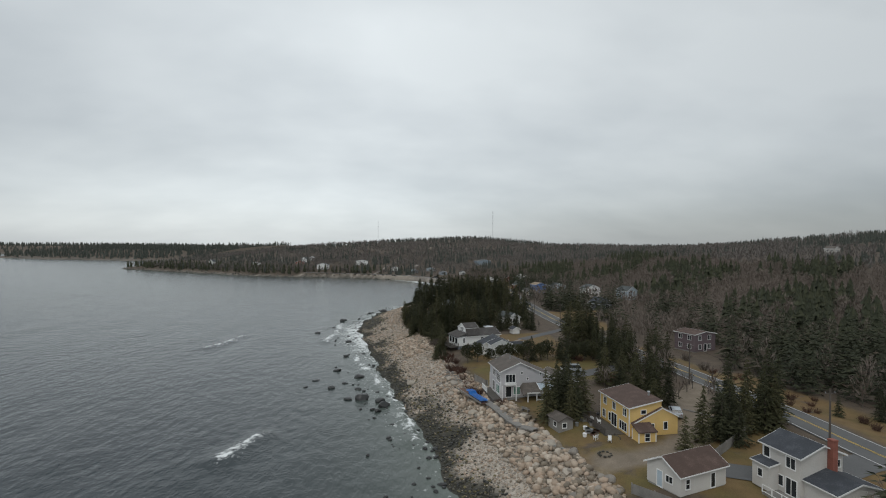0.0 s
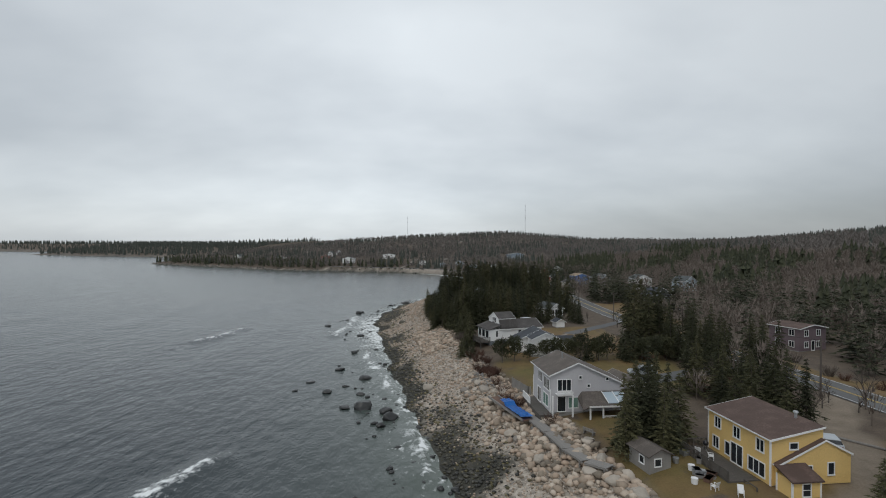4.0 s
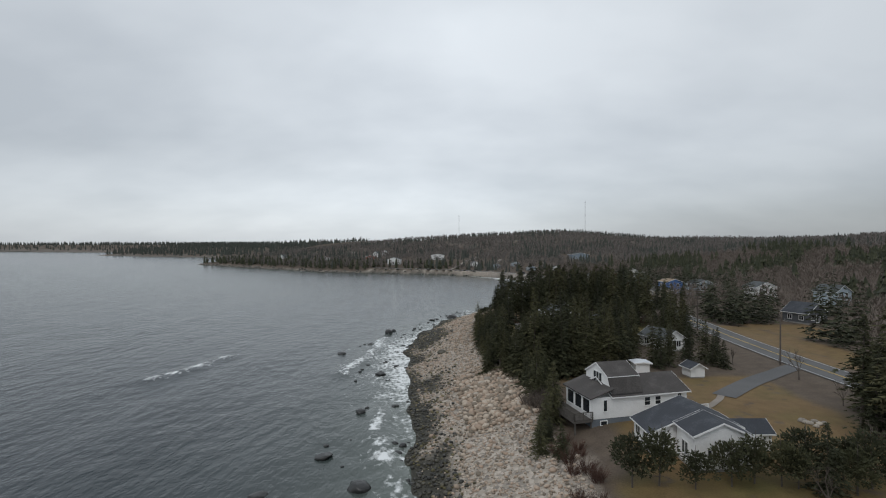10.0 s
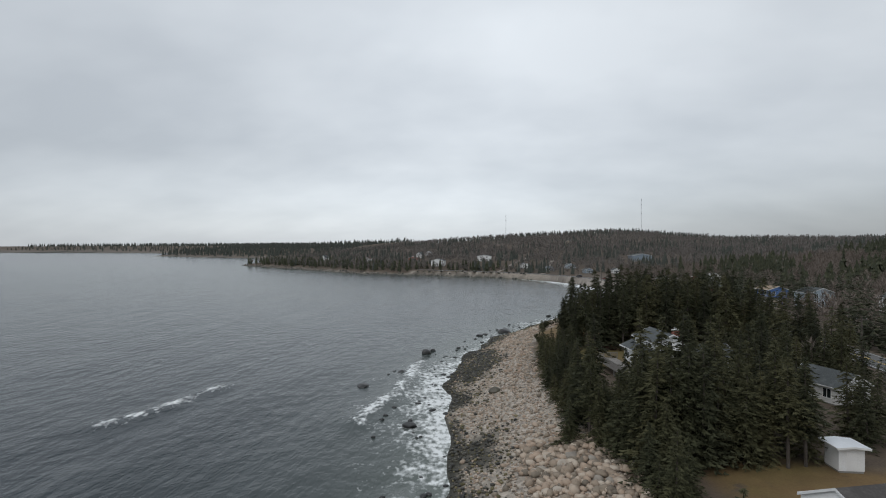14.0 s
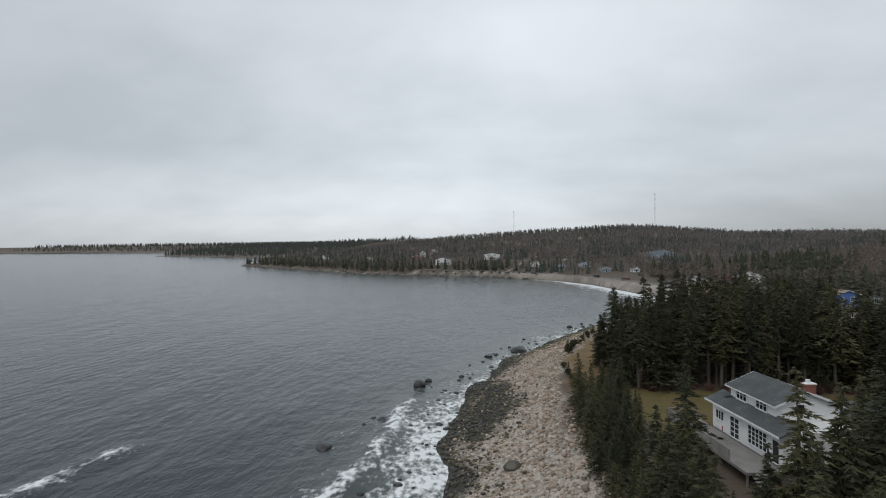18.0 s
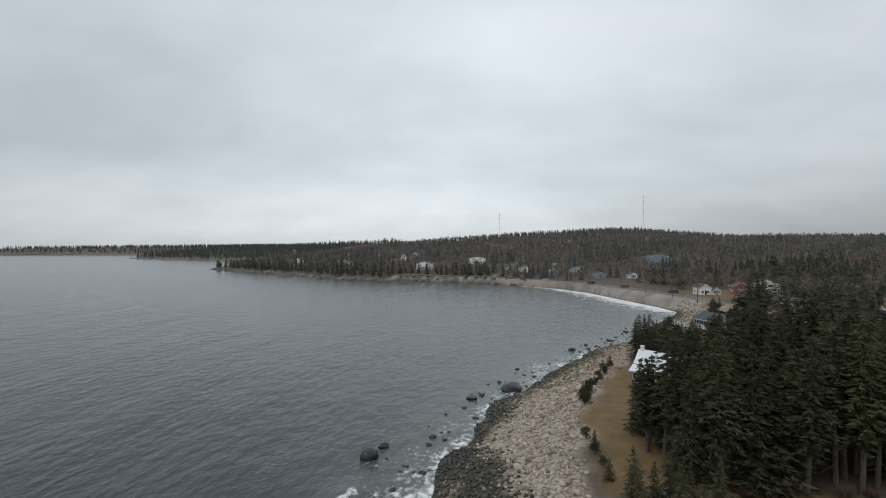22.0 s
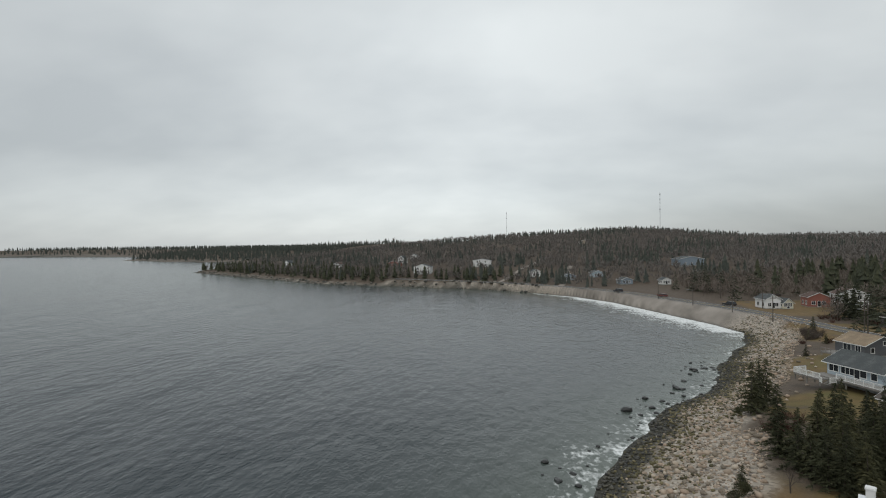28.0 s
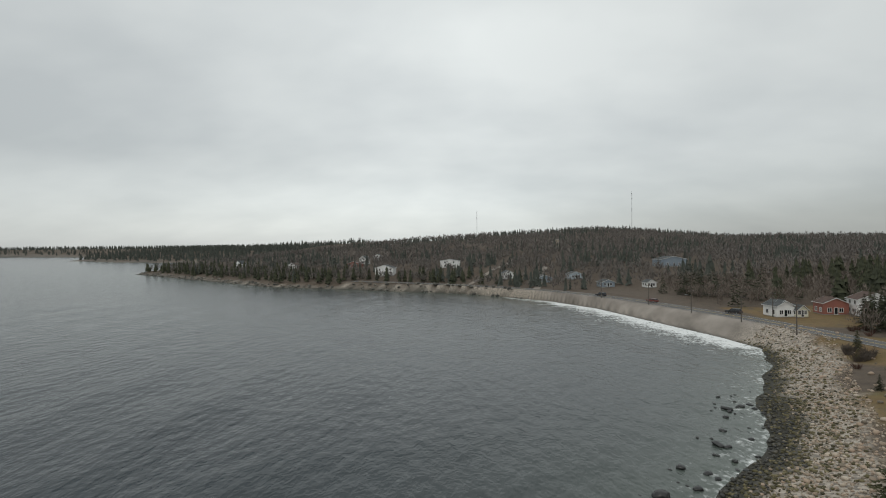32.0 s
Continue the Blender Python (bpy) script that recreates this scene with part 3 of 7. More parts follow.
def weed(x, y, d):
    """Above 0 where stones lie dark and weedy, in metres down from the upper edge."""
    base = np.interp(y, [50, 75, 110, 180, 225, 250, 300, 345, 390, 520, 560], [3.2, 3.4, 2.6, 2.8, 3.2, 3.2, 5.2, 5.0, 1.0, 1.0, 3.0])
    v = base - d
    for bx, by, rx, ry in BEDS:
        v = np.maximum(v, 3.0 * (1 - np.hypot((x - bx) / rx, (y - by) / ry)))
    return v + (1.5 * wobble(x, y, 5.5) + 0.9 * wobble(x + 9, y, 2.1)) * np.where((y > 375) & (y < 540) & (x > -20), 0.15, 1.0)


def gz(x, y):
    return float(ground(np.array([x]), np.array([y]))[0])


def spaced(lo, a, b, hi, fine, grow=1.13):
    """Coordinates that are fine between a and b and widen outwards."""
    mid = list(np.arange(a, b + 1e-6, fine))
    s, q, left = fine, a, []
    while q > lo:
        s *= grow; q -= s; left.append(max(q, lo))
    s, q, right = fine, b, []
    while q < hi:
        s = min(s * grow, 60); q += s; right.append(min(q, hi))
    return np.array(left[::-1] + mid + right)


def sheet(xs, ys):
    X, Y = np.meshgrid(xs, ys)
    nx, ny = len(xs), len(ys)
    i = np.arange(nx * ny).reshape(ny, nx)
    f = np.stack([i[:-1, :-1], i[:-1, 1:], i[1:, 1:], i[1:, :-1]], -1).reshape(-1, 4)
    return X.ravel(), Y.ravel(), f


# ---- ground: one sheet from the sea bed to the horizon ----
LAWNS = [(22, 56, 106, 126, 0.48), (26, 57, 126, 162, 0.9), (21, 62, 197, 216.5, 0.25), (16, 33, 218, 276, 0.95), (33, 52, 250, 267, 0.6), (44, 66, 284, 300, 0.45),
         (25, 36, 58, 96, 0.6), (36, 62, 46, 82, 0.75), (99, 140, 386, 430, 0.9), (60, 90, 296, 330, 0.55), (74, 90, 165, 212, 0.95), (72, 85, 40, 104, 0.9), (72, 78, 100, 150, 0.9), (88, 106, 196, 216, 0.9), (84, 112, 336, 372, 0.8)]


def soft_rect(x, y, r, edge=2.5):
    x0, x1, y0, y1 = r[:4]
    w = 1.5 * wobble(x, y, 5.0)
    return smooth((np.minimum(np.minimum(x - x0, x1 - x), np.minimum(y - y0, y1 - y)) + w) / edge + 0.5)


def add_attr(ob, name, values):
    a = ob.data.attributes.new(name, "FLOAT", "POINT")
    a.data.foreach_set("value", values.astype(np.float32))


gxs = np.concatenate([spaced(-5000, -345, -340, -335, 5.0)[:-1], np.arange(-335, -14, 5.0), spaced(-14.1, -14, 112, 5000, 1.3)[1:]])
gys = np.concatenate([spaced(-1400, 44, 524, 525, 1.5)[:-1], np.arange(527, 800, 4.0), spaced(799.9, 800, 804, 4900, 4.0)[1:]])
gx, gy, gf = sheet(np.unique(gxs), np.unique(gys))
gd = inland(gx, gy)
gzs = ground(gx, gy, gd)
ground_ob = obj("ground", np.stack([gx, gy, gzs], 1), gf, None, smooth=True)
ground_ob.data.materials.clear()
tagged(ground_ob, "coastal ground of stones, dry grass and forest litter", "ground", kind="structure")
lawn, dry = np.zeros(gx.shape), np.zeros(gx.shape)
for r in LAWNS:
    k = soft_rect(gx, gy, r)
    dry = np.where(k > lawn, r[4], dry)
    lawn = np.maximum(lawn, k)
wob = 1.6 * wobble(gx, gy, 6.0) + 1.0 * wobble(gx, gy, 2.3)
bw = np.where(gy < 284, 16.5, np.where(gy < 330, 13.0, np.where(gy < 520, 11.5, 4.0)))
wob = wob * np.where((gy > 380) & (gx > 20), 0.25, 1.0)
beach = 1 - smooth((gd + wob - bw) / 2.5 + 0.5)
wet = smooth(weed(gx, gy, gd) / 2.5 + 0.4) * (gd < 14)
sand = smooth((gy - 385) / 15) * smooth((505 - gy) / 15) * (gx > 20)
yard = smooth((2.6 + 0.9 * wobble(gx, gy, 3.1) - to_line(gx, gy, [(30.5, 66.2), (36, 65.4), (42, 66.8), (48, 71.2), (53, 78), (57.5, 86), (63, 92), (68, 95)])[0]) / 1.6 + 0.5)
for nm, v in (("yard", yard), ("lawn", lawn), ("dry", dry), ("beach", beach), ("wet", wet), ("sand", sand)):
    add_attr(ground_ob, nm, v)


def ground_material():
    m = bpy.data.materials.new("coastal_ground")
    m.use_nodes = True
    nt = m.node_tree
    b = nt.nodes["Principled BSDF"]
    n, link = nt.nodes.new, nt.links.new
    co = n("ShaderNodeTexCoord")

    def noise_of(scale, detail=5):
        t = n("ShaderNodeTexNoise"); t.inputs["Scale"].default_value = scale; t.inputs["Detail"].default_value = detail
        link(co.outputs["Object"], t.inputs[0])
        return t.outputs[0]

    def mixc(f, a, c):
        t = n("ShaderNodeMix"); t.data_type = "RGBA"
        link(f, t.inputs[0]); link(a, t.inputs[6]); link(c, t.inputs[7])
        return t.outputs[2]

    def ramped(v, stops):
        r = ramp_node(nt, stops); link(v, r.inputs[0])
        return r.outputs[0]

    def attr(name):
        a = n("ShaderNodeAttribute"); a.attribute_name = name
        return a.outputs["Fac"]

    big, mid, fine = noise_of(0.05), noise_of(0.5), noise_of(6.0)
    mm = n("ShaderNodeMix"); mm.data_type = "FLOAT"; mm.inputs[0].default_value = 0.5
    link(mid, mm.inputs[2]); link(fine, mm.inputs[3])
    both = mm.outputs[0]
    floor_ = ramped(both, ((0.3, (0.055, 0.040, 0.029)), (0.7, (0.13, 0.098, 0.07))))
    green = ramped(both, ((0.3, (0.072, 0.064, 0.017)), (0.7, (0.142, 0.118, 0.034))))
    tan = ramped(both, ((0.3, (0.112, 0.068, 0.027)), (0.7, (0.205, 0.132, 0.054))))
    pm = n("ShaderNodeMath"); pm.operation = "MULTIPLY_ADD"; pm.inputs[1].default_value = 2.2; pm.inputs[2].default_value = -1.1
    link(noise_of(0.16), pm.inputs[0])
    pa = n("ShaderNodeMath"); pa.operation = "ADD"; pa.use_clamp = True
    link(attr("dry"), pa.inputs[0]); link(pm.outputs[0], pa.inputs[1])
    grass = mixc(pa.outputs[0], green, tan)
    bare = ramp_node(nt, ((0.60, (0, 0, 0)), (0.72, (1, 1, 1)))); link(noise_of(0.33), bare.inputs[0])
    grass = mixc(bare.outputs[0], grass, floor_)
    col = mixc(attr("lawn"), floor_, grass)
    yard_c = ramped(both, ((0.3, (0.14, 0.112, 0.082)), (0.7, (0.26, 0.212, 0.162))))
    col = mixc(attr("yard"), col, yard_c)
    vor = n("ShaderNodeTexVoronoi"); vor.inputs["Scale"].default_value = 2.6
    link(co.outputs["Object"], vor.inputs[0])
    peb = ramped(vor.outputs["Color"], ((0.1, (0.17, 0.15, 0.13)), (0.5, (0.34, 0.30, 0.25)), (0.9, (0.47, 0.41, 0.35))))
    sandc = ramped(noise_of(0.12, 8), ((0.32, (0.17, 0.15, 0.13)), (0.5, (0.25, 0.222, 0.195)), (0.68, (0.33, 0.295, 0.26))))
    peb = mixc(attr("sand"), peb, sandc)
    col = mixc(attr("beach"), col, peb)
    dark = ramped(fine, ((0.3, (0.018, 0.018, 0.015)), (0.7, (0.06, 0.056, 0.04))))
    col = mixc(attr("wet"), col, dark)
    link(col, b.inputs["Base Color"])
    b.inputs["Roughness"].default_value = 0.9
    bp = n("ShaderNodeBump"); bp.inputs["Strength"].default_value, bp.inputs["Distance"].default_value = 0.4, 0.06
    link(fine, bp.inputs["Height"]); link(bp.outputs[0], b.inputs["Normal"])
    return m


ground_ob.data.materials.append(ground_material())

# ---- sea ----
BREAKERS = [((-54, 182), (-47, 203), 1.3), ((-27, 87), (-22, 97), 1.1), ((5.4, 90), (5.2, 111), 0.7), ((4.2, 113), (-1.5, 138), 0.7), ((-2.8, 142), (-6, 162), 0.6),
            ((-15, 186), (-13, 206), 1.5), ((-12.5, 208), (-10.5, 226), 1.3)]
wx, wy, wf = sheet(spaced(-5000, -45, 92, 1200, 1.3), spaced(-1400, 50, 510, 4900, 1.5))
wd = -inland(wx, wy)
wz = 0.10 * np.sin(wx / 3.4 + 0.9 * np.sin(wy / 21)) * smooth((wd - 3) / 12) + 0.05 * wobble(wx, wy, 4.1) * smooth(wd / 6)
foam = np.zeros(wx.shape)
for (ax, ay), (bx, by), w in BREAKERS:
    d, _ = to_line(wx + 1.2 * wobble(wx, wy, 7.0), wy, [(ax, ay), (bx, by)])
    foam = np.maximum(foam, np.exp(-((d / w) ** 2)))
    wz = wz + 0.55 * np.exp(-((d / 2.2) ** 2)) * (wd > 1)
surf_zone = np.interp(wy, [60, 95, 110, 160, 180, 215, 235, 262, 300, 330, 372, 385, 480, 520, 560, 700], [0.3, 0.35, 0.5, 0.5, 0.95, 0.95, 0.7, 0.55, 0.75, 0.4, 0.5, 1.25, 1.25, 0.5, 0.4, 0.4])
reach = np.interp(wy, [60, 110, 160, 185, 215, 240, 262, 290, 310, 372, 390, 470, 520], [3.0, 4.0, 5.0, 9.5, 9.0, 4.0, 2.5, 5.0, 2.5, 5.0, 13.0, 11.0, 1.8])
foam = np.maximum(foam, surf_zone * np.exp(-((wd + 0.5 * wobble(wx, wy, 5)) / reach) ** 2))
foam = np.where(wd < -4, 0, foam)
keep = np.ones(len(wf), bool)
keep &= (wd[wf].max(1) > -45)
water = obj("water", np.stack([wx, wy, wz], 1), wf[keep], None, smooth=True)
water.data.materials.clear()
tagged(water, "dark grey-green sea with ripples and white surf along the stones", "sea", kind="structure")
add_attr(water, "foam", foam)
add_attr(water, "shallow", np.exp(-np.maximum(wd, 0) / 12.0))


def water_material():
    m = bpy.data.materials.new("sea_water")
    m.use_nodes = True
    nt = m.node_tree
    b = nt.nodes["Principled BSDF"]
    n, link = nt.nodes.new, nt.links.new
    co = n("ShaderNodeTexCoord")

    def noise_of(scale, detail, stretch, turn=0.0):
        mp = n("ShaderNodeMapping"); mp.inputs["Scale"].default_value = stretch; mp.inputs["Rotation"].default_value = (0, 0, radians(turn))
        link(co.outputs["Object"], mp.inputs[0])
        t = n("ShaderNodeTexNoise"); t.inputs["Scale"].default_value = scale; t.inputs["Detail"].default_value = detail
        link(mp.outputs[0], t.inputs[0])
        return t.outputs[0]

    def attr(name):
        a = n("ShaderNodeAttribute"); a.attribute_name = name
        return a.outputs["Fac"]

    def math_(op, a, c):
        t = n("ShaderNodeMath"); t.operation = op
        for i, v in enumerate((a, c)):
            if isinstance(v, (int, float)):
                t.inputs[i].default_value = v
            else:
                link(v, t.inputs[i])
        return t.outputs[0]

    swell = noise_of(0.085, 3, (1, 0.3, 1), 8)
    chop = noise_of(0.55, 4, (1, 0.5, 1), -14)
    ripple = noise_of(2.2, 3, (1, 0.65, 1), 20)
    b1 = n("ShaderNodeBump"); b1.inputs["Strength"].default_value, b1.inputs["Distance"].default_value = 0.7, 1.0
    link(swell, b1.inputs["Height"])
    b2 = n("ShaderNodeBump"); b2.inputs["Strength"].default_value, b2.inputs["Distance"].default_value = 0.9, 0.42
    link(chop, b2.inputs["Height"]); link(b1.outputs[0], b2.inputs["Normal"])
    b3 = n("ShaderNodeBump"); b3.inputs["Strength"].default_value, b3.inputs["Distance"].default_value = 0.8, 0.09
    link(ripple, b3.inputs["Height"]); link(b2.outputs[0], b3.inputs["Normal"])
    link(b3.outputs[0], b.inputs["Normal"])
    lace = noise_of(1.3, 10, (1, 0.7, 1), 0)
    patch = noise_of(0.22, 3, (1, 1, 1), 0)
    f = math_("ADD", math_("MULTIPLY", attr("foam"), 0.95), math_("ADD", math_("MULTIPLY", math_("SUBTRACT", lace, 0.5), 2.4), math_("MULTIPLY", math_("SUBTRACT", patch, 0.5), 1.6)))
    f = math_("MULTIPLY", f, math_("GREATER_THAN", attr("foam"), 0.03))
    r = ramp_node(nt, ((0.42, (0, 0, 0)), (0.70, (0.35, 0.35, 0.35)), (1.0, (1, 1, 1)))); link(f, r.inputs[0])
    deep = ramp_node(nt, ((0.0, (0.019, 0.028, 0.034)), (1.0, (0.105, 0.125, 0.108)))); link(attr("shallow"), deep.inputs[0])
    mx = n("ShaderNodeMix"); mx.data_type = "RGBA"
    link(r.outputs[0], mx.inputs[0]); link(deep.outputs[0], mx.inputs[6]); mx.inputs[7].default_value = (0.78, 0.80, 0.80, 1)
    link(mx.outputs[2], b.inputs["Base Color"])
    rr = n("ShaderNodeMapRange"); rr.inputs["To Min"].default_value, rr.inputs["To Max"].default_value = 0.16, 0.9
    link(r.outputs[0], rr.inputs[0]); link(rr.outputs[0], b.inputs["Roughness"])
    b.inputs["IOR"].default_value = 1.33
    return m


water.data.materials.append(water_material())


# ---- roads ----
def strip(name, line, half, lift, mat, label, category, cross=None, kind="structure", parent=None):
    """A band along a line, laid on the ground."""
    P = []
    for (ax, ay), (bx, by) in zip(line, line[1:]):
        k = max(1, int(math.hypot(bx - ax, by - ay) / 3))
        P += [(ax + (bx - ax) * i / k, ay + (by - ay) * i / k) for i in range(k)]
    P.append(tuple(line[-1]))
    P = np.array(P, float)
    for _ in range(4):
        P[1:-1] = (P[:-2] + 2 * P[1:-1] + P[2:]) / 4
    T = np.gradient(P, axis=0)
    T /= np.linalg.norm(T, axis=1)[:, None]
    N = np.stack([T[:, 1], -T[:, 0]], 1)
    offs = cross or [-half, -half * 0.5, 0, half * 0.5, half]
    V = np.concatenate([P + N * o for o in offs])
    zc = ground(P[:, 0], P[:, 1])
    if half > 2:
        z = np.concatenate([np.maximum(zc, ground(*(P + N * o).T)) for o in offs]) + lift
    else:
        z = ground(V[:, 0], V[:, 1]) + lift
    n, k = len(P), len(offs)
    i = np.arange(n * k).reshape(k, n)
    f = np.stack([i[:-1, :-1], i[:-1, 1:], i[1:, 1:], i[1:, :-1]], -1).reshape(-1, 4)
    ob = obj(name, np.concatenate([V, z[:, None]], 1), f, mat, parent)
    return tagged(ob, label, category, kind=kind) if label else ob


road = strip("road", ROAD, 3.4, 0.10, M["asphalt"], "worn grey two-lane asphalt road with painted lines", "road")
for o, m, w in ((-3.05, "line_white", 0.07), (3.05, "line_white", 0.07), (-0.14, "line_yellow", 0.06), (0.14, "line_yellow", 0.06)):
    strip("road_line", ROAD, 2.5, 0.13, M[m], "", "", cross=[o - w, o + w], parent=road)
strip("side_road", [(12, 545), (17, 560), (30, 587), (42, 622), (54, 658), (66, 690)], 1.4, 0.25, M["gravel"], "pale gravel road climbing the wooded hill", "road")
strip("side_road", [(47, 508), (55, 545), (68, 600)], 1.8, 0.2, M["gravel"], "pale gravel lane between the shore houses", "road")
strip("driveway", [(68, 58), (56, 56), (46, 57), (43, 60)], 2.4, 0.09, M["asphalt"], "dark asphalt drive beside the outbuilding", "driveway")
strip("driveway", [(71, 168), (62, 163), (54, 158), (46, 150)], 1.6, 0.08, M["asphalt"], "dark asphalt drive to the white house", "driveway")
strip("driveway", [(71, 118), (60, 114), (50, 110), (42, 108)], 2.2, 0.08, M["asphalt"], "dark asphalt drive to the pale grey house", "driveway")

strip("path", [(38.5, 142.5), (42, 143.5), (45, 147), (47, 152)], 0.45, 0.07, M["gravel"], "pale curved gravel path across the lawn", "path")


rng = np.random.default_rng(7)
# ---- stones of the shore ----
def ico(level):
    bm = bmesh.new()
    bmesh.ops.create_icosphere(bm, subdivisions=level, radius=1)
    v = np.array([q.co[:] for q in bm.verts])
    f = np.array([[q.index for q in t.verts] for t in bm.faces])
    bm.free()
    return v, f


def rough_rock(level, seed, flat=0.65):
    g = np.random.default_rng(seed)
    v, f = ico(level)
    for _ in range(6):
        n = g.normal(size=3); n /= np.linalg.norm(n)
        k = v @ n
        cut = g.uniform(0.55, 0.85)
        v = v - np.outer(np.maximum(k - cut, 0), n)
    v = v * (1 + g.uniform(-0.08, 0.08, (len(v), 1)))
    return v * np.array([g.uniform(0.9, 1.25), g.uniform(0.8, 1.0), flat]), f


def stones(name, temps, x, y, r, mat, label, sink=0.3):
    V, F, base = [], [], 0
    z = ground(x, y)
    which = rng.integers(0, len(temps), len(x))
    for k, (tv, tf) in enumerate(temps):
        sel = which == k
        n = int(sel.sum())
        if not n:
            continue
        a, tl = rng.uniform(0, 6.283, n), rng.uniform(-0.5, 0.5, n)
        c, s, ct, st = np.cos(a), np.sin(a), np.cos(tl), np.sin(tl)
        px, py, pz = tv[:, 0][None], tv[:, 1][None], tv[:, 2][None]
        qy, qz = py * ct[:, None] - pz * st[:, None], py * st[:, None] + pz * ct[:, None]
        rr = r[sel][:, None]
        X = (px * c[:, None] - qy * s[:, None]) * rr + x[sel][:, None]
        Y = (px * s[:, None] + qy * c[:, None]) * rr + y[sel][:, None]
        Z = qz * rr + (z[sel] + r[sel] * sink)[:, None]
        V.append(np.stack([X, Y, Z], -1).reshape(-1, 3))
        F.append((tf[None] + (np.arange(n) * len(tv))[:, None, None]).reshape(-1, 3) + base)
        base += n * len(tv)
    ob = obj(name, np.concatenate(V), np.concatenate(F), mat)
    return tagged(ob, label, "stones", kind="stuff")


def shore_points(n, y0, y1, d0, d1):
    y = rng.uniform(y0, y1, n * 3)
    x = rng.uniform(-8, 104, n * 3)
    d = inland(x, y)
    ok = (d > d0) & (d < d1)
    while ok.sum() < n:
        y2, x2 = rng.uniform(y0, y1, n * 3), rng.uniform(-8, 104, n * 3)
        d2 = inland(x2, y2)
        y, x, d = np.concatenate([y, y2]), np.concatenate([x, x2]), np.concatenate([d, d2])
        ok = (d > d0) & (d < d1)
    return x[ok][:n], y[ok][:n], d[ok][:n]


SMALL = [rough_rock(1, s) for s in (1, 2, 3, 4)]

x, y, d = shore_points(43000, 52, 390, 0.1, 16.8)
v = weed(x, y, d) + rng.normal(0, 1.4, len(x))
thin = ((y < 335) | (rng.uniform(0, 1, len(y)) < 0.5)) & ((y < 285) | (d < 13.5))
k = (v < 0) & thin
r = 0.07 + 0.2 * rng.uniform(0, 1, len(x)) ** 2.2 + 0.22 * (rng.uniform(0, 1, len(x)) < 0.03)
stones("beach_stones", SMALL, x[k], y[k], r[k], M["stone"], "tan, pink and grey beach stones")
mossy = np.where(y > 262, (v > -7) & (v <= 2.6) & (rng.uniform(0, 1, len(x)) < 0.75 + 0.08 * v), (v >= 0) & (v <= 1.6) & (rng.uniform(0, 1, len(x)) < 0.6))
k = (v >= 0) & ~mossy & thin
r = 0.10 + 0.28 * rng.uniform(0, 1, len(x)) ** 1.8
stones("wet_stones", SMALL, x[k], y[k], r[k], M["wetstone"], "dark wet stones at the waterline")
k = mossy & thin
stones("weedy_stones", SMALL, x[k], y[k], 0.9 * r[k], M["weedstone"], "olive-brown weed-covered stones above the waterline")
xa, ya, da = shore_points(1000, 146, 173, 8.0, 19.0)
xb, yb, db = shore_points(800, 56, 108, 9.0, 17.0)
x, y = np.concatenate([xa, xb]), np.concatenate([ya, yb])
stones("beach_boulders", [rough_rock(1, s) for s in (21, 22, 23, 24)], x, y, 0.24 + 0.5 * rng.uniform(0, 1, len(x)) ** 1.5, M["stone"], "heaped angular granite boulders below the trees", 0.45)
x, y, d = shore_points(2600, 52, 390, 9, 17.5)
k = rng.uniform(0, 1, len(x)) < np.interp(y, [52, 115, 125, 144, 150, 168, 180, 225, 260, 300, 390], [1, 1, 0.12, 0.1, 0.95, 0.9, 0.1, 0.3, 0.3, 0.1, 0.12])
x, y = x[k], y[k]
stones("beach_boulders", [rough_rock(1, s) for s in (11, 12, 13, 14, 15)], x, y, rng.uniform(0.26, 0.62, len(x)) * np.interp(y, [52, 105, 125, 145, 150, 170, 180, 390], [1.5, 1.4, 0.85, 0.85, 1.3, 1.3, 0.9, 0.9]), M["stone"], "rounded granite boulders piled on the upper beach", 0.35)
xf = rng.uniform(-330, 40, 9000); yf = rng.uniform(500, 790, 9000)
df = inland(xf, yf)
s = (df > -1) & (df < 6)
stones("far_shore_rocks", [rough_rock(1, q) for q in (16, 17)], xf[s][:2500], yf[s][:2500], rng.uniform(0.5, 1.5, min(2500, int(s.sum()))), M["ledge"], "low weathered ledges along the far shore")


def boulder(name, x, y, r, flat, seed, mat, label, category, group, sink=0.25, z=None):
    v, f = rough_rock(3 if r > 0.7 else 2, seed, flat)
    ob = obj(name, v * r, f, mat, smooth=False)
    ob.matrix_basis = pose(x, y, (gz(x, y) if z is None else z) + r * flat * sink, 0, 0, seed * 53 % 360)
    return tagged(ob, label, category, group)


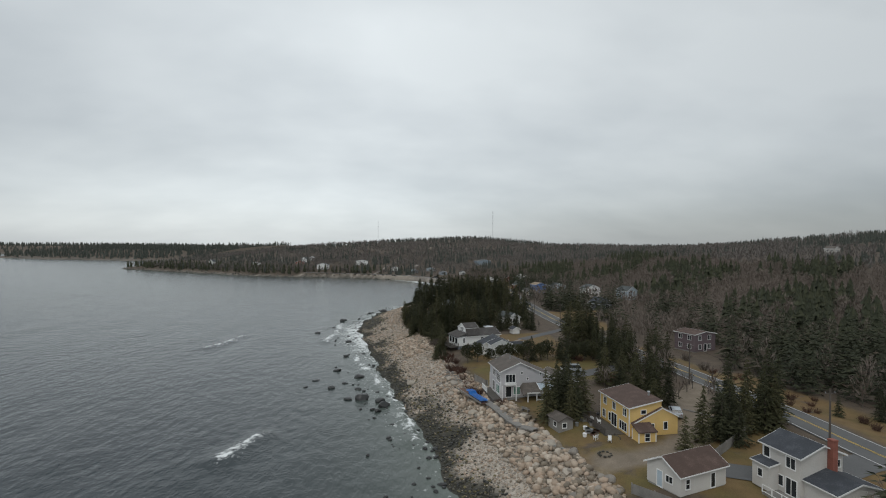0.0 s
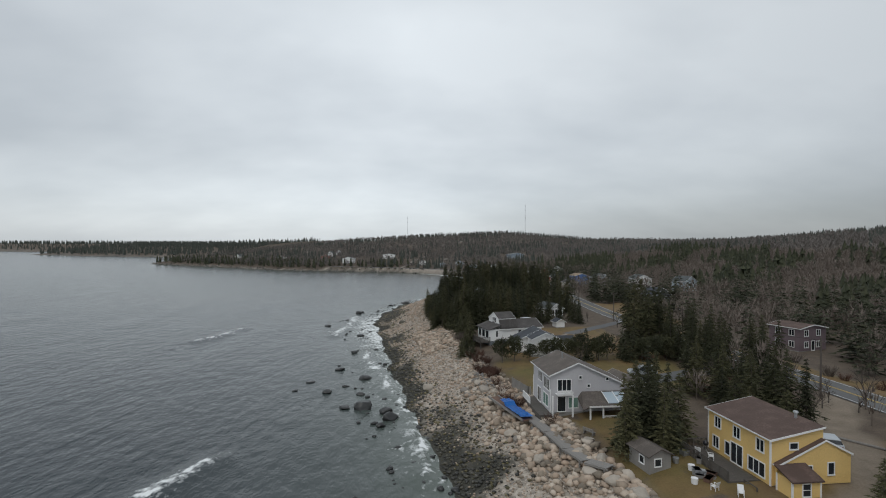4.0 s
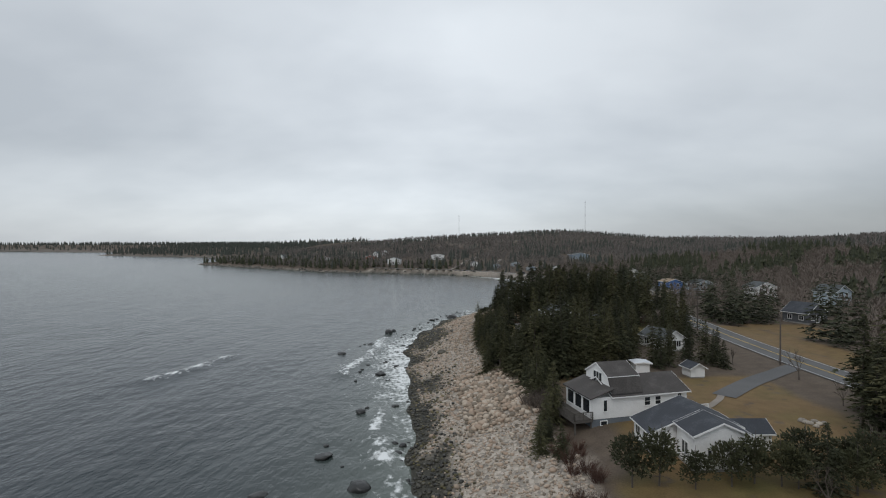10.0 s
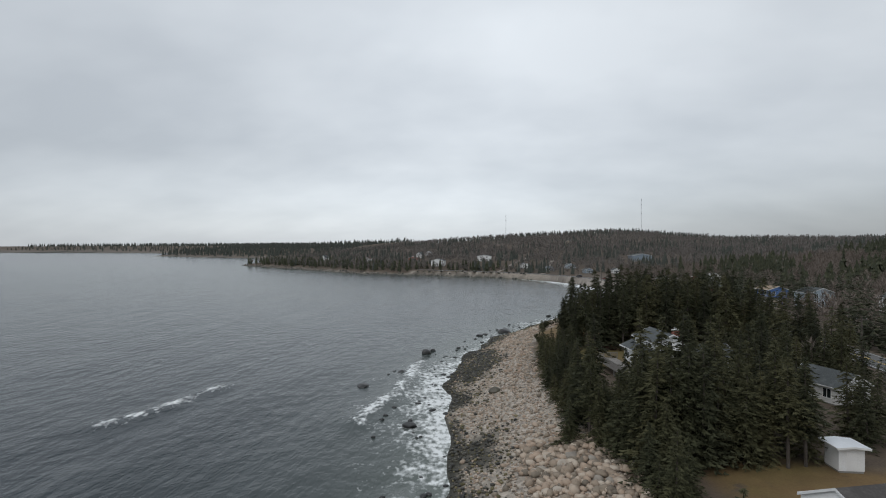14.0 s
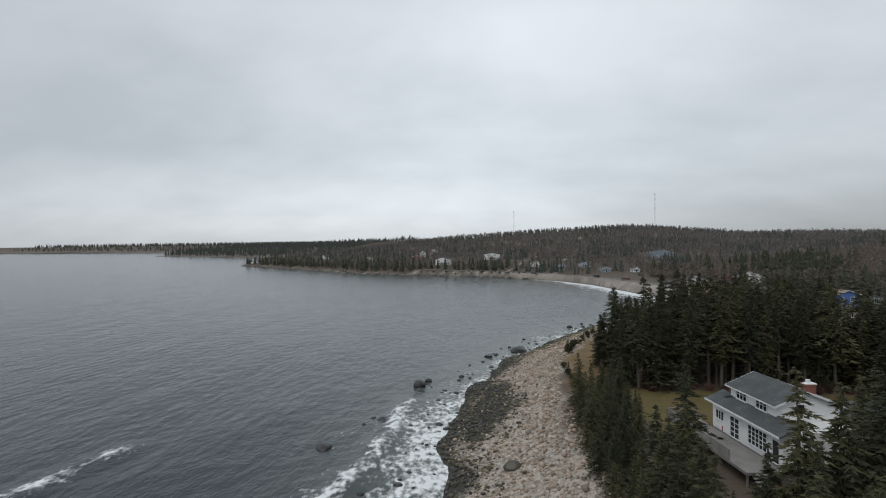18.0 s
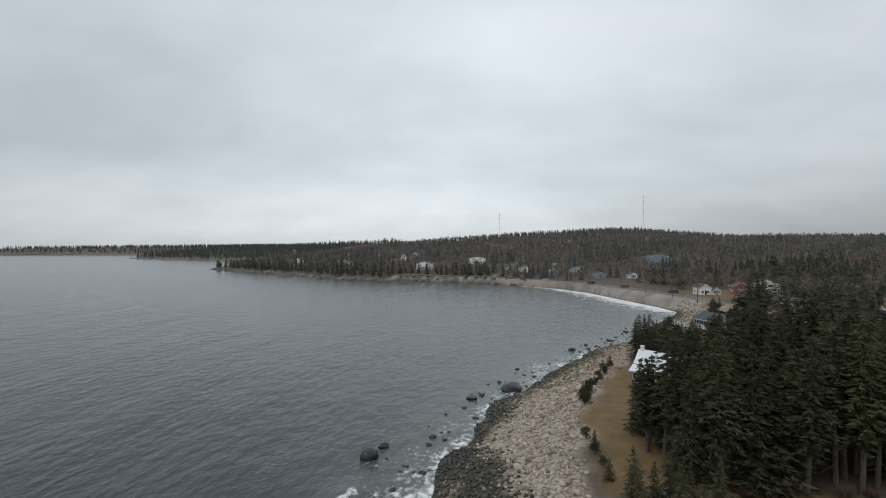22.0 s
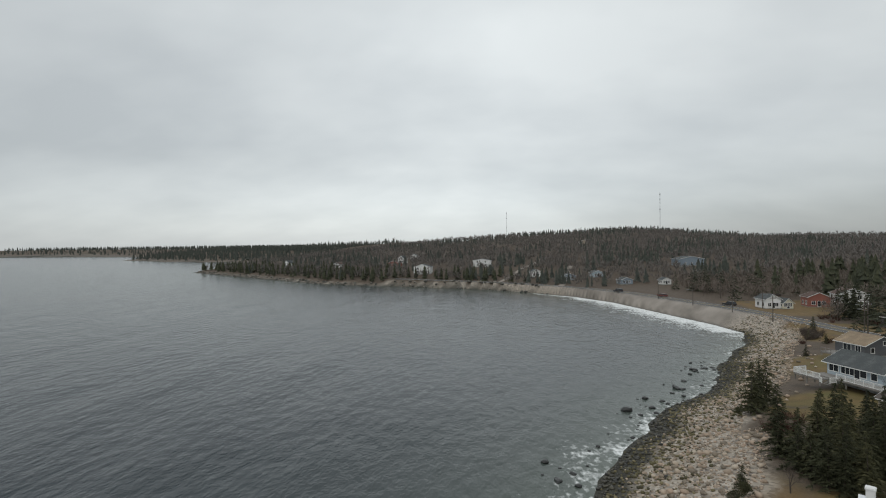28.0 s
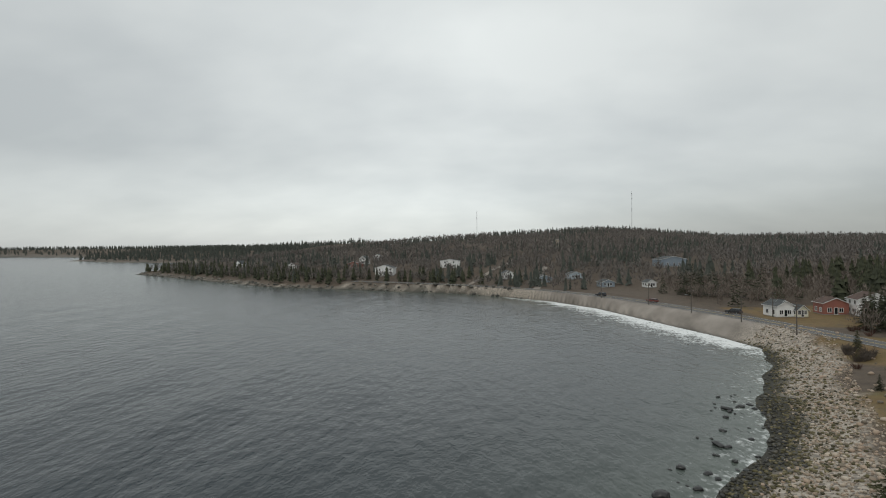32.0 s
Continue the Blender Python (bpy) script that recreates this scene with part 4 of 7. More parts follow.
boulder("boulder", 8.5, 123, 1.35, 0.6, 101, M["rock"], "brown rounded boulder alone on the beach", "boulder", "boulders")
boulder("boulder", 5.6, 197, 0.95, 0.75, 102, M["wetstone"], "dark brown boulder on the pale beach", "boulder", "boulders")
boulder("sea_rock", 9.8, 268, 2.2, 0.6, 103, M["searock"], "large black rock at the water's edge", "rock", "sea rocks")
for i, (x, y, r, fl) in enumerate(((-3.4, 116.6, 1.7, 0.6), (-6.6, 117, 1.2, 0.25), (0.6, 113.6, 1.2, 0.6), (1.3, 110.4, 1.3, 0.7), (-0.3, 107.2, 0.9, 0.6), (-4.1, 135.4, 1.6, 0.4), (-9.9, 144, 1.1, 0.45),
                                   (-10.8, 126.3, 1.0, 0.5), (-4.3, 124.5, 0.8, 0.4), (-7.5, 185, 1.0, 0.6), (-7.9, 161.4, 1.0, 0.5), (-9.9, 239.8, 0.9, 0.5), (-11.3, 236.4, 1.5, 0.6), (-14, 216.6, 1.1, 0.5),
                                   (-20, 206, 1.2, 0.35), (2.3, 262, 1.3, 0.35), (-15, 134, 1.0, 0.3), (-17, 128, 0.8, 0.3), (50, 333.6, 0.8, 0.5), (28, 305, 1.0, 0.6), (33, 312, 0.7, 0.5), (41, 319, 0.8, 0.5))):
    boulder("sea_rock", x, y, r, fl, 110 + i, M["searock"], "black wet rock standing out of the shallow sea", "rock", "sea rocks", 0.3, 0.0)
g = np.random.default_rng(77)
n = 0
while n < 250:
    y = g.uniform(70, 345)
    x = g.uniform(-25, 60)
    d = float(inland(np.array([x]), np.array([y]))[0])
    lim = np.interp(y, [70, 100, 150, 180, 225, 250, 345], [-11, -12, -12, -14, -13, -7, -7])
    if lim < d < 0.3 and g.uniform(0, 1) < math.exp(d / 6) * (1.0 if y < 150 or y > 180 else 0.6):
        boulder("sea_rock", x, y, 0.22 + 0.45 * g.uniform() ** 2, g.uniform(0.4, 0.7), 200 + n, M["searock"], "small black rock awash near the shore", "rock", "sea rocks", 0.15, 0.0)
        n += 1
n = 0
while n < 110:
    y = g.uniform(54, 330)
    x = g.uniform(0, 60)
    d = float(inland(np.array([x]), np.array([y]))[0])
    if 9.5 < d < 17.5 and (y < 118 or 148 < y < 175 or (222 < y < 262 and g.uniform() < 0.6)):
        boulder("boulder", x, y, g.uniform(0.45, 0.9) * (1.15 if y < 118 else 0.85), g.uniform(0.6, 0.8), 400 + n, M["rock"], "pale granite boulder on the upper beach", "boulder", "boulders", 0.3)
        n += 1


# ---- houses along the shore ----
def leanto(h, x0, x1, y0, y1, z0, z1, roof, t=0.14, side="x"):
    """A roof slab that rises from z0 at the low side to z1 at the high side."""
    bm = bmesh.new()
    if side == "x":
        slab(bm, (x0, y0, z0), (x1, y0, z1), (x1, y1, z1), (x0, y1, z0), t)
    else:
        slab(bm, (x0, y0, z0), (x1, y0, z0), (x1, y1, z1), (x0, y1, z1), t)
    return part("roof", bm, roof, h)


def deck(h, x0, x1, y0, y1, z, mat="deckwood", down=1.2, step=0.24):
    """Deck boards one by one on posts."""
    n = int((x1 - x0) / step)
    rows = [(x0 + i * step, x0 + (i + 1) * step - 0.02, y0, y1, z - 0.06, z) for i in range(n)]
    for r in rows:
        boxes("deck_board", [r], M[mat], h)
    for x in (x0 + 0.1, x1 - 0.2):
        for y in (y0 + 0.1, (y0 + y1) / 2, y1 - 0.2):
            boxes("post", [(x, x + 0.14, y, y + 0.14, z - 0.06 - down, z - 0.06)], M[mat], h)
    for r in ((x0, x1, y0 - 0.04, y0, z - 0.26, z), (x0, x1, y1, y1 + 0.04, z - 0.26, z), (x0 - 0.04, x0, y0, y1, z - 0.26, z)):
        boxes("rim_board", [r], M[mat], h)


def stairs(h, x, y, z, n, dx, dy, w, mat="deckwood"):
    for i in range(n):
        xx, yy, zz = x + dx * 0.27 * i, y + dy * 0.27 * i, z - 0.18 * (i + 1)
        if dx:
            boxes("step", [(xx - 0.14, xx + 0.14, yy - w / 2, yy + w / 2, zz, zz + 0.05)], M[mat], h)
        else:
            boxes("step", [(xx - w / 2, xx + w / 2, yy - 0.14, yy + 0.14, zz, zz + 0.05)], M[mat], h)


def corner_boards(h, x0, x1, y0, y1, z0, z1):
    for x in (x0, x1):
        for y in (y0, y1):
            boxes("corner_board", [(x - 0.07, x + 0.07, y - 0.07, y + 0.07, z0, z1)], M["trim"], h)


# yellow house
h = thing("yellow_house", pose(37.1, 72.2, 5.2), "two-storey yellow clapboard house with brown shingle roofs and a deck", "house")
boxes("foundation", [(0.1, 5.5, 0.1, 9.1, -0.8, 0.5), (0.5, 7.9, -0.35, 8.7, -0.8, 0.62)], M["concrete"], h)
gable(h, 0, 5.5, 0, 9.2, 0.45, 4.9, 5.9, 5.5, 5.9, M["yellow"], M["roof_brown"], 0.3)
gable(h, 0.35, 8.0, -0.45, 8.8, 0.6, 2.55, 3.4, 5.3, 4.75, M["yellow"], M["roof_brown"], 0.12, name="wing_wall")
corner_boards(h, 0, 5.5, 0, 9.2, 0.45, 4.9)
boxes("entry_wall", [(0.2, 3.0, -2.4, -0.46, -0.6, 2.0)], M["yellow"], h)
leanto(h, 0.0, 3.2, -2.65, -0.46, 2.02, 2.75, M["roof_brown"], side="y")
corner_boards(h, 0.2, 3.0, -2.4, -0.6, -0.6, 2.0)
for y in (1.3, 4.6, 7.6):
    window(h, 0, y, 3.3, "W", 0.95, 1.1, 2)
window(h, 0, 7.9, 1.0, "W", 0.95, 1.2, 2)
window(h, 0, 6.0, 1.0, "W", 0.7, 1.3, 1)
window(h, 0, 4.6, 0.6, "W", 1.7, 2.0, 2, name="patio_door")
window(h, 0, 1.8, 0.9, "W", 2.2, 1.3, 3)
window(h, 2.4, 0, 3.9, "S", 0.8, 0.55, 1)
window(h, 5.9, -0.45, 1.5, "S", 0.6, 1.1, 1)
window(h, 3.6, -0.45, 1.6, "S", 0.6, 0.8, 1)
window(h, 5.0, -0.36, -0.2, "S", 0.7, 0.6, 1)
window(h, 1.6, -2.4, 0.6, "S", 0.75, 1.1, 1, rows=2)
deck(h, -3.4, -0.05, 1.2, 9.4, 0.5, down=1.4)
for yy in (1.3, 3.4, 5.5, 7.6):
    boxes("skirt_panel", [(-3.3, -3.24, yy, yy + 1.75, -0.75, 0.2)], M["trim" if yy > 3 else "concrete"], h, "pale panel under the deck")
railing(h, [(-3.4, 9.4), (-3.4, 1.2)], 0.5, mat="deckwood")
railing(h, [(-3.4, 9.4), (-0.1, 9.4)], 0.5, mat="deckwood")
stairs(h, -1.3, 0.9, 0.5, 6, 0, -1, 1.1)
railing(h, [(-1.9, 1.0), (-1.9, -0.7)], -0.2, 0.9, "deckwood", slats=False)
bm = bmesh.new(); tube(bm, (4.9, 2.6, 5.6), (4.9, 2.6, 6.5), 0.14, 0.14, 8); tube(bm, (4.9, 2.6, 6.45), (4.9, 2.6, 6.6), 0.26, 0.2, 8)
part("flue", bm, M["metal"], h, "metal roof flue with a cap")

# pale grey house
h = thing("grey_house", pose(23.3, 95.6, 5.0), "pale grey gabled house with white trim and weathered shingle roof", "house")
boxes("foundation", [(0.1, 11.6, 0.1, 7.9, -0.8, 0.35)], M["concrete"], h)
gable(h, 0, 11.8, 0, 8.0, 0.3, 5.5, 3.5, 3.9, 7.1, M["grey_lav"], M["roof_grey"], 0.35)
corner_boards(h, 0, 11.8, 0, 8.0, 0.3, 3.5)
window(h, 2.0, 0, 3.3, "S", 1.9, 1.5, 3)
window(h, 3.3, 0, 0.9, "S", 1.3, 1.4, 1, "green_glass")
window(h, 1.6, 0, 0.45, "S", 1.1, 2.0, 1, name="door")
for x, z in ((4.3, 4.9), (5.5, 3.7), (8.2, 4.6)):
    window(h, x, 0, z, "S", 0.35, 0.35, 1)
window(h, 0, 1.6, 3.2, "W", 2.3, 1.5, 4)
window(h, 0, 4.6, 3.6, "W", 1.7, 1.3, 3)
window(h, 0, 2.0, 0.8, "W", 2.2, 1.6, 2, "green_glass")
window(h, 0, 5.0, 0.45, "W", 1.5, 2.0, 2, name="patio_door")
boxes("balcony", [(0.7, 2.9, -0.9, 0, 2.85, 3.0)], M["trim"], h)
railing(h, [(0.7, -0.9), (2.9, -0.9)], 3.0, 0.35)
for x in (0.05, 2.9):
    boxes("column", [(x - 0.1, x + 0.1, -0.95, -0.75, -0.2, 2.85)], M["trim"], h, "white post")
boxes("veranda_slab", [(-1.8, 0, -0.9, 7.5, -0.5, 0.3)], M["deckwood"], h)
railing(h, [(-1.8, 7.5), (-1.8, 3.8)], 0.3, 1.0)

leanto(h, 4.5, 11.9, -3.0, 0, 1.95, 3.1, M["roof_grey"], side="y")
bm = bmesh.new(); slab(bm, (3.6, -3.0, 1.5), (4.5, -3.0, 1.95), (4.5, 0, 3.1), (3.9, 0, 2.3), 0.14); part("roof", bm, M["roof_grey"], h)
boxes("fascia", [(4.4, 11.95, -3.06, -3.0, 1.75, 1.97)], M["trim"], h)
for x in (4.6, 6.4, 9.6, 11.6):
    boxes("column", [(x - 0.09, x + 0.09, -2.95, -2.77, -0.6, 1.8)], M["trim"], h, "white porch post")
boxes("porch_floor", [(4.6, 11.8, -2.9, 0, -0.7, -0.35)], M["deckwood"], h)
railing(h, [(6.4, -2.86), (9.6, -2.86)], -0.35, 0.9)
window(h, 8.3, 0, 0.9, "S", 1.4, 0.6, 1)
bm = bmesh.new()
for i in range(2):
    slab(bm, (7.3 + i * 1.5, -2.6, 2.22), (8.7 + i * 1.5, -2.6, 2.22), (8.7 + i * 1.5, -0.4, 3.06), (7.3 + i * 1.5, -0.4, 3.06), 0.08)
part("skylight", bm, M["pale_blue"], h, "two glazed roof panels in white frames")
for i in range(3):
    bm = bmesh.new(); slab(bm, (7.2 + i * 1.5, -2.65, 2.26), (7.3 + i * 1.5, -2.65, 2.26), (7.3 + i * 1.5, -0.35, 3.14), (7.2 + i * 1.5, -0.35, 3.14), 0.08)
    part("skylight_frame", bm, M["trim"], h)
gable(h, 11.8, 17.0, 2.5, 9.5, 0.0, 2.6, 2.2, 13.6, 3.6, M["grey_lav"], M["roof_grey"], 0.3, name="garage_wall")
bm = bmesh.new(); tube(bm, (3.2, 4.2, 6.6), (3.2, 4.2, 7.7), 0.1, 0.1, 8)
part("flue", bm, M["metal"], h)

# white house with the sunroom
h = thing("white_house", pose(23.4, 137.9, 6.5, 0, 0, 14), "long white clapboard house with taupe roof and glazed sunroom", "house")
boxes("foundation", [(0.05, 13.25, 0.05, 6.3, -1.2, 0.55)], M["foundation"], h)
boxes("sunroom_wall", [(0, 2.9, 0, 6.3, 0.5, 3.05)], M["white"], h)
leanto(h, -0.35, 2.9, -0.35, 6.6, 3.1, 4.15, M["roof_taupe"])
gable(h, 0, 6.4, 2.9, 13.3, 0.5, 3.1, 3.1, 3.3, 4.6, M["white"], M["roof_taupe"], 0.35, swap=True)
gable(h, 0.9, 6.0, 2.75, 6.9, 2.9, 5.15, 4.9, 3.5, 6.35, M["white"], M["roof_taupe"], 0.12, swap=True, name="upper_wall")
bm = bmesh.new(); hexa(bm, [(2.75, 0.06, 2.9), (6.8, 0.06, 2.9), (6.8, 0.9, 2.9), (2.75, 0.9, 2.9), (2.75, 0.12, 3.4), (6.8, 0.12, 3.4), (6.8, 0.9, 5.1), (2.75, 0.9, 5.1)]); part("upper_wall", bm, M["white"], h)
bm = bmesh.new(); slab(bm, (2.62, 0.78, 5.2), (6.98, 0.78, 5.2), (6.98, -0.08, 3.38), (2.62, -0.08, 3.38), 0.1); part("roof", bm, M["roof_taupe"], h, "steep lower slope of the upper roof")
for y in (1.2, 3.1, 5.0):
    window(h, 0, y, 1.1, "W", 1.5, 1.6, 1)
window(h, 2.75, 3.2, 4.0, "W", 1.9, 1.3, 3)
window(h, 1.8, 0, 1.4, "S", 0.45, 1.3, 1)
window(h, 1.6, 0, -0.25, "S", 0.8, 0.45, 1)
for x in (7.6, 9.1):
    window(h, x, 0, 1.7, "S", 0.75, 0.95, 1, rows=2)
window(h, 12.2, 0, 1.5, "S", 0.5, 1.3, 1)
deck(h, -2.4, 0, -0.2, 7.5, 0.55, down=1.6)
railing(h, [(-2.4, 7.5), (-2.4, -0.2)], 0.55, mat="deckwood")
railing(h, [(-2.4, -0.2), (0, -0.2)], 0.55, mat="deckwood")
deck(h, 13.4, 16.2, -0.4, 2.2, 0.3, "rustwood", 0.8)
railing(h, [(13.4, -0.4), (16.2, -0.4)], 0.3)
bm = bmesh.new(); slab(bm, (4.6, 1.0, 4.46), (5.3, 1.0, 4.46), (5.3, 1.7, 4.97), (4.6, 1.7, 4.97), 0.1); part("skylight", bm, M["trim"], h)

# dark-roofed house beside it
h = thing("dark_roofed_house", pose(27.2, 124.3, 6.0), "low white house with a broad dark blue-grey shingle roof", "house")
boxes("foundation", [(0.05, 9.2, 6.05, 10.3, -0.8, 0.3), (2.65, 8.1, 2.15, 6.0, -0.8, 0.3)], M["concrete"], h)
gable(h, 0, 9.3, 6.0, 10.4, 0.25, 2.4, 2.96, 5.3, 4.7, M["white"], M["roof_dark"], 0.35)
gable(h, 2.6, 8.2, 2.1, 5.66, 0.25, 3.53, 3.44, 5.3, 4.7, M["white"], M["roof_dark"], 0.3, name="wing_wall")
gable(h, 6.5, 9.6, 9.3, 13.0, 0.2, 2.1, 2.1, 8.0, 3.0, M["white"], M["roof_dark"], 0.3, swap=True, name="annexe_wall")
for y in (7.2, 9.2):
    window(h, 0, y, 0.9, "W", 1.1, 1.2, 2)
window(h, 2.6, 3.9, 1.1, "W", 1.2, 1.2, 2)
window(h, 4.3, 2.1, 1.1, "S", 0.8, 1.0, 2)
window(h, 6.9, 2.1, 1.1, "S", 0.8, 1.0, 1)

# white house with the brick chimney, on its deck
h = thing("white_two_storey_house", pose(28.9, 186.0, 7.5, 0, 0, 8.5), "white two-storey house with slate-grey roofs and a brick chimney", "house")
boxes("foundation", [(0.05, 8, 0.05, 10.4, -1.5, 0.4)], M["concrete"], h)
boxes("wall", [(0, 8.0, 0, 10.5, 0.35, 3.4)], M["white"], h)
leanto(h, -0.6, 1.5, -0.4, 11.0, 3.25, 4.15, M["roof_slate"])
leanto(h, 0.6, 7.4, 8.9, 11.0, 4.1, 3.3, M["roof_slate"], side="y")
boxes("fascia", [(-0.65, -0.6, -0.4, 11.0, 3.08, 3.27)], M["trim"], h)
gable(h, 1.2, 7.4, 2.5, 9.2, 3.3, 5.15, 5.0, 4.0, 6.3, M["white"], M["roof_slate"], 0.4, name="upper_wall")
for y, n in ((7.4, 3), (4.4, 3)):
    window(h, 1.2, y, 4.1, "W", 1.5, 0.95, n, rows=2)
window(h, 0, 9.2, 1.5, "W", 1.3, 0.9, 3)
window(h, 0, 6.7, 0.5, "W", 1.4, 2.0, 2, name="french_door", rows=4)
window(h, 0, 3.3, 0.9, "W", 2.6, 1.7, 5, rows=4)
window(h, 0, 0.8, 0.5, "W", 0.8, 2.0, 1, name="door")
window(h, 3.6, 2.5, 4.2, "S", 0.7, 0.9, 1)
boxes("chimney", [(4.3, 5.3, 2.7, 3.3, 5.4, 6.9), (4.25, 5.35, 2.65, 3.35, 6.75, 6.9)], M["brick"], h, "red brick chimney")
boxes("chimney_cap", [(4.25, 5.35, 2.65, 3.35, 6.9, 6.98), (4.6, 4.9, 2.9, 3.15, 6.98, 7.3)], M["trim"], h)
gable(h, 2.5, 8.5, 8.0, 14.0, 0.2, 2.9, 2.9, 5.5, 4.2, M["white"], M["roof_slate"], 0.4, swap=True, name="wing_wall")
deck(h, -3.6, -0.05, -0.5, 13.5, 0.35, "greywood", 1.6)
railing(h, [(-3.6, 13.5), (-3.6, 2.0)], 0.35, 1.0, "greywood")
railing(h, [(-3.6, 13.5), (0, 13.5)], 0.35, 1.0, "greywood")
stairs(h, -2.6, -0.7, 0.35, 6, 0, -1, 1.4, "greywood")

# cottage with the white roof
h = thing("cottage", pose(27.9, 252.9, 5.2, 0, 0, -39) @ Matrix.Scale(0.92, 4), "small black cottage with a white metal roof and white porch windows", "cottage")
boxes("foundation", [(0.1, 6.3, 0.1, 6.0, -0.6, 0.5)], M["concrete"], h)
gable(h, 1.6, 6.2, 0, 6.4, 0.4, 3.7, 3.7, 3.9, 5.75, M["black"], M["roof_white"], 0.3, swap=True)
boxes("porch_wall", [(0, 6.4, 0, 1.62, 0.4, 2.75)], M["black"], h)
leanto(h, -0.35, 6.75, -0.5, 1.55, 2.85, 3.72, M["roof_white"], side="y")
boxes("roof_seam", [(-0.3, 6.7, 1.3, 1.36, 3.62, 3.74)], M["metal"], h, "grey seam between the two roof slopes")
for x in (0.5, 1.15, 1.8):
    window(h, x, 0, 1.4, "S", 0.5, 1.05, 1)
window(h, 2.9, 0, 0.55, "S", 0.8, 1.95, 1, "green_glass", name="door")
for x, w in ((3.75, 0.5), (4.8, 1.2), (5.9, 0.7)):
    window(h, x, 0, 1.4, "S", w, 1.05, 1)
window(h, 0, 2.9, 3.3, "W", 0.6, 0.8, 1)
window(h, 6.4, 3.4, 1.3, "E", 0.8, 1.1, 1)
boxes("chimney", [(0.1, 0.65, 3.6, 4.15, 5.2, 6.6), (0.05, 0.7, 3.55, 4.2, 6.45, 6.55)], M["trim"], h, "white painted chimney")
boxes("porch_floor", [(1.4, 6.0, -1.3, 0, 0.25, 0.4)], M["greywood"], h)
railing(h, [(1.4, -1.3), (5.9, -1.3)], 0.4, 0.8, slats=False)
stairs(h, 1.2, -0.7, 0.4, 3, -1, 0, 1.1, "trim")

# bungalow with the white railings
h = thing("bungalow", pose(61.0, 295.8, 6.3, 0, 0, 17) @ Matrix.Scale(0.9, 4), "low pale blue bungalow with grey roof and white-railed deck", "bungalow")
boxes("foundation", [(0.1, 8, 0.1, 9, -0.6, 0.9)], M["concrete"], h)
gable(h, 0, 8.2, 0, 9.2, 0.8, 3.0, 3.0, 4.1, 4.7, M["pale_blue"], M["roof_slate"], 0.6)
for y, w, n in ((8.0, 1.6, 2), (5.6, 2.2, 3), (3.0, 1.0, 1), (1.3, 0.9, 1)):
    window(h, 0, y, 1.5, "W", w, 1.1, n)
window(h, 0, 4.0, 0.95, "W", 0.85, 1.9, 1, name="door")
window(h, 3, 0, 1.5, "S", 1.2, 1.0, 2)
deck(h, -2.6, 0, -2.0, 9.6, 0.85, "greywood", 1.2)
deck(h, -4.6, -2.6, 6.6, 11.5, 0.7, "greywood", 1.2)
railing(h, [(-2.6, 5.4), (-2.6, -2.0)], 0.85, 0.95)
railing(h, [(-4.6, 11.5), (-4.6, 6.6)], 0.7, 0.95)
railing(h, [(-4.6, 11.5), (-2.0, 11.5)], 0.7, 0.95)
railing(h, [(-2.6, 5.4), (-3.9, 5.4)], 0.2, 0.9)
railing(h, [(-4.6, 6.6), (-4.9, 6.0)], 0.2, 0.9)
stairs(h, -2.8, 6.0, 0.8, 5, -1, 0, 1.1, "greywood")

# dark gabled house beyond the bungalow
h = thing("charcoal_house", pose(76.8, 321.5, 5.6, 0, 0, 14) @ Matrix.Scale(0.85, 4), "charcoal-sided gabled house with tan roof and a low deck", "house")
boxes("foundation", [(0.1, 10, 0.1, 7, -0.5, 0.4)], M["concrete"], h)
gable(h, 0, 10.2, 0, 7.2, 0.3, 2.7, 2.3, 4.6, 4.6, M["dark_grey"], M["roof_tan"], 0.35)
window(h, 5.2, 0, 2.6, "S", 0.7, 0.9, 1)
window(h, 2.0, 0, 1.0, "S", 0.9, 1.1, 1)
window(h, 0, 4.2, 1.0, "W", 1.8, 1.4, 2)
window(h, 0, 1.6, 1.0, "W", 1.2, 1.4, 2)
deck(h, -4.2, 0, 0.5, 7.0, 0.35, "greywood", 0.9)
railing(h, [(-4.2, 0.5), (-4.2, 7.0)], 0.35, 0.9, "greywood", slats=False)

# outbuilding and white house by the road at the start
h = thing("outbuilding", pose(33.0, 53.9, 5.5, 0, 0, 15), "long pale grey single-storey outbuilding with a brown shingle roof", "outbuilding")
boxes("foundation", [(0.05, 7.9, 0.05, 4.9, -0.6, 0.2)], M["concrete"], h)
gable(h, 0, 5.0, 0, 8.0, 0.15, 2.6, 2.6, 2.5, 4.0, M["pale_grey"], M["roof_brown"], 0.3, swap=True)
window(h, 1.2, 0, 0.9, "S", 0.6, 1.1, 1, rows=2)
window(h, 5.6, 0, 0.3, "S", 0.7, 1.7, 1, name="door")
window(h, 0, 1.6, 1.2, "W", 0.95, 0.75, 2)
window(h, 0, 3.0, 0.2, "W", 0.75, 1.9, 1, "pale_blue", name="door")
h = thing("white_road_house", pose(46.2, 50.4, 5.5, 0, 0, 3), "pale grey two-storey house with dark roofs and a brick chimney", "house")
boxes("foundation", [(0.05, 6, 0.45, 5.5, -0.8, 0.25)], M["concrete"], h)
gable(h, 0, 6.2, 0.4, 5.6, 0.2, 5.2, 5.2, 3.1, 6.4, M["pale_grey"], M["roof_dark"], 0.35)
gable(h, 0.6, 6.8, -3.5, 0.4, 0.0, 2.7, 2.7, 3.7, 3.6, M["pale_grey"], M["roof_dark"], 0.35, name="wing_wall")
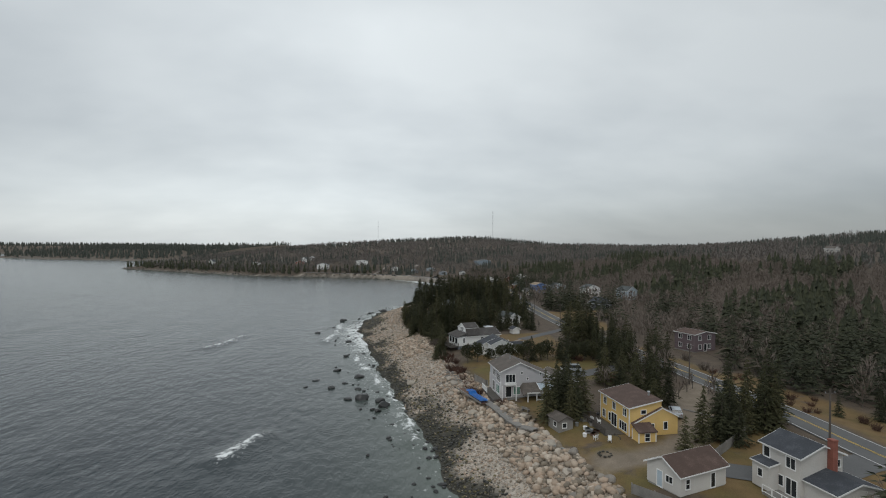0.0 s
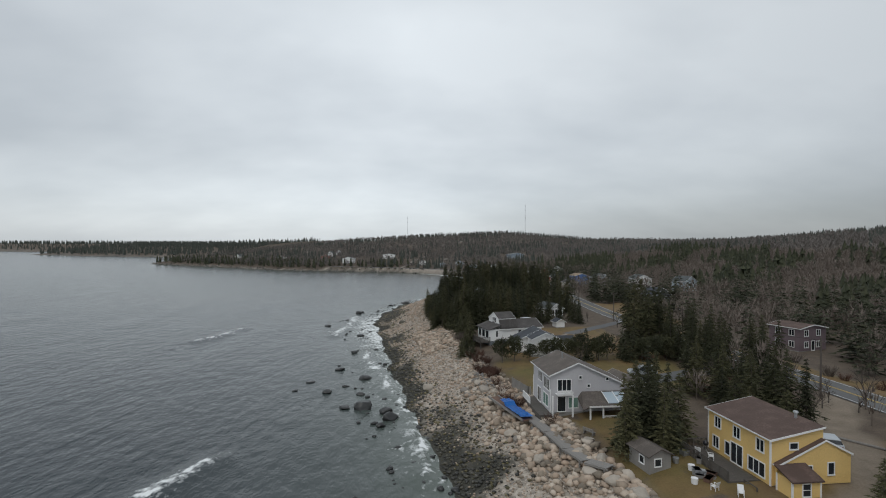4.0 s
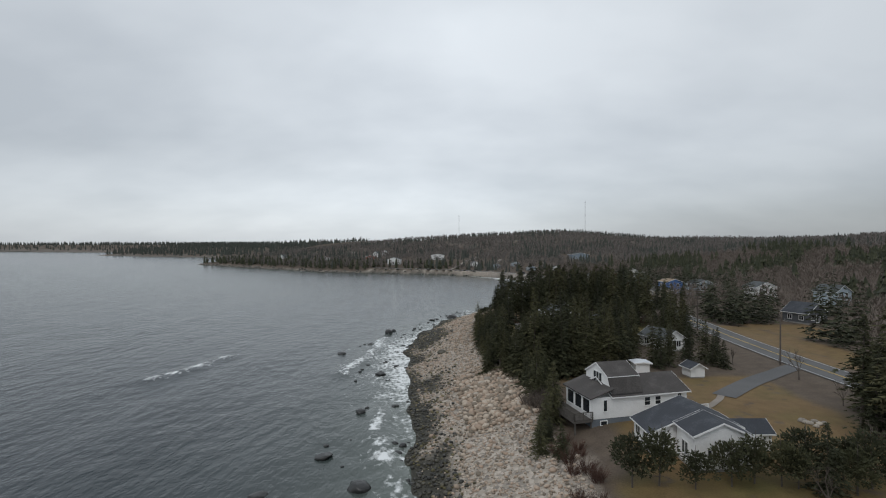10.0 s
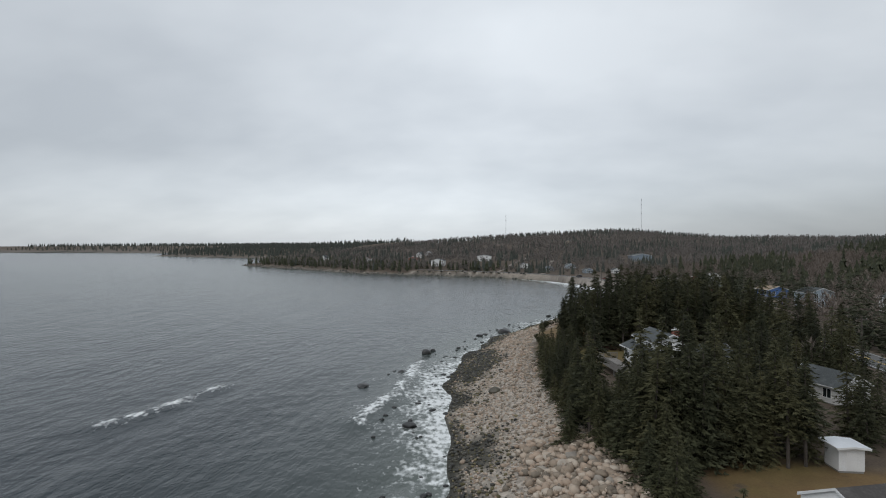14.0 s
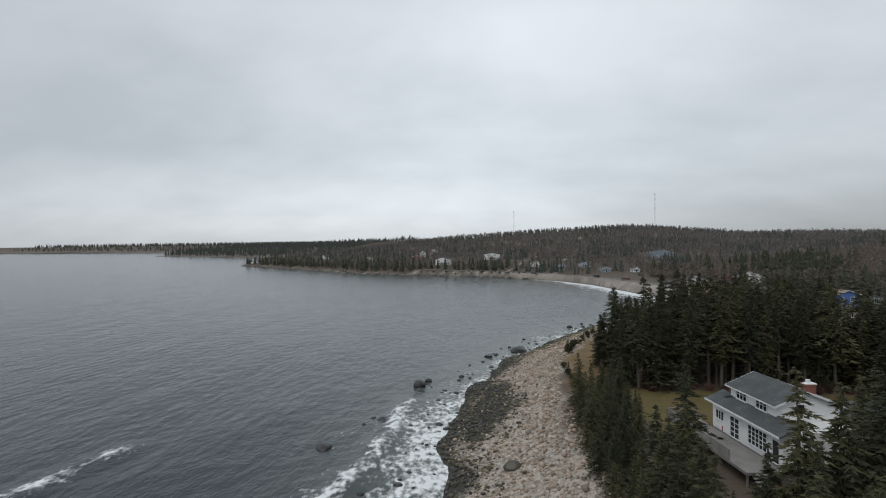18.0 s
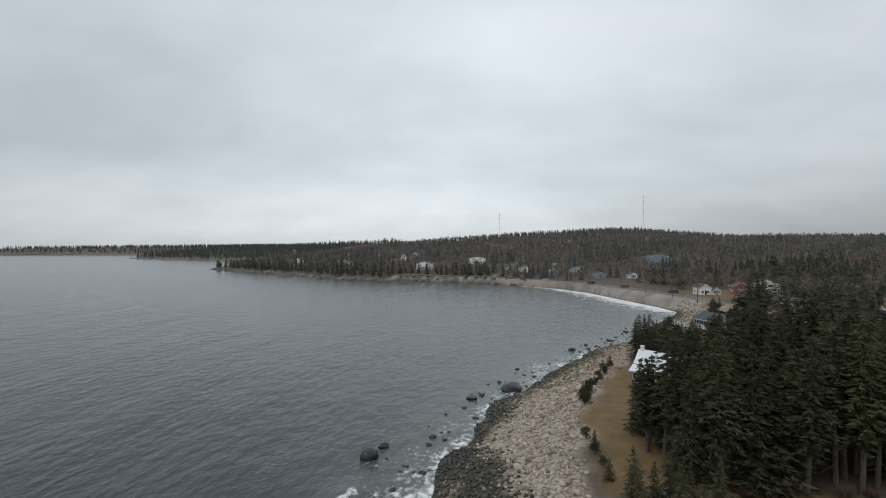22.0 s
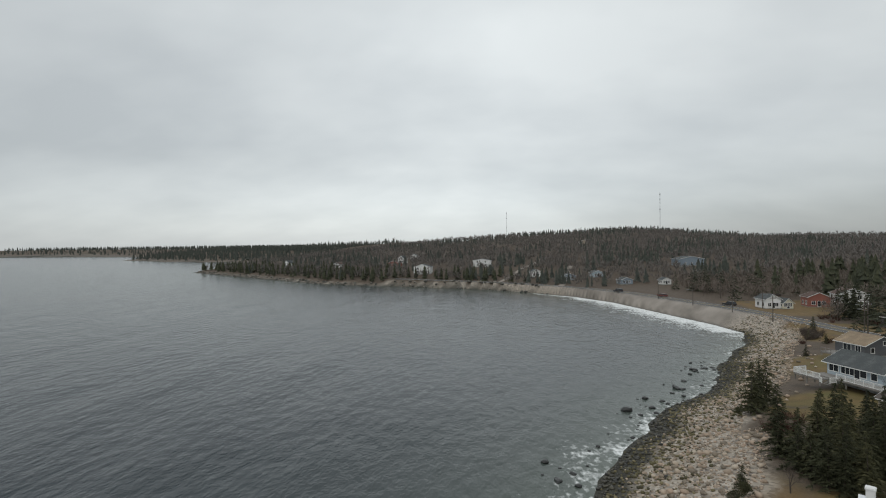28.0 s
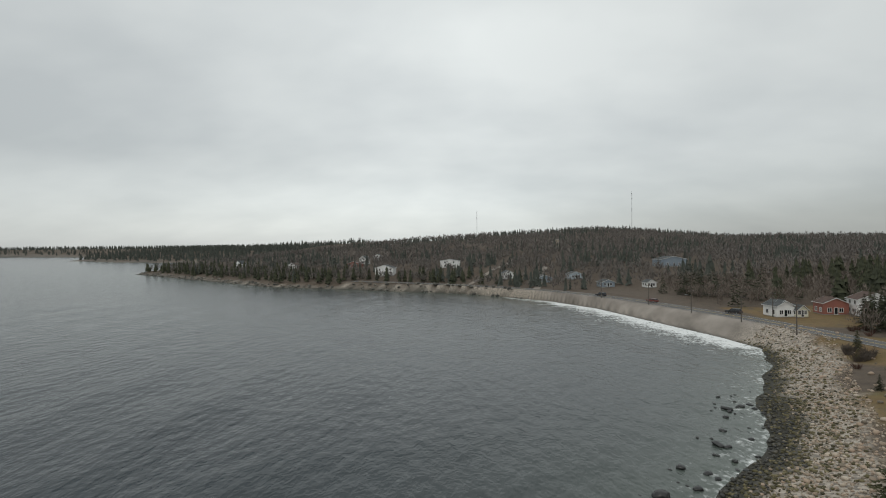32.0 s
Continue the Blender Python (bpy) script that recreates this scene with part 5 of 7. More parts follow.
gable(h, -1.5, 0, 3.2, 5.6, 0.1, 3.1, 3.4, 0, 3.4, M["pale_grey"], M["roof_dark"], 0.2, name="annexe_wall")
boxes("chimney", [(3.9, 4.6, -0.32, 0.38, 0.2, 7.2), (3.85, 4.65, -0.37, 0.43, 7.05, 7.15)], M["brick"], h, "red brick chimney")
for y, z, w, n in ((1.6, 3.5, 1.2, 2), (4.9, 3.6, 0.8, 1), (2.9, 0.9, 0.6, 1)):
    window(h, 0, y, z, "W", w, 1.2, n)
window(h, 0, 1.5, 0.3, "W", 1.4, 1.9, 2, name="patio_door")
window(h, 5.4, 0.4, 3.7, "S", 0.8, 0.8, 2)
window(h, -1.5, 4.4, 1.5, "W", 0.6, 0.9, 1)
deck(h, -2.4, 0, -0.8, 3.2, 0.2, "greywood", 0.8)
railing(h, [(-2.4, -0.8), (-2.4, 3.2)], 0.2, 0.9, slats=False)


def plain_house(x, y, rot, w, l, eave, rise, wall, roof, label, category="house", name="house", wins=((0.25, 0), (0.7, 0)), storeys=1, swap=False, dz=0.0, dormer=False):
    h = thing(name, pose(x, y, gz(x, y) + dz, 0, 0, rot), label, category)
    boxes("foundation", [(-w / 2 + 0.05, w / 2 - 0.05, -l / 2 + 0.05, l / 2 - 0.05, -1.5, 0.3)], M["concrete"], h)
    if swap:
        gable(h, -l / 2, l / 2, -w / 2, w / 2, 0.2, eave, eave, 0, eave + rise, M[wall], M[roof], 0.35, swap=True)
    else:
        gable(h, -w / 2, w / 2, -l / 2, l / 2, 0.2, eave, eave, 0, eave + rise, M[wall], M[roof], 0.35)
    for s in range(storeys):
        for f, g in wins:
            window(h, -w / 2 + w * f, -l / 2, 0.9 + 2.5 * s, "S", 1.1, 1.2, 2)
            window(h, -w / 2, -l / 2 + l * f, 0.9 + 2.5 * s, "W", 1.1, 1.2, 2)
    if wins:
        window(h, 0.0, -l / 2, 0.25, "S", 0.9, 1.95, 1, name="door")
    else:
        boxes("door", [(-0.45, 0.45, -l / 2 - 0.03, -l / 2 + 0.01, 0.22, min(eave - 0.1, 1.95))], M["trim"], h, "plain white board door")
    if dormer:
        gable(h, -0.9, 0.9, -l / 2 + 0.5, 0, eave, eave + 1.0, eave + 1.0, 0, eave + 1.7, M[wall], M[roof], 0.15, name="dormer")
    return h


plain_house(38.4, 161.0, 0, 2.3, 2.0, 2.4, 0.12, "white", "roof_white", "white flat-roofed garden shed on the lawn", "shed", "flat_shed", wins=())
plain_house(47.6, 161.8, 8, 2.5, 2.4, 1.7, 0.7, "white", "roof_dark", "small white garden shed with a dark roof", "shed", "garden_shed", wins=())
plain_house(52.8, 185.5, 20, 5.5, 7, 2.6, 1.6, "white", "roof_slate", "white house with a grey roof among spruces")
plain_house(92, 131, 12, 8, 7, 5.0, 0.7, "mauve", "roof_brown", "two-storey mauve-brown house in the leafless wood", storeys=2)
plain_house(137, 246, 20, 8, 7, 4.9, 2.2, "pale_blue", "roof_slate", "pale blue two-storey house beyond the road", storeys=2)
plain_house(108, 219, 20, 8, 7, 2.8, 2.6, "dark_grey", "roof_dark", "charcoal house with a steep dark roof beyond the road")

plain_house(128, 270, 5, 9, 7, 5.0, 1.9, "white", "roof_slate", "white two-storey house on a grassy rise", storeys=2)
plain_house(110, 306, 8, 7.5, 7, 5.4, 1.2, "blue", "roof_tan", "bright blue two-storey house with a tan roof", storeys=2)
plain_house(117, 293, 8, 9, 7, 5.0, 1.6, "pale_blue", "roof_slate", "pale grey-blue two-storey house", storeys=2)
plain_house(97, 286, 10, 6, 6, 2.8, 1.4, "tan", "roof_taupe", "tan bungalow partly hidden by trees", "bungalow", "bungalow")
plain_house(80, 290, 10, 4.5, 5, 2.6, 1.3, "white", "roof_white", "white garage beside the road", "garage", "garage")
plain_house(106.0, 409, 5, 5.6, 6, 3.4, 1.5, "white", "roof_slate", "white two-storey beach house", storeys=1, dormer=True)
plain_house(110.6, 407.5, 5, 3.6, 4.5, 2.2, 1.5, "cream", "roof_slate", "cream gabled annexe of the beach house", "annexe", "annexe")
plain_house(132, 407, -15, 9, 7, 5.0, 2.0, "white", "roof_brown", "white gabled house with a red-brown front", storeys=2)
plain_house(124, 412, -10, 7, 6, 3.6, 1.6, "red", "roof_brown", "red-brown house on the brown field", storeys=1)
plain_house(140, 418, -10, 8, 7, 3.0, 2.0, "tan", "roof_grey", "tan house at the edge of the wood")
plain_house(118, 366, 20, 7, 6, 2.6, 1.4, "mauve", "roof_grey", "mauve-brown roadside bungalow with a grey roof", "bungalow", "bungalow")
plain_house(112, 350, 25, 7, 6, 2.7, 1.7, "red", "roof_slate", "red-brown roadside house with grey roof")
# houses across the bay
plain_house(-43, 600, -8, 13, 8, 5.2, 2.0, "white", "roof_slate", "large white three-level house above the far shore", storeys=2, dormer=True)
plain_house(2, 615, -5, 14, 8, 5.0, 1.2, "white", "roof_slate", "wide white modern house on the far slope", storeys=2)
plain_house(38, 562, 10, 7, 6, 3.4, 1.6, "white", "roof_slate", "small white house by the far road")
plain_house(75, 545, 10, 8, 6, 2.8, 1.4, "pale_blue", "roof_slate", "pale blue bungalow at the far end of the beach", "bungalow", "bungalow")
plain_house(84, 514, 10, 7, 6, 2.6, 1.3, "teal", "roof_slate", "grey-blue bungalow at the far end of the beach", "bungalow", "bungalow")
plain_house(141, 571, 12, 18, 9, 4.4, 1.8, "teal", "roof_slate", "large grey-blue house on the wooded hillside", storeys=1)
plain_house(-73, 642, -10, 11, 7, 2.8, 1.6, "red", "roof_brown", "red-roofed house among far spruces")
plain_house(-70, 667, -20, 6, 7, 4.4, 2.4, "white", "roof_slate", "white gabled house behind far spruces", storeys=2)
plain_house(-194, 711, -20, 6, 7, 4.4, 2.8, "white", "roof_slate", "white steep-gabled house on the far headland", storeys=2)
plain_house(-129, 665, -15, 7, 6, 3, 1.6, "white", "roof_brown", "white house near the far shore")
plain_house(-63, 694, -5, 7, 6, 3.6, 2.2, "white", "roof_slate", "white house half hidden on the far slope")
plain_house(108, 760, 0, 9, 8, 5, 2.2, "tan", "roof_grey", "grey house high on the wooded hill", storeys=2)
plain_house(365, 337, 20, 9, 7, 3.2, 1.6, "pale_grey", "roof_grey", "low pale grey house on the inland ridge", dz=4)
plain_house(-103, 702, -12, 7, 6, 3, 1.6, "tan", "roof_grey", "tan house high on the far slope")
plain_house(57, 543, 5, 8, 6, 2.8, 1.4, "teal", "roof_slate", "low grey-blue house by the far lane", "bungalow", "bungalow")
plain_house(103, 505, 8, 5, 5, 2.6, 1.3, "white", "roof_slate", "small white cottage behind the beach", "cottage", "cottage")

# ---- masts ----
def mast(x, y, H, label, w=0.8):
    t = thing("radio_mast", pose(x, y, gz(x, y) - 0.5), label, "mast", "radio masts")
    c = [(w * math.cos(a), w * math.sin(a)) for a in (0.5, 2.6, 4.7)]
    for cx, cy in c:
        bm = bmesh.new(); tube(bm, (cx, cy, 0), (cx, cy, H), 0.09, 0.06, 5)
        part("leg", bm, M["metal"], t)
    bm = bmesh.new()
    z, k = 1.0, 0
    while z < H - 3:
        for i in range(3):
            a, b = c[i], c[(i + 1) % 3]
            tube(bm, (*a, z), (*b, z + 2.6), 0.025, 0.025, 3)
        z += 2.6
    part("lattice", bm, M["metal"], t)
    for zz in (H * 0.55, H * 0.8, H * 0.93):
        boxes("antenna", [(-0.7, 0.7, -0.3, 0.3, zz, zz + 1.6)], M["metal"], t)
    return t


mast(293, 1075, 66, "thin grey lattice radio mast on the hill", 0.5)
mast(46.5, 1215, 72, "thin grey lattice radio mast behind the hill", 0.5)


# ---- poles and lamps along the road ----
def swept(bm, pts, r, sides=4):
    """One tube along a line of points."""
    rings = []
    for i, q in enumerate(pts):
        d = (pts[min(i + 1, len(pts) - 1)] - pts[max(i - 1, 0)]).normalized()
        u = d.cross(Vector((0, 0, 1))).normalized()
        w = u.cross(d)
        rings.append([bm.verts.new(q + r * (math.cos(6.2832 * k / sides) * u + math.sin(6.2832 * k / sides) * w)) for k in range(sides)])
    for a, b in zip(rings, rings[1:]):
        for k in range(sides):
            bm.faces.new([a[k], a[(k + 1) % sides], b[(k + 1) % sides], b[k]])


def pole(x, y, H=9.0, arm=False):
    t = thing("utility_pole", pose(x, y, gz(x, y) - 0.3), "weathered wooden utility pole beside the road" if not arm else "wooden utility pole with a street lamp arm", "utility pole", "utility poles")
    bm = bmesh.new(); tube(bm, (0, 0, 0), (0, 0, H), 0.16, 0.11, 8)
    part("pole", bm, M["pole"], t)
    boxes("crossarm", [(-0.9, 0.9, -0.05, 0.05, H - 0.7, H - 0.58)], M["pole"], t)
    for x2 in (-0.8, 0.0, 0.8):
        bm = bmesh.new(); tube(bm, (x2, 0, H - 0.58), (x2, 0, H - 0.36), 0.05, 0.03, 6)
        part("insulator", bm, M["metal"], t)
    if arm:
        bm = bmesh.new(); tube(bm, (0, 0, H - 2.0), (-1.8, -0.3, H - 1.6), 0.04, 0.03, 6)
        part("lamp_arm", bm, M["metal"], t)
        boxes("lamp_head", [(-2.3, -1.7, -0.42, -0.18, H - 1.68, H - 1.54)], M["metal"], t)


POLES = [(63, 40), (62.5, 62), (64.8, 96), (65.4, 132), (66.4, 168), (70, 204), (77.5, 246), (86, 290), (90.5, 340), (90.8, 378), (88.5, 398), (83.5, 418), (104, 441), (103, 407), (78, 440), (68, 466)]
for i, (x, y) in enumerate(POLES):
    pole(x, y, 9.0 if y < 350 else 8.0, i in (8, 11))
pole(99, 353, 9, True)
for a, b in zip(POLES[:12], POLES[1:12]):
    bm = bmesh.new()
    p0, p1 = Vector((*a, gz(*a) + 8.3)), Vector((*b, gz(*b) + (8.3 if b[1] < 350 else 7.3)))
    pts = [p0.lerp(p1, k / 6) - Vector((0, 0, 0.9 * (1 - (k / 3 - 1) ** 2))) for k in range(7)]
    swept(bm, pts, 0.018)
    tagged(part("overhead_wire", bm, M["tyre"]), "black overhead wire between two poles", "wire", "overhead wires")


# ---- vehicles ----
def car(x, y, rot, paint, label, suv=True):
    t = thing("car", pose(x, y, gz(x, y) + 0.12, 0, 0, rot), label, "car", "parked cars")
    L, W, Hh = (4.7, 1.85, 1.7) if suv else (4.5, 1.8, 1.45)
    bm = bmesh.new()
    prof = [(-L / 2, 0.35), (L / 2, 0.35), (L / 2, 0.75), (L / 2 - 0.25, 0.92), (L * 0.22, 1.0), (-L / 2 + 0.1, 1.05), (-L / 2, 0.8)]
    f = [bm.verts.new((px, -W / 2, pz)) for px, pz in prof]; b = [bm.verts.new((px, W / 2, pz)) for px, pz in prof]
    bm.faces.new(f); bm.faces.new(b[::-1])
    for i in range(len(prof)):
        j = (i + 1) % len(prof); bm.faces.new([f[i], b[i], b[j], f[j]])
    part("body", bm, M[paint], t)
    bm = bmesh.new()
    hexa(bm, [(-L / 2 + 0.15, -W / 2 + 0.06, 1.0), (L * 0.24, -W / 2 + 0.06, 0.98), (L * 0.24, W / 2 - 0.06, 0.98), (-L / 2 + 0.15, W / 2 - 0.06, 1.0),
              (-L / 2 + 0.45, -W / 2 + 0.2, Hh - 0.06), (L * 0.06, -W / 2 + 0.2, Hh - 0.04), (L * 0.06, W / 2 - 0.2, Hh - 0.04), (-L / 2 + 0.45, W / 2 - 0.2, Hh - 0.06)])
    part("cabin_glass", bm, M["glass"], t)
    boxes("car_roof", [(-L / 2 + 0.42, L * 0.07, -W / 2 + 0.18, W / 2 - 0.18, Hh - 0.07, Hh)], M[paint], t)
    for xx in (-L * 0.31, L * 0.31):
        for yy in (-W / 2 + 0.02, W / 2 - 0.02):
            bm = bmesh.new(); tube(bm, (xx, yy - 0.11, 0.34), (xx, yy + 0.11, 0.34), 0.34, 0.34, 14)
            w = part("wheel", bm, M["tyre"], t)
            bm = bmesh.new(); tube(bm, (xx, yy - 0.125, 0.34), (xx, yy + 0.125, 0.34), 0.2, 0.2, 10)
            part("rim", bm, M["metal"], w)
    for yy in (-W / 2 + 0.25, W / 2 - 0.25):
        boxes("headlight", [(L / 2 - 0.05, L / 2 + 0.01, yy - 0.16, yy + 0.16, 0.66, 0.78)], M["plastic_white"], t)
        boxes("tail_light", [(-L / 2 - 0.01, -L / 2 + 0.06, yy - 0.14, yy + 0.14, 0.72, 0.9)], M["carred"], t)


car(45.2, 111.6, 168, "silver", "silver station wagon parked on the drive")
car(50.2, 79.6, 62, "silver", "silver car parked behind the yellow house", False)
car(94.5, 413, 120, "carblack", "black car on the beach road")
car(69.5, 472, 125, "carblack", "dark pickup parked above the beach")
car(82, 447, 120, "carred", "dark red car on the beach road", False)

# ---- small things by the houses ----
h = thing("slipway", pose(18.9, 98.5, 4.55, 0, 0, 13), "grey timber slipway with a bright blue tarp on it", "slipway")
boxes("side_rail", [(-0.9, -0.75, -4, 7, 0.1, 0.4), (0.75, 0.9, -4, 7, 0.1, 0.4)], M["greywood"], h)
boxes("ramp", [(-0.75, 0.75, -4, 7, 0.05, 0.2)], M["rustwood"], h)
bm = bmesh.new()
g2 = np.random.default_rng(5)
gr = [[bm.verts.new((-0.85 + 1.7 * i / 6, -3.9 + 7.0 * j / 14, 0.48 + g2.uniform(-0.05, 0.07) + (0.4 if j > 10 else 0))) for i in range(7)] for j in range(15)]
for j in range(14):
    for i in range(6):
        bm.faces.new([gr[j][i], gr[j][i + 1], gr[j + 1][i + 1], gr[j + 1][i]])
bmesh.ops.solidify(bm, geom=bm.faces[:], thickness=0.08)
tagged(part("tarp", bm, M["tarp"]), "crumpled bright blue tarp over the slipway", "tarp").matrix_basis = pose(18.9, 98.5, 4.7, 0, 0, 13)
bm = bmesh.new()
prof = [(0, -1.5, 0.0), (0.45, -0.8, 0), (0.5, 0.6, 0), (0.35, 1.2, 0)]
lo = [bm.verts.new((s * x * 0.6, y * 0.95, 0)) for x, y, _ in prof for s in (1, -1)]
hi = [bm.verts.new((s * x, y, 0.4)) for x, y, _ in prof for s in (1, -1)]
bmesh.ops.convex_hull(bm, input=bm.verts)
t = tagged(part("dinghy", bm, M["plastic_white"]), "small white dinghy lying upside down on the grass", "boat")
t.matrix_basis = pose(21.8, 93.6, gz(21.8, 93.6) + 0.05, 0, 0, 70)
h = thing("boardwalk", pose(0, 0, 0), "weathered grey plank boardwalk along the top of the boulders", "boardwalk")
walk_line = ((20.3, 98.2), (21.3, 90.0), (21.8, 84.5), (22.6, 80.8), (24.2, 78.4))
for (ax, ay), (bx, by) in zip(walk_line, walk_line[1:]):
    L = math.hypot(bx - ax, by - ay)
    za, zb = gz(ax, ay) + 0.75, gz(bx, by) + 0.75
    ux, uy = (bx - ax) / L, (by - ay) / L
    for side in (-0.68, 0.68):
        bm = bmesh.new(); tube(bm, (ax - uy * side, ay + ux * side, za - 0.12), (bx - uy * side, by + ux * side, zb - 0.12), 0.09, 0.09, 4)
        part("beam", bm, M["greywood"], h)
        for q in (0.15, 0.85):
            x, y = ax + (bx - ax) * q - uy * side, ay + (by - ay) * q + ux * side
            boxes("post", [(x - 0.07, x + 0.07, y - 0.07, y + 0.07, gz(x, y) - 0.3, za + (zb - za) * q - 0.12)], M["greywood"], h)
    for i in range(int(L / 0.3)):
        q = (i + 0.5) * 0.3 / L
        bm = bmesh.new(); box(bm, -0.75, 0.75, -0.135, 0.135, -0.03, 0.03)
        o = part("plank", bm, M["greywood"], h)
        o.matrix_basis = pose(ax + (bx - ax) * q, ay + (by - ay) * q, za + (zb - za) * q, 0, 0, math.degrees(math.atan2(uy, ux)) - 90)
h = thing("retaining_wall", pose(0, 0, 0), "low grey stone-and-timber retaining wall above the beach", "wall")
for (ax, ay), (bx, by) in zip(((20.2, 94), (21.2, 88), (22.4, 82), (24.2, 75)), ((21.2, 88), (22.4, 82), (24.2, 75), (27.2, 69))):
    za, zb = gz(ax, ay), gz(bx, by)
    d = Vector((by - ay, ax - bx, 0)).normalized() * 0.18
    bm = bmesh.new()
    hexa(bm, [(ax - d.x, ay - d.y, za - 0.8), (bx - d.x, by - d.y, zb - 0.8), (bx + d.x, by + d.y, zb - 0.8), (ax + d.x, ay + d.y, za - 0.8),
              (ax - d.x, ay - d.y, za + 0.35), (bx - d.x, by - d.y, zb + 0.35), (bx + d.x, by + d.y, zb + 0.35), (ax + d.x, ay + d.y, za + 0.35)])
    part("wall_section", bm, M["concrete"], h)


def fence(name, pts, label, height=1.5, mat="greywood", board=0.16):
    h = thing(name, pose(0, 0, 0), label, "fence")
    for (ax, ay), (bx, by) in zip(pts, pts[1:]):
        L = math.hypot(bx - ax, by - ay)
        n = max(1, int(L / 2.2))
        for i in range(n + 1):
            x, y = ax + (bx - ax) * i / n, ay + (by - ay) * i / n
            boxes("post", [(x - 0.06, x + 0.06, y - 0.06, y + 0.06, gz(x, y) - 0.3, gz(x, y) + height + 0.1)], M[mat], h)
        k = int(L / board)
        for i in range(k):
            x, y = ax + (bx - ax) * (i + 0.5) / k, ay + (by - ay) * (i + 0.5) / k
            z = gz(x, y)
            ux, uy = (bx - ax) / L * board * 0.46, (by - ay) / L * board * 0.46
            bm = bmesh.new()
            w = Vector((-uy, ux, 0)).normalized() * 0.012
            hexa(bm, [(x - ux - w.x, y - uy - w.y, z + 0.05), (x + ux - w.x, y + uy - w.y, z + 0.05), (x + ux + w.x, y + uy + w.y, z + 0.05), (x - ux + w.x, y - uy + w.y, z + 0.05),
                      (x - ux - w.x, y - uy - w.y, z + height), (x + ux - w.x, y + uy - w.y, z + height), (x + ux + w.x, y + uy + w.y, z + height), (x - ux + w.x, y - uy + w.y, z + height)])
            part("board", bm, M[mat], h)


fence("board_fence", [(41.5, 60.8), (50.5, 66.5), (61, 73.5)], "weathered grey board fence along the drive")
fence("board_fence", [(28.6, 57.0), (31.2, 51.5)], "weathered grey board fence by the outbuilding", 1.3)


def bench(x, y, rot, label):
    t = thing("bench", pose(x, y, gz(x, y), 0, 0, rot), label, "bench")
    for i in range(3):
        boxes("seat_slat", [(-0.8, 0.8, -0.2 + i * 0.16, -0.06 + i * 0.16, 0.42, 0.46)], M["greywood"], t)
    for i in range(2):
        boxes("back_slat", [(-0.8, 0.8, 0.28, 0.32, 0.55 + i * 0.18, 0.68 + i * 0.18)], M["greywood"], t)
    for xx in (-0.7, 0.6):
        boxes("leg", [(xx, xx + 0.1, -0.2, 0.34, 0, 0.42)], M["greywood"], t)


bench(26.0, 88.5, 120, "weathered grey garden bench on the lawn")
bench(34, 59, 30, "weathered wooden bench on the dry grass")
h = thing("garden_hut", pose(27.6, 77.0, gz(27.6, 77), 0, 0, 8), "small weathered grey hut with cluttered porch", "hut")
gable(h, 0, 2.6, 0, 3.4, 0, 1.9, 1.9, 1.3, 2.5, M["greywood"], M["roof_grey"], 0.25, trim=False)
window(h, 1.0, 0, 0.8, "S", 0.7, 0.7, 1)
window(h, 0, 1.2, 0.8, "W", 0.7, 0.7, 1)
for i, (x, y) in enumerate(((31.2, 78.2), (31.8, 76.4), (32.2, 75.2), (30.6, 74.0))):
    bm = bmesh.new(); tube(bm, (0, 0, 0), (0, 0, 0.55), 0.3, 0.34, 12)
    t = tagged(part("tub", bm, M["plastic_white" if i % 2 else "metal"]), "pale plastic tub standing on the dry grass", "tub", "tubs")
    t.matrix_basis = pose(x, y, gz(x, y))
t = thing("fire_pit", pose(30.6, 67.5, gz(30.6, 67.5)), "ring of dark stones round a fire pit", "fire pit")
for k in range(9):
    v, f = rough_rock(1, 900 + k)
    o = obj("stone", v * 0.28 + np.array([0.9 * math.cos(k * 0.7), 0.9 * math.sin(k * 0.7), 0.12]), f, M["wetstone"], t)
t = thing("fire_pit", pose(25.8, 203.5, gz(25.8, 203.5)), "ring of dark stones round a fire pit on the lawn", "fire pit")
for k in range(9):
    v, f = rough_rock(1, 920 + k)
    o = obj("stone", v * 0.25 + np.array([0.8 * math.cos(k * 0.7), 0.8 * math.sin(k * 0.7), 0.12]), f, M["wetstone"], t)
boxes_t = boxes("lounge_cushion", [(-0.3, 0.3, -0.8, 0.8, 0.0, 0.22), (-0.3, 0.3, 0.6, 0.8, 0.22, 0.55)], M["red_cloth"], None)
tagged(boxes_t, "faded red lounge cushion on the deck", "cushion").matrix_basis = pose(28.2, 194.2, 7.87, 0, 0, 30)

def garden_chair(x, y, z, rot, label, mat="plastic_white"):
    t = thing("garden_chair", pose(x, y, z, 0, 0, rot), label, "chair", "garden chairs")
    boxes("seat", [(-0.26, 0.26, -0.26, 0.26, 0.38, 0.43)], M[mat], t)
    bm = bmesh.new(); slab(bm, (-0.26, 0.24, 0.43), (0.26, 0.24, 0.43), (0.26, 0.42, 0.95), (-0.26, 0.42, 0.95), 0.05)
    part("backrest", bm, M[mat], t)
    for xx in (-0.26, 0.21):
        boxes("armrest", [(xx, xx + 0.05, -0.24, 0.28, 0.6, 0.64)], M[mat], t)
        for yy in (-0.25, 0.21):
            boxes("leg", [(xx, xx + 0.05, yy, yy + 0.05, 0, 0.6)], M[mat], t)


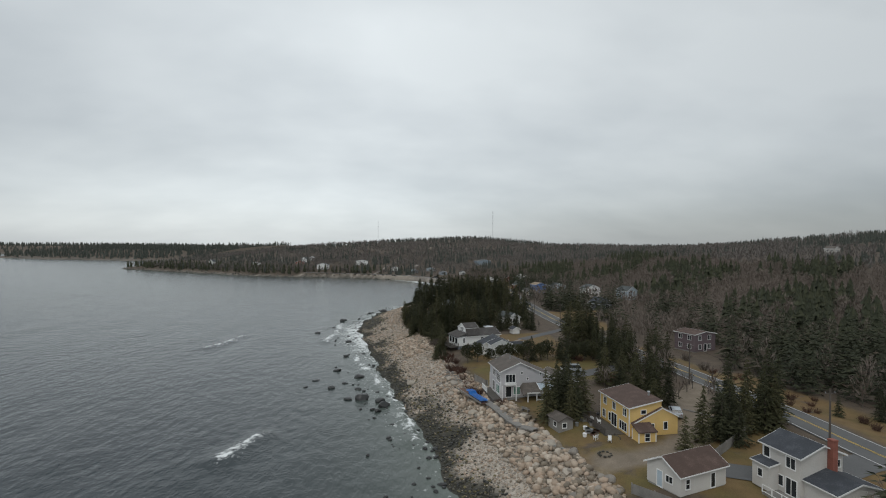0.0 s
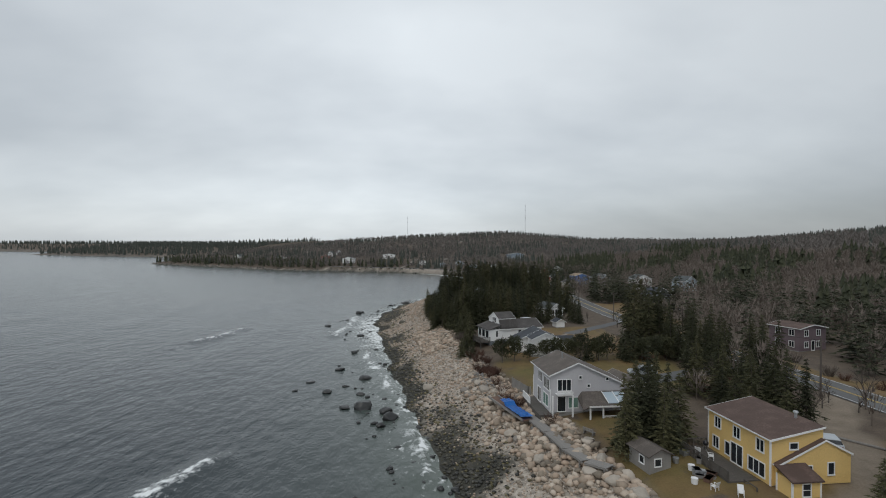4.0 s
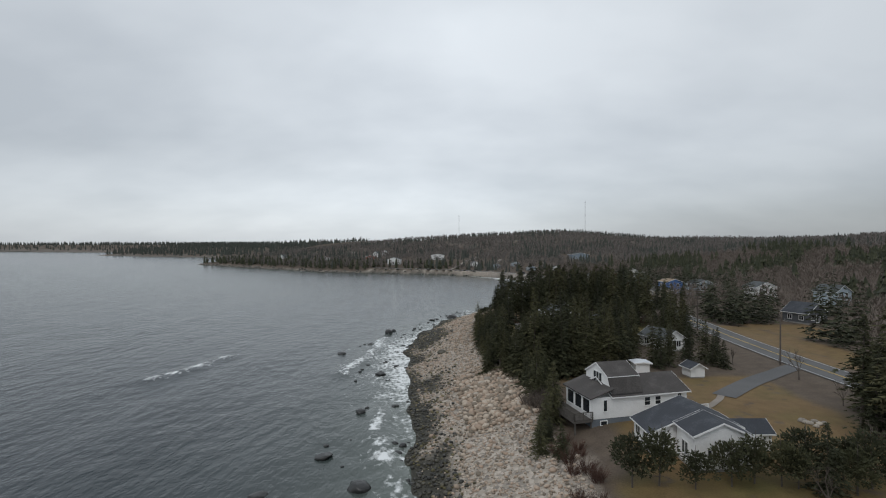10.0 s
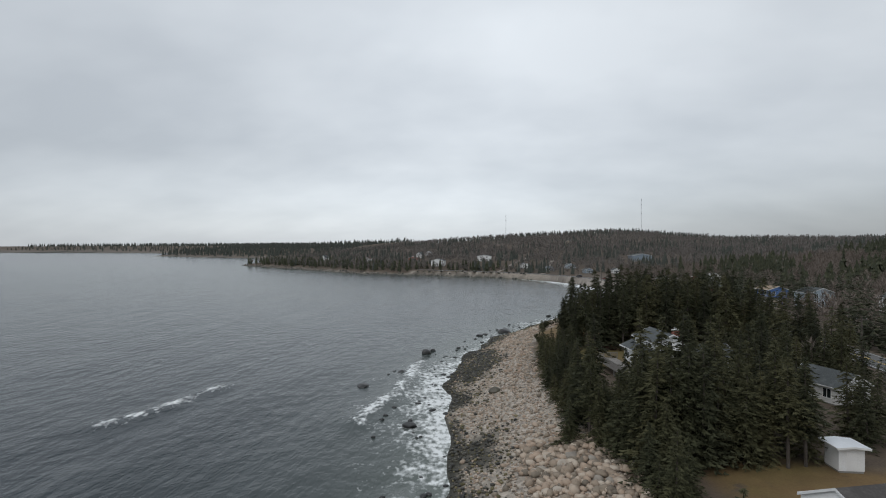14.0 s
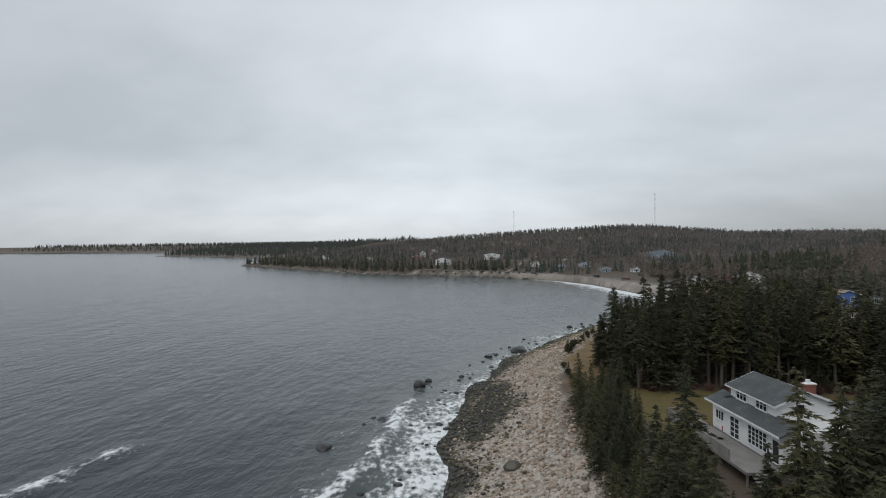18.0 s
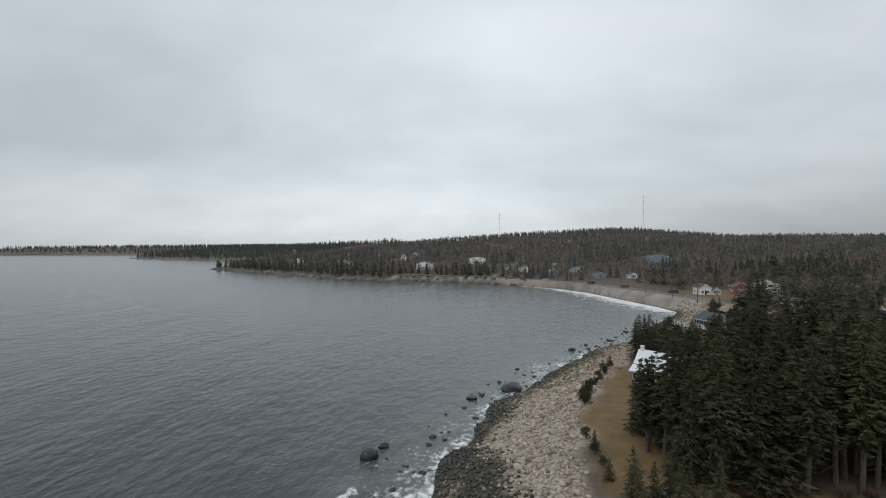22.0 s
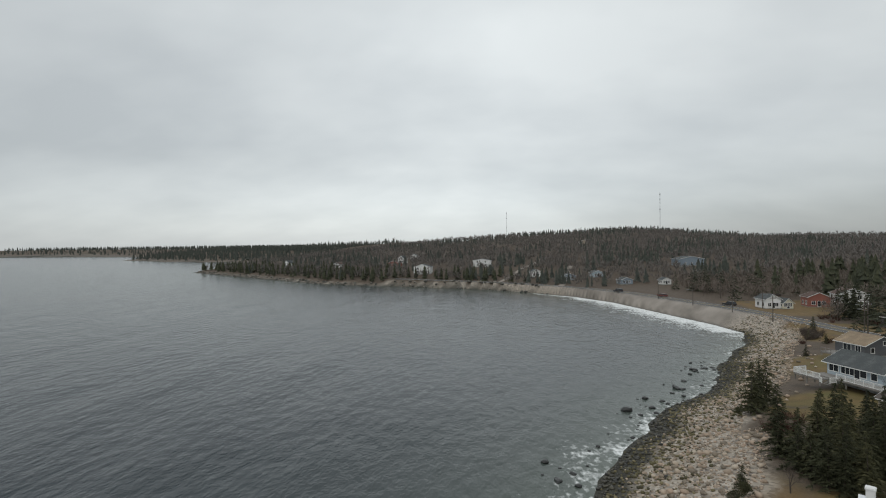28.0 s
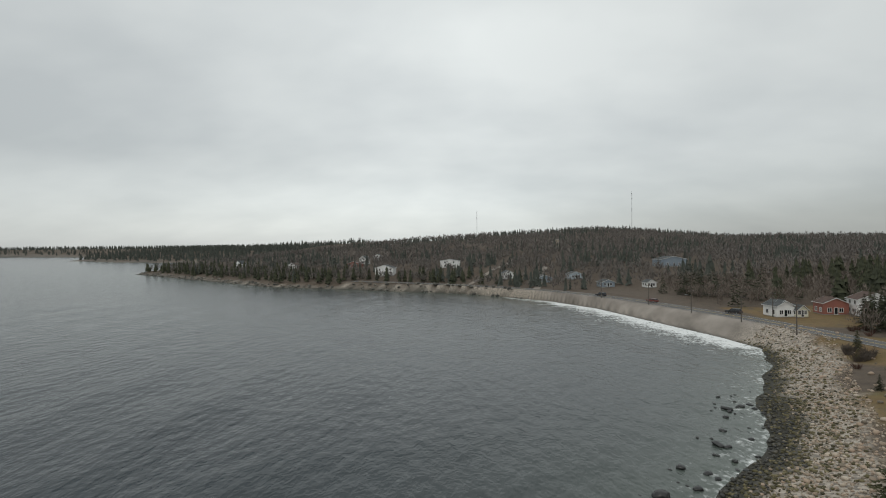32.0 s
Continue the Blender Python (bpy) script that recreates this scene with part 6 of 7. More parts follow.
garden_chair(34.6, 79.6, 5.7, 140, "white plastic chair on the weathered deck")
garden_chair(35.2, 78.2, 5.7, 60, "white plastic chair on the weathered deck")
garden_chair(31.6, 72.4, gz(31.6, 72.4), 200, "white plastic chair on the worn grass")
garden_chair(33.2, 71.0, gz(33.2, 71.0), 330, "white plastic chair on the worn grass")
garden_chair(24.6, 90.8, gz(24.6, 90.8), 250, "weathered wooden chair on the lawn", "greywood")
h = thing("grill", pose(36.2, 80.6, 5.7), "black kettle grill on the weathered deck", "grill")
bm = bmesh.new(); bmesh.ops.create_uvsphere(bm, u_segments=14, v_segments=9, radius=0.3); bmesh.ops.translate(bm, verts=bm.verts, vec=(0, 0, 0.78))
part("bowl", bm, M["carblack"], h)
for k in range(3):
    bm = bmesh.new(); tube(bm, (0.15 * math.cos(2.1 * k), 0.15 * math.sin(2.1 * k), 0.6), (0.32 * math.cos(2.1 * k), 0.32 * math.sin(2.1 * k), 0), 0.02, 0.02, 5)
    part("leg", bm, M["metal"], h)
g4 = np.random.default_rng(44)
for i in range(9):  # boxes and boards stored in front of the deck
    x, y = g4.uniform(31.5, 33.6), g4.uniform(73.0, 80.5)
    a, b, c2 = g4.uniform(0.25, 0.6), g4.uniform(0.2, 0.4), g4.uniform(0.25, 0.6)
    o = boxes("crate", [(-a, a, -b, b, 0, c2), (-a - 0.03, a + 0.03, -b - 0.03, b + 0.03, c2 - 0.08, c2)], M[("greywood", "metal", "rustwood")[i % 3]], None)
    o.matrix_basis = pose(x, y, gz(x, y), 0, 0, g4.uniform(0, 180))
    tagged(o, ("weathered wooden crate beside the deck", "dented grey metal box beside the deck", "brown timber box beside the deck")[i % 3], "crate", "crates by the deck")
for i in range(5):  # low log edging along the drive
    x, y = 54.2 + 0.5 * i, 82.2 - 0.9 * i
    bm = bmesh.new(); tube(bm, (0, -0.6, 0.14), (0, 0.6, 0.14), 0.17, 0.15, 8)
    o = tagged(part("edging_log", bm, M["greywood"]), "grey log laid along the gravel drive", "log", "edging logs")
    o.matrix_basis = pose(x, y, gz(x, y) - 0.03, 0, 0, 29)

# cottage roof seam and other small things
h = thing("raised_bed", pose(0, 0, 0), "raised garden bed of dark red-brown stems in timber edging", "garden bed")
for x0, x1, y0, y1 in ((20.0, 21.2, 98.0, 106.0), (21.9, 23.0, 104.4, 110.0)):
    z = gz((x0 + x1) / 2, (y0 + y1) / 2)
    boxes("edging", [(x0 - 0.1, x0, y0, y1, z - 0.3, z + 0.35), (x1, x1 + 0.1, y0, y1, z - 0.3, z + 0.35), (x0 - 0.1, x1 + 0.1, y0 - 0.1, y0, z - 0.3, z + 0.35), (x0 - 0.1, x1 + 0.1, y1, y1 + 0.1, z - 0.3, z + 0.35)], M["greywood"], h)
    boxes("soil", [(x0, x1, y0, y1, z - 0.3, z + 0.25)], M["rustwood"], h)
fence("tall_fence", [(21.4, 109.5), (22.6, 104.2), (22.9, 104.0)], "tall weathered board fence beside the veranda", 1.9)
g3 = np.random.default_rng(15)
for i in range(14):
    x, y = g3.uniform(16.6, 19.0), g3.uniform(112, 122)
    a, L = g3.uniform(0.9, 2.2), g3.uniform(1.5, 4.0)
    z = gz(x, y)
    bm = bmesh.new()
    tube(bm, (-L / 2, 0, 0), (0, g3.uniform(-0.15, 0.15), 0.08), 0.13, 0.12, 7); tube(bm, (0, 0, 0.06), (L / 2, g3.uniform(-0.2, 0.2), 0.0), 0.12, 0.05, 7)
    o = tagged(part("driftwood_log", bm, M["greywood"]), "silver-grey driftwood log on the upper beach", "driftwood", "driftwood logs")
    o.matrix_basis = pose(x, y, z + 0.22, 0, 0, math.degrees(a))
for i in range(7):
    x, y = g3.uniform(49, 52), g3.uniform(137, 139.5)
    v, f = rough_rock(2, 940 + i)
    o = obj("garden_stone", v * g3.uniform(0.3, 0.55), f, M["rock"])
    o.matrix_basis = pose(x, y, gz(x, y) + 0.1)
    tagged(o, "rounded grey stone in a heap on the lawn", "stone", "heap of garden stones")
plain_house(44.5, 247.5, 15, 2.6, 3.0, 2.0, 0.7, "dark_grey", "roof_grey", "small dark garden shed behind the cottage", "shed", "garden_shed", wins=())
plain_house(57.5, 286.5, 17, 4.0, 5.0, 2.1, 0.9, "tan", "roof_grey", "grey-roofed shed below the bungalow lawn", "shed", "garden_shed", wins=())
bench(43, 224, 20, "white garden bench at the edge of the lawn")
bench(22.5, 268, 60, "weathered bench on the brown field")
# stepping logs and timber steps on the bank
for i in range(5):
    x, y = 21.8 + 0.25 * i, 96.9 - 0.1 * i
    o = boxes("timber_step", [(-0.6, 0.6, -0.16, 0.16, 0, 0.14)], M["greywood"], None)
    o.matrix_basis = pose(20.9 + 0.42 * i, 95.2 + 0.1 * i, gz(20.9 + 0.42 * i, 95.2 + 0.1 * i) + 0.02 + 0.05 * i, 0, 0, 76)
    tagged(o, "grey timber step set into the bank", "step", "timber steps")


# ---- trees ----


def conifer_tris(H, R, base, whorls, nb, ns, rng, spread=1.0):
    """Drooping sprays of needles on uneven branches round the trunk."""
    tri = []
    lop, side = rng.uniform(0, 6.283), rng.uniform(0.0, 0.25)
    step = H * (0.985 - base) / (whorls - 1)
    for k in range(whorls):
        q = k / (whorls - 1)
        r = R * ((1 - q) ** 0.78 * 0.93 + 0.07) * rng.uniform(0.75, 1.12)
        if base > 0.15 and q < 0.25:
            r *= 0.5 + 2 * q
        n = max(4, int(nb * (0.55 + 0.5 * (1 - q)) + rng.integers(-1, 2)))
        a0 = rng.uniform(0, 6.28)
        for j in range(n):
            if rng.random() < 0.10:
                continue
            a = a0 + 6.283 * j / n + rng.uniform(-0.35, 0.35)
            z = H * base + step * k + rng.uniform(-0.55, 0.55) * step
            L = r * rng.uniform(0.55, 1.2) * (1 + side * math.cos(a - lop))
            droop = rng.uniform(0.15, 0.55)
            d = np.array([math.cos(a), math.sin(a), 0]); s = np.array([-d[1], d[0], 0])
            for i in range(ns):
                f = (i + 0.6) / ns
                p = d * L * f + s * rng.uniform(-0.12, 0.12) * L + np.array([0, 0, z + 0.12 * L - droop * L * f ** 1.4 + rng.uniform(-0.15, 0.15)])
                c = spread * (0.13 + 0.24 * L / ns ** 0.5 * (1.25 - 0.6 * f)) * rng.uniform(0.7, 1.3)
                for w in (-1, 0.25, 1) if i < ns - 1 else (-0.5, 0.5):
                    out = d * rng.uniform(0.5, 1.1) + s * w * rng.uniform(0.5, 1.1)
                    out = out / np.linalg.norm(out)
                    sd = np.cross(out, (0, 0, 1))
                    t = rng.uniform(-0.4, 0.4)
                    tri.append([p - sd * c * 0.30 + np.array([0, 0, t * c]), p + sd * c * 0.30 - np.array([0, 0, t * c]), p + out * c * rng.uniform(1.3, 2.3) - np.array([0, 0, c * rng.uniform(0.0, 0.6)])])
    tri.append([(0.12, 0, H * 0.93), (-0.06, 0.1, H * 0.93), (0, 0, H * 1.02)])
    tri.append([(-0.12, -0.05, H * 0.93), (0.06, -0.1, H * 0.93), (0, 0, H * 1.02)])
    return np.array(tri, float)


def tier_tris(H, R, tiers, n, rng):
    """A conifer seen from afar: tiers of ragged drooping skirts round the stem."""
    tri = []
    for k in range(tiers):
        q = k / tiers
        r = R * ((1 - q) ** 0.85 * 0.92 + 0.08) * rng.uniform(0.8, 1.1)
        z0, z1 = H * (0.06 + 0.9 * q), min(H, H * (0.06 + 0.9 * q + 1.9 / tiers))
        ring = [np.array([math.cos(a) * m, math.sin(a) * m, z0 + rng.uniform(-0.4, 0.4) * H / tiers]) for a, m in ((6.283 * (j + rng.uniform(-0.3, 0.3)) / n, r * rng.uniform(0.55, 1.2)) for j in range(n))]
        for j in range(n):
            if rng.random() < 0.9:
                tri.append([ring[j], ring[(j + 1) % n], np.array([rng.uniform(-0.1, 0.1), rng.uniform(-0.1, 0.1), z1])])
    return np.array(tri, float)


def pine_tris(H, R, rng):
    """A broad uneven crown of needle tufts in several lumps."""
    tri = []
    for k in range(11):
        a, q = rng.uniform(0, 6.283), rng.uniform(0, 1)
        rr = R * 0.62 * math.sqrt(rng.uniform(0, 1)) * (1 - 0.45 * q)
        c0 = np.array([math.cos(a) * rr, math.sin(a) * rr, H * (0.32 + 0.54 * q)])
        rad = R * rng.uniform(0.34, 0.52)
        for _ in range(120):
            d = rng.normal(size=3); d /= np.linalg.norm(d)
            p = c0 + d * rad * np.array([1, 1, 0.7]) * rng.uniform(0.6, 1.0)
            s = np.cross(d, rng.normal(size=3)); s /= np.linalg.norm(s)
            z = rng.uniform(0.16, 0.34)
            tri.append([p - s * z * 0.6, p + s * z * 0.6, p + d * z * 1.3 + np.array([0, 0, z * 0.3])])
    return np.array(tri)


def tri_mesh(name, tri, mat):
    v = tri.reshape(-1, 3)
    me_ob = obj(name, v, np.arange(len(v)).reshape(-1, 3), mat)
    return me_ob


def trunk_bm(H, r, lean, rng):
    bm = bmesh.new()
    p = [Vector((0, 0, -0.3))]
    for k in range(1, 5):
        p.append(Vector((lean * k * 0.08 + rng.uniform(-0.04, 0.04), rng.uniform(-0.05, 0.05), H * k / 4)))
    for i in range(4):
        tube(bm, p[i], p[i + 1], r * (1 - i * 0.23), r * (1 - (i + 1) * 0.23) + 0.01, 7)
    return bm


def conifer(kind, H, R, base, whorls, nb, ns, seed, label, stubs=0, spread=1.0):
    g = np.random.default_rng(seed)
    name = {"b": "tall_spruce", "d": "forest_spruce", "e": "forest_spruce", "f": "pine_tree", "g": "young_spruce"}.get(kind, "spruce_tree")
    t = thing(name, pose(0, 0, 0), label, "tree", name.replace("_", " ") + "s near the shore")
    bm = trunk_bm(H * 0.97, 0.022 * H * 0.75, 0, g)
    for _ in range(stubs):
        a, z = g.uniform(0, 6.28), g.uniform(0.12, base + 0.15) * H
        L = g.uniform(0.5, 1.5)
        tube(bm, (0, 0, z), (math.cos(a) * L, math.sin(a) * L, z + g.uniform(-0.3, 0.2)), 0.03, 0.008, 3)
    part("trunk", bm, M["bark"], t)
    shape = pine_tris(H, R, g) if kind == "f" else conifer_tris(H, R, base, whorls, nb, ns, g, spread)
    c = tri_mesh("crown", shape, M["needle"])
    c.parent = t
    return t


SPRUCES = [conifer("a", 10.0, 2.9, 0.05, 22, 9, 7, 1, "dark green spruce with branches down to the ground"),
           conifer("b", 11.5, 2.7, 0.08, 24, 9, 7, 2, "tall dark green spruce on the wooded shore"),
           conifer("c", 8.5, 3.0, 0.05, 16, 10, 6, 3, "broad bushy dark green spruce"),
           conifer("d", 12.0, 2.7, 0.30, 19, 8, 8, 4, "tall spruce with a bare lower trunk", 14),
           conifer("e", 11.0, 2.2, 0.38, 15, 7, 8, 5, "thin spruce with bare lower trunk and dead stubs", 18),
           conifer("f", 7.0, 3.4, 0.22, 11, 11, 6, 6, "round-crowned bushy pine on a short trunk", 4, 1.15),
           conifer("g", 6.0, 2.0, 0.03, 15, 9, 4, 8, "small young spruce with a pointed top")]


def bare_tris(H, seed, mat_r=0.016):
    g = np.random.default_rng(seed)
    bm = bmesh.new()

    def grow(p, d, L, r, depth):
        e = p + d * L
        tube(bm, p, e, r, r * 0.62, 4 if depth < 2 else 3)
        if depth >= 4:
            return
        for _ in range(3 if depth else 5):
            f = g.uniform(0.45, 1.0)
            v = (d + Vector(g.uniform(-0.75, 0.75, 3)) + Vector((0, 0, 0.18))).normalized()
            grow(p + d * L * f, v, L * g.uniform(0.5, 0.74), r * 0.55, depth + 1)

    grow(Vector((0, 0, -0.2)), Vector((0.03, 0.02, 1)), H * 0.36, H * mat_r, 0)
    return bm


def bare_tree(H, seed, label, mat="twig", name="bare_tree", group="bare trees"):
    t = thing(name, pose(0, 0, 0), label, "tree", group)
    part("trunk", trunk_bm(H * 0.3, 0.016 * H, 0, np.random.default_rng(seed)), M["bark"], t)
    part("crown", bare_tris(H, seed), M[mat], t)
    return t


BARES = [bare_tree(9, 21, "leafless grey deciduous tree with fine branches"), bare_tree(7.5, 22, "leafless brown-grey deciduous tree"), bare_tree(10, 23, "tall leafless tree among the spruces")]


def shrub(seed, label, mat):
    g = np.random.default_rng(seed)
    bm = bmesh.new()
    for _ in range(70):
        a, L = g.uniform(0, 6.28), g.uniform(0.7, 1.7)
        b = g.uniform(0, 0.5)
        p = Vector((math.cos(a) * b, math.sin(a) * b, -0.1))
        d = Vector((math.cos(a) * g.uniform(0.1, 0.8), math.sin(a) * g.uniform(0.1, 0.8), 1)).normalized()
        e = p + d * L
        tube(bm, p, e, 0.022, 0.012, 3)
        for _ in range(3):
            tube(bm, p + d * L * g.uniform(0.4, 0.9), e + Vector(g.uniform(-0.35, 0.35, 3)), 0.014, 0.007, 3)
    t = thing("shrub", pose(0, 0, 0), label, "shrub", "leafless shrubs")
    part("crown", bm, M[mat], t)
    return t


SHRUBS = [shrub(31, "dense leafless red-brown shrub on the bank", "twig_red"), shrub(32, "dense leafless grey-brown shrub", "twig")]

# (x0, x1, y0, y1, how many, which kinds)
STANDS = [(25.5, 35.5, 79.5, 91, 22, (0, 1, 2), 0.75, 1.1), (46, 53, 67, 70, 7, (0, 1, 2), 0.85, 1.1), (54, 64, 70, 75, 11, (0, 1, 2), 0.9, 1.2), (41.3, 42.3, 65, 66, 1, (6,), 0.8, 0.9), (45, 55, 84, 103, 15, (0, 1, 2), 0.75, 1.05),
          (40, 41, 51, 52, 1, (6,), 0.6, 0.7), (57, 66, 104, 127, 18, (0, 1, 1), 0.8, 1.1),
          (37, 58, 120.8, 124.5, 14, (5, 5, 2), 0.75, 0.95), (52, 62, 128, 138, 9, (1, 3, 3, 0), 1.0, 1.3), (61, 66, 126, 146, 9, (0, 1, 1, 2), 0.8, 1.1), (18.5, 21.5, 150, 160, 6, (0, 2), 0.6, 0.9), (16, 19, 133, 137, 3, (6, 2), 0.4, 0.6),
          (15.5, 36, 160.5, 183, 120, (1, 0, 3, 0), 0.85, 1.15), (36, 47, 166, 186, 13, (1, 3, 1, 0), 0.8, 1.1), (47, 60, 166, 176, 7, (0, 1, 2), 0.6, 0.9), (13.8, 17, 168, 204, 18, (0, 1, 2), 0.55, 0.8), (15, 20, 195, 214, 22, (0, 1, 2), 0.5, 0.75), (40, 62, 188, 197, 12, (0, 1, 3), 0.7, 0.95),
          (22, 62, 217.5, 228, 64, (1, 3, 3, 4), 1.0, 1.3), (32, 62, 228, 236, 32, (1, 3, 3, 4), 1.0, 1.35), (41, 62, 236, 262, 50, (1, 3, 0), 1.0, 1.3), (21.2, 22.2, 226, 227, 1, (3,), 0.85, 0.9), (22.6, 23, 232, 233, 1, (0,), 0.9, 0.95), (23, 26, 228, 232, 4, (0, 2, 3), 0.65, 0.85), (35, 36, 245, 246, 1, (2,), 0.55, 0.6), (46, 62, 262, 270, 9, (0, 1), 0.7, 0.9),
          (35, 43, 265, 276, 26, (0, 2, 2), 0.6, 0.82), (43, 55, 267, 279, 24, (0, 1, 2), 0.6, 0.8), (40.8, 41.8, 291.5, 292.3, 1, (2,), 0.98, 1.02), (44, 45.2, 294, 295, 1, (2,), 0.9, 0.95), (42.6, 43.4, 292.6, 293.4, 1, (0,), 0.7, 0.75), (52, 66, 274, 282, 7, (0, 2), 0.6, 0.8),
          (89.5, 90.5, 358, 359, 1, (2,), 0.55, 0.6), (84.5, 85.5, 351, 352, 1, (2,), 0.36, 0.4), (71, 72, 329.5, 330.5, 1, (2,), 0.34, 0.4), (81.5, 82.5, 340.5, 341.5, 1, (2,), 0.33, 0.36), (118, 127, 390, 398, 6, (0, 1), 0.7, 0.9), (58, 66, 190, 225, 14, (0, 1, 3), 0.9, 1.25), (38, 44, 236, 252, 14, (0, 1, 3), 0.85, 1.15)]
tree_spots = []
HEIGHTS = (10.0, 11.5, 8.5, 12.0, 11.0, 7.0, 6.0)


def plant(kind_list, k, x, y, s, turn):
    src = kind_list[k]
    m = pose(x, y, gz(x, y) - 0.1, rng.uniform(-2, 2), rng.uniform(-2, 2), turn) @ Matrix.Diagonal((s * rng.uniform(0.9, 1.1), s * rng.uniform(0.9, 1.1), s, 1))
    used = src.get("used", 0)
    src["used"] = 1
    if not used:
        src.matrix_basis = m
        return src
    return copy_thing(src, m)


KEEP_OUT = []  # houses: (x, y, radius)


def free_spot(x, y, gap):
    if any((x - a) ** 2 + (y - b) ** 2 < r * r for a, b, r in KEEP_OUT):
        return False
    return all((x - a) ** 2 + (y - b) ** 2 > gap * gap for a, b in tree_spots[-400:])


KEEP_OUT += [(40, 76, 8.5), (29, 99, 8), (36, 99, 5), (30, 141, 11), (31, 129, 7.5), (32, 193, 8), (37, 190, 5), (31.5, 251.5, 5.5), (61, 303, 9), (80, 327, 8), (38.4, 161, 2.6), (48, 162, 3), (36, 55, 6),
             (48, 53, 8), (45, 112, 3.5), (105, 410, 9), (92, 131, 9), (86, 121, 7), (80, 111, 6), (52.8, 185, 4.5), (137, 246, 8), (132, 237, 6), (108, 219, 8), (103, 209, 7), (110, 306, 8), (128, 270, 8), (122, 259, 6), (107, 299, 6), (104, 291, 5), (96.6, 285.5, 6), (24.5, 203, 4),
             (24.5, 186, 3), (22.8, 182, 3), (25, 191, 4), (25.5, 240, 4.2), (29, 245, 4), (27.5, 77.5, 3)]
for x0, x1, y0, y1, n, kinds, small, large in STANDS:
    made = tries = 0
    while made < n and tries < n * 12:
        tries += 1
        x, y = rng.uniform(x0, x1), rng.uniform(y0, y1)
        if y < 92 and x < 36 and x < 2.8 + 0.73 * (y - 49.5):
            continue
        if 159 < y < 168 and x < 20.5 - 0.4 * (y - 160):
            continue
        low = 161 < y < 187 and 17.5 + 0.4 * (y - 172) < x < 24.5 + 0.4 * (y - 164)
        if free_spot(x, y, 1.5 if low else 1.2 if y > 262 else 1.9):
            k, s = int(rng.choice(kinds)), rng.uniform(small, large)
            if low:  # the slope below the white house is kept low
                s = min(s, (13.6 - 0.49 * (y - 158)) / HEIGHTS[k])
                if s < 0.22:
                    made += 1
                    continue
            tree_spots.append((x, y))
            plant(SPRUCES, k, x, y, s, rng.uniform(0, 360))
            made += 1
for x, y, k, s in ((20.6, 160.6, 0, 1.3), (22.1, 160.3, 1, 1.16), (23.6, 160.6, 0, 1.3), (25.2, 160.4, 1, 1.16), (22.2, 164.8, 0, 1.12), (23.8, 165, 0, 1.12), (19.5, 163, 1, 1.05), (21.3, 161.6, 1, 1.1), (22.9, 163.2, 1, 1.08), (24.6, 161.8, 1, 1.12), (26.2, 163.4, 1, 1.1), (28, 162, 1, 1.1), (22.8, 166.6, 1, 1.0), (24.4, 167.3, 1, 1.0), (26.2, 166.5, 1, 1.0), (19.6, 141.2, 0, 0.85), (18.2, 139.4, 2, 0.7), (20.4, 144, 2, 0.8), (17.2, 137, 2, 0.5), (22.8, 232.5, 0, 0.95), (21.7, 226.6, 3, 0.85), (23.4, 173.3, 1, 1.32), (25.6, 173.8, 0, 1.35), (27.8, 172.8, 1, 1.3), (30.5, 177, 1, 1.1),
                   (20.9, 167.5, 1, 0.98), (22.3, 170.8, 1, 0.98), (24.4, 174.9, 1, 0.92), (21.6, 173.6, 0, 0.95), (78.5, 75, 6, 0.75), (84, 72, 0, 0.7),
                   (23.3, 125.0, 5, 0.98), (25.6, 124.5, 5, 1.0), (28.4, 123.4, 5, 0.7), (31.8, 123.6, 5, 0.82), (34.1, 124.0, 5, 0.86), (36.2, 123.4, 5, 0.84)):
    tree_spots.append((x, y))
    plant(SPRUCES, k, x, y, s, 40 * x)
for i in range(34):  # low pine scrub along the lip of the bank
    t = i / 33
    if i < 5:
        x, y = 16.2 + rng.uniform(-0.4, 0.4), 220 + 3 * i + rng.uniform(-0.8, 0.8)
    elif i < 27:
        t = (i - 5) / 22
        x, y = 18.6 + 4.6 * t ** 1.3 + rng.uniform(-0.5, 0.5), 244.5 + 13 * t
    else:
        t = (i - 27) / 7
        x, y = 24 + 5 * t + rng.uniform(-0.5, 0.5), 259 + 11 * t
    plant(SPRUCES, 5 if i % 3 else 2, x, y, rng.uniform(0.2, 0.33), rng.uniform(0, 360))
for x0, x1, y0, y1, n in ((52, 66, 74, 104, 16), (46, 66, 78, 118, 6), (30, 60, 116, 128, 8), (60, 68, 118, 170, 7), (34, 60, 166, 186, 8), (40, 62, 220, 250, 12), (76, 100, 70, 140, 22), (76, 92, 215, 260, 12), (30, 55, 255, 285, 6)):
    for _ in range(n):
        x, y = rng.uniform(x0, x1), rng.uniform(y0, y1)
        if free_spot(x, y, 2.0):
            tree_spots.append((x, y))
            plant(BARES, int(rng.integers(0, 3)), x, y, rng.uniform(0.65, 1.0), rng.uniform(0, 360))
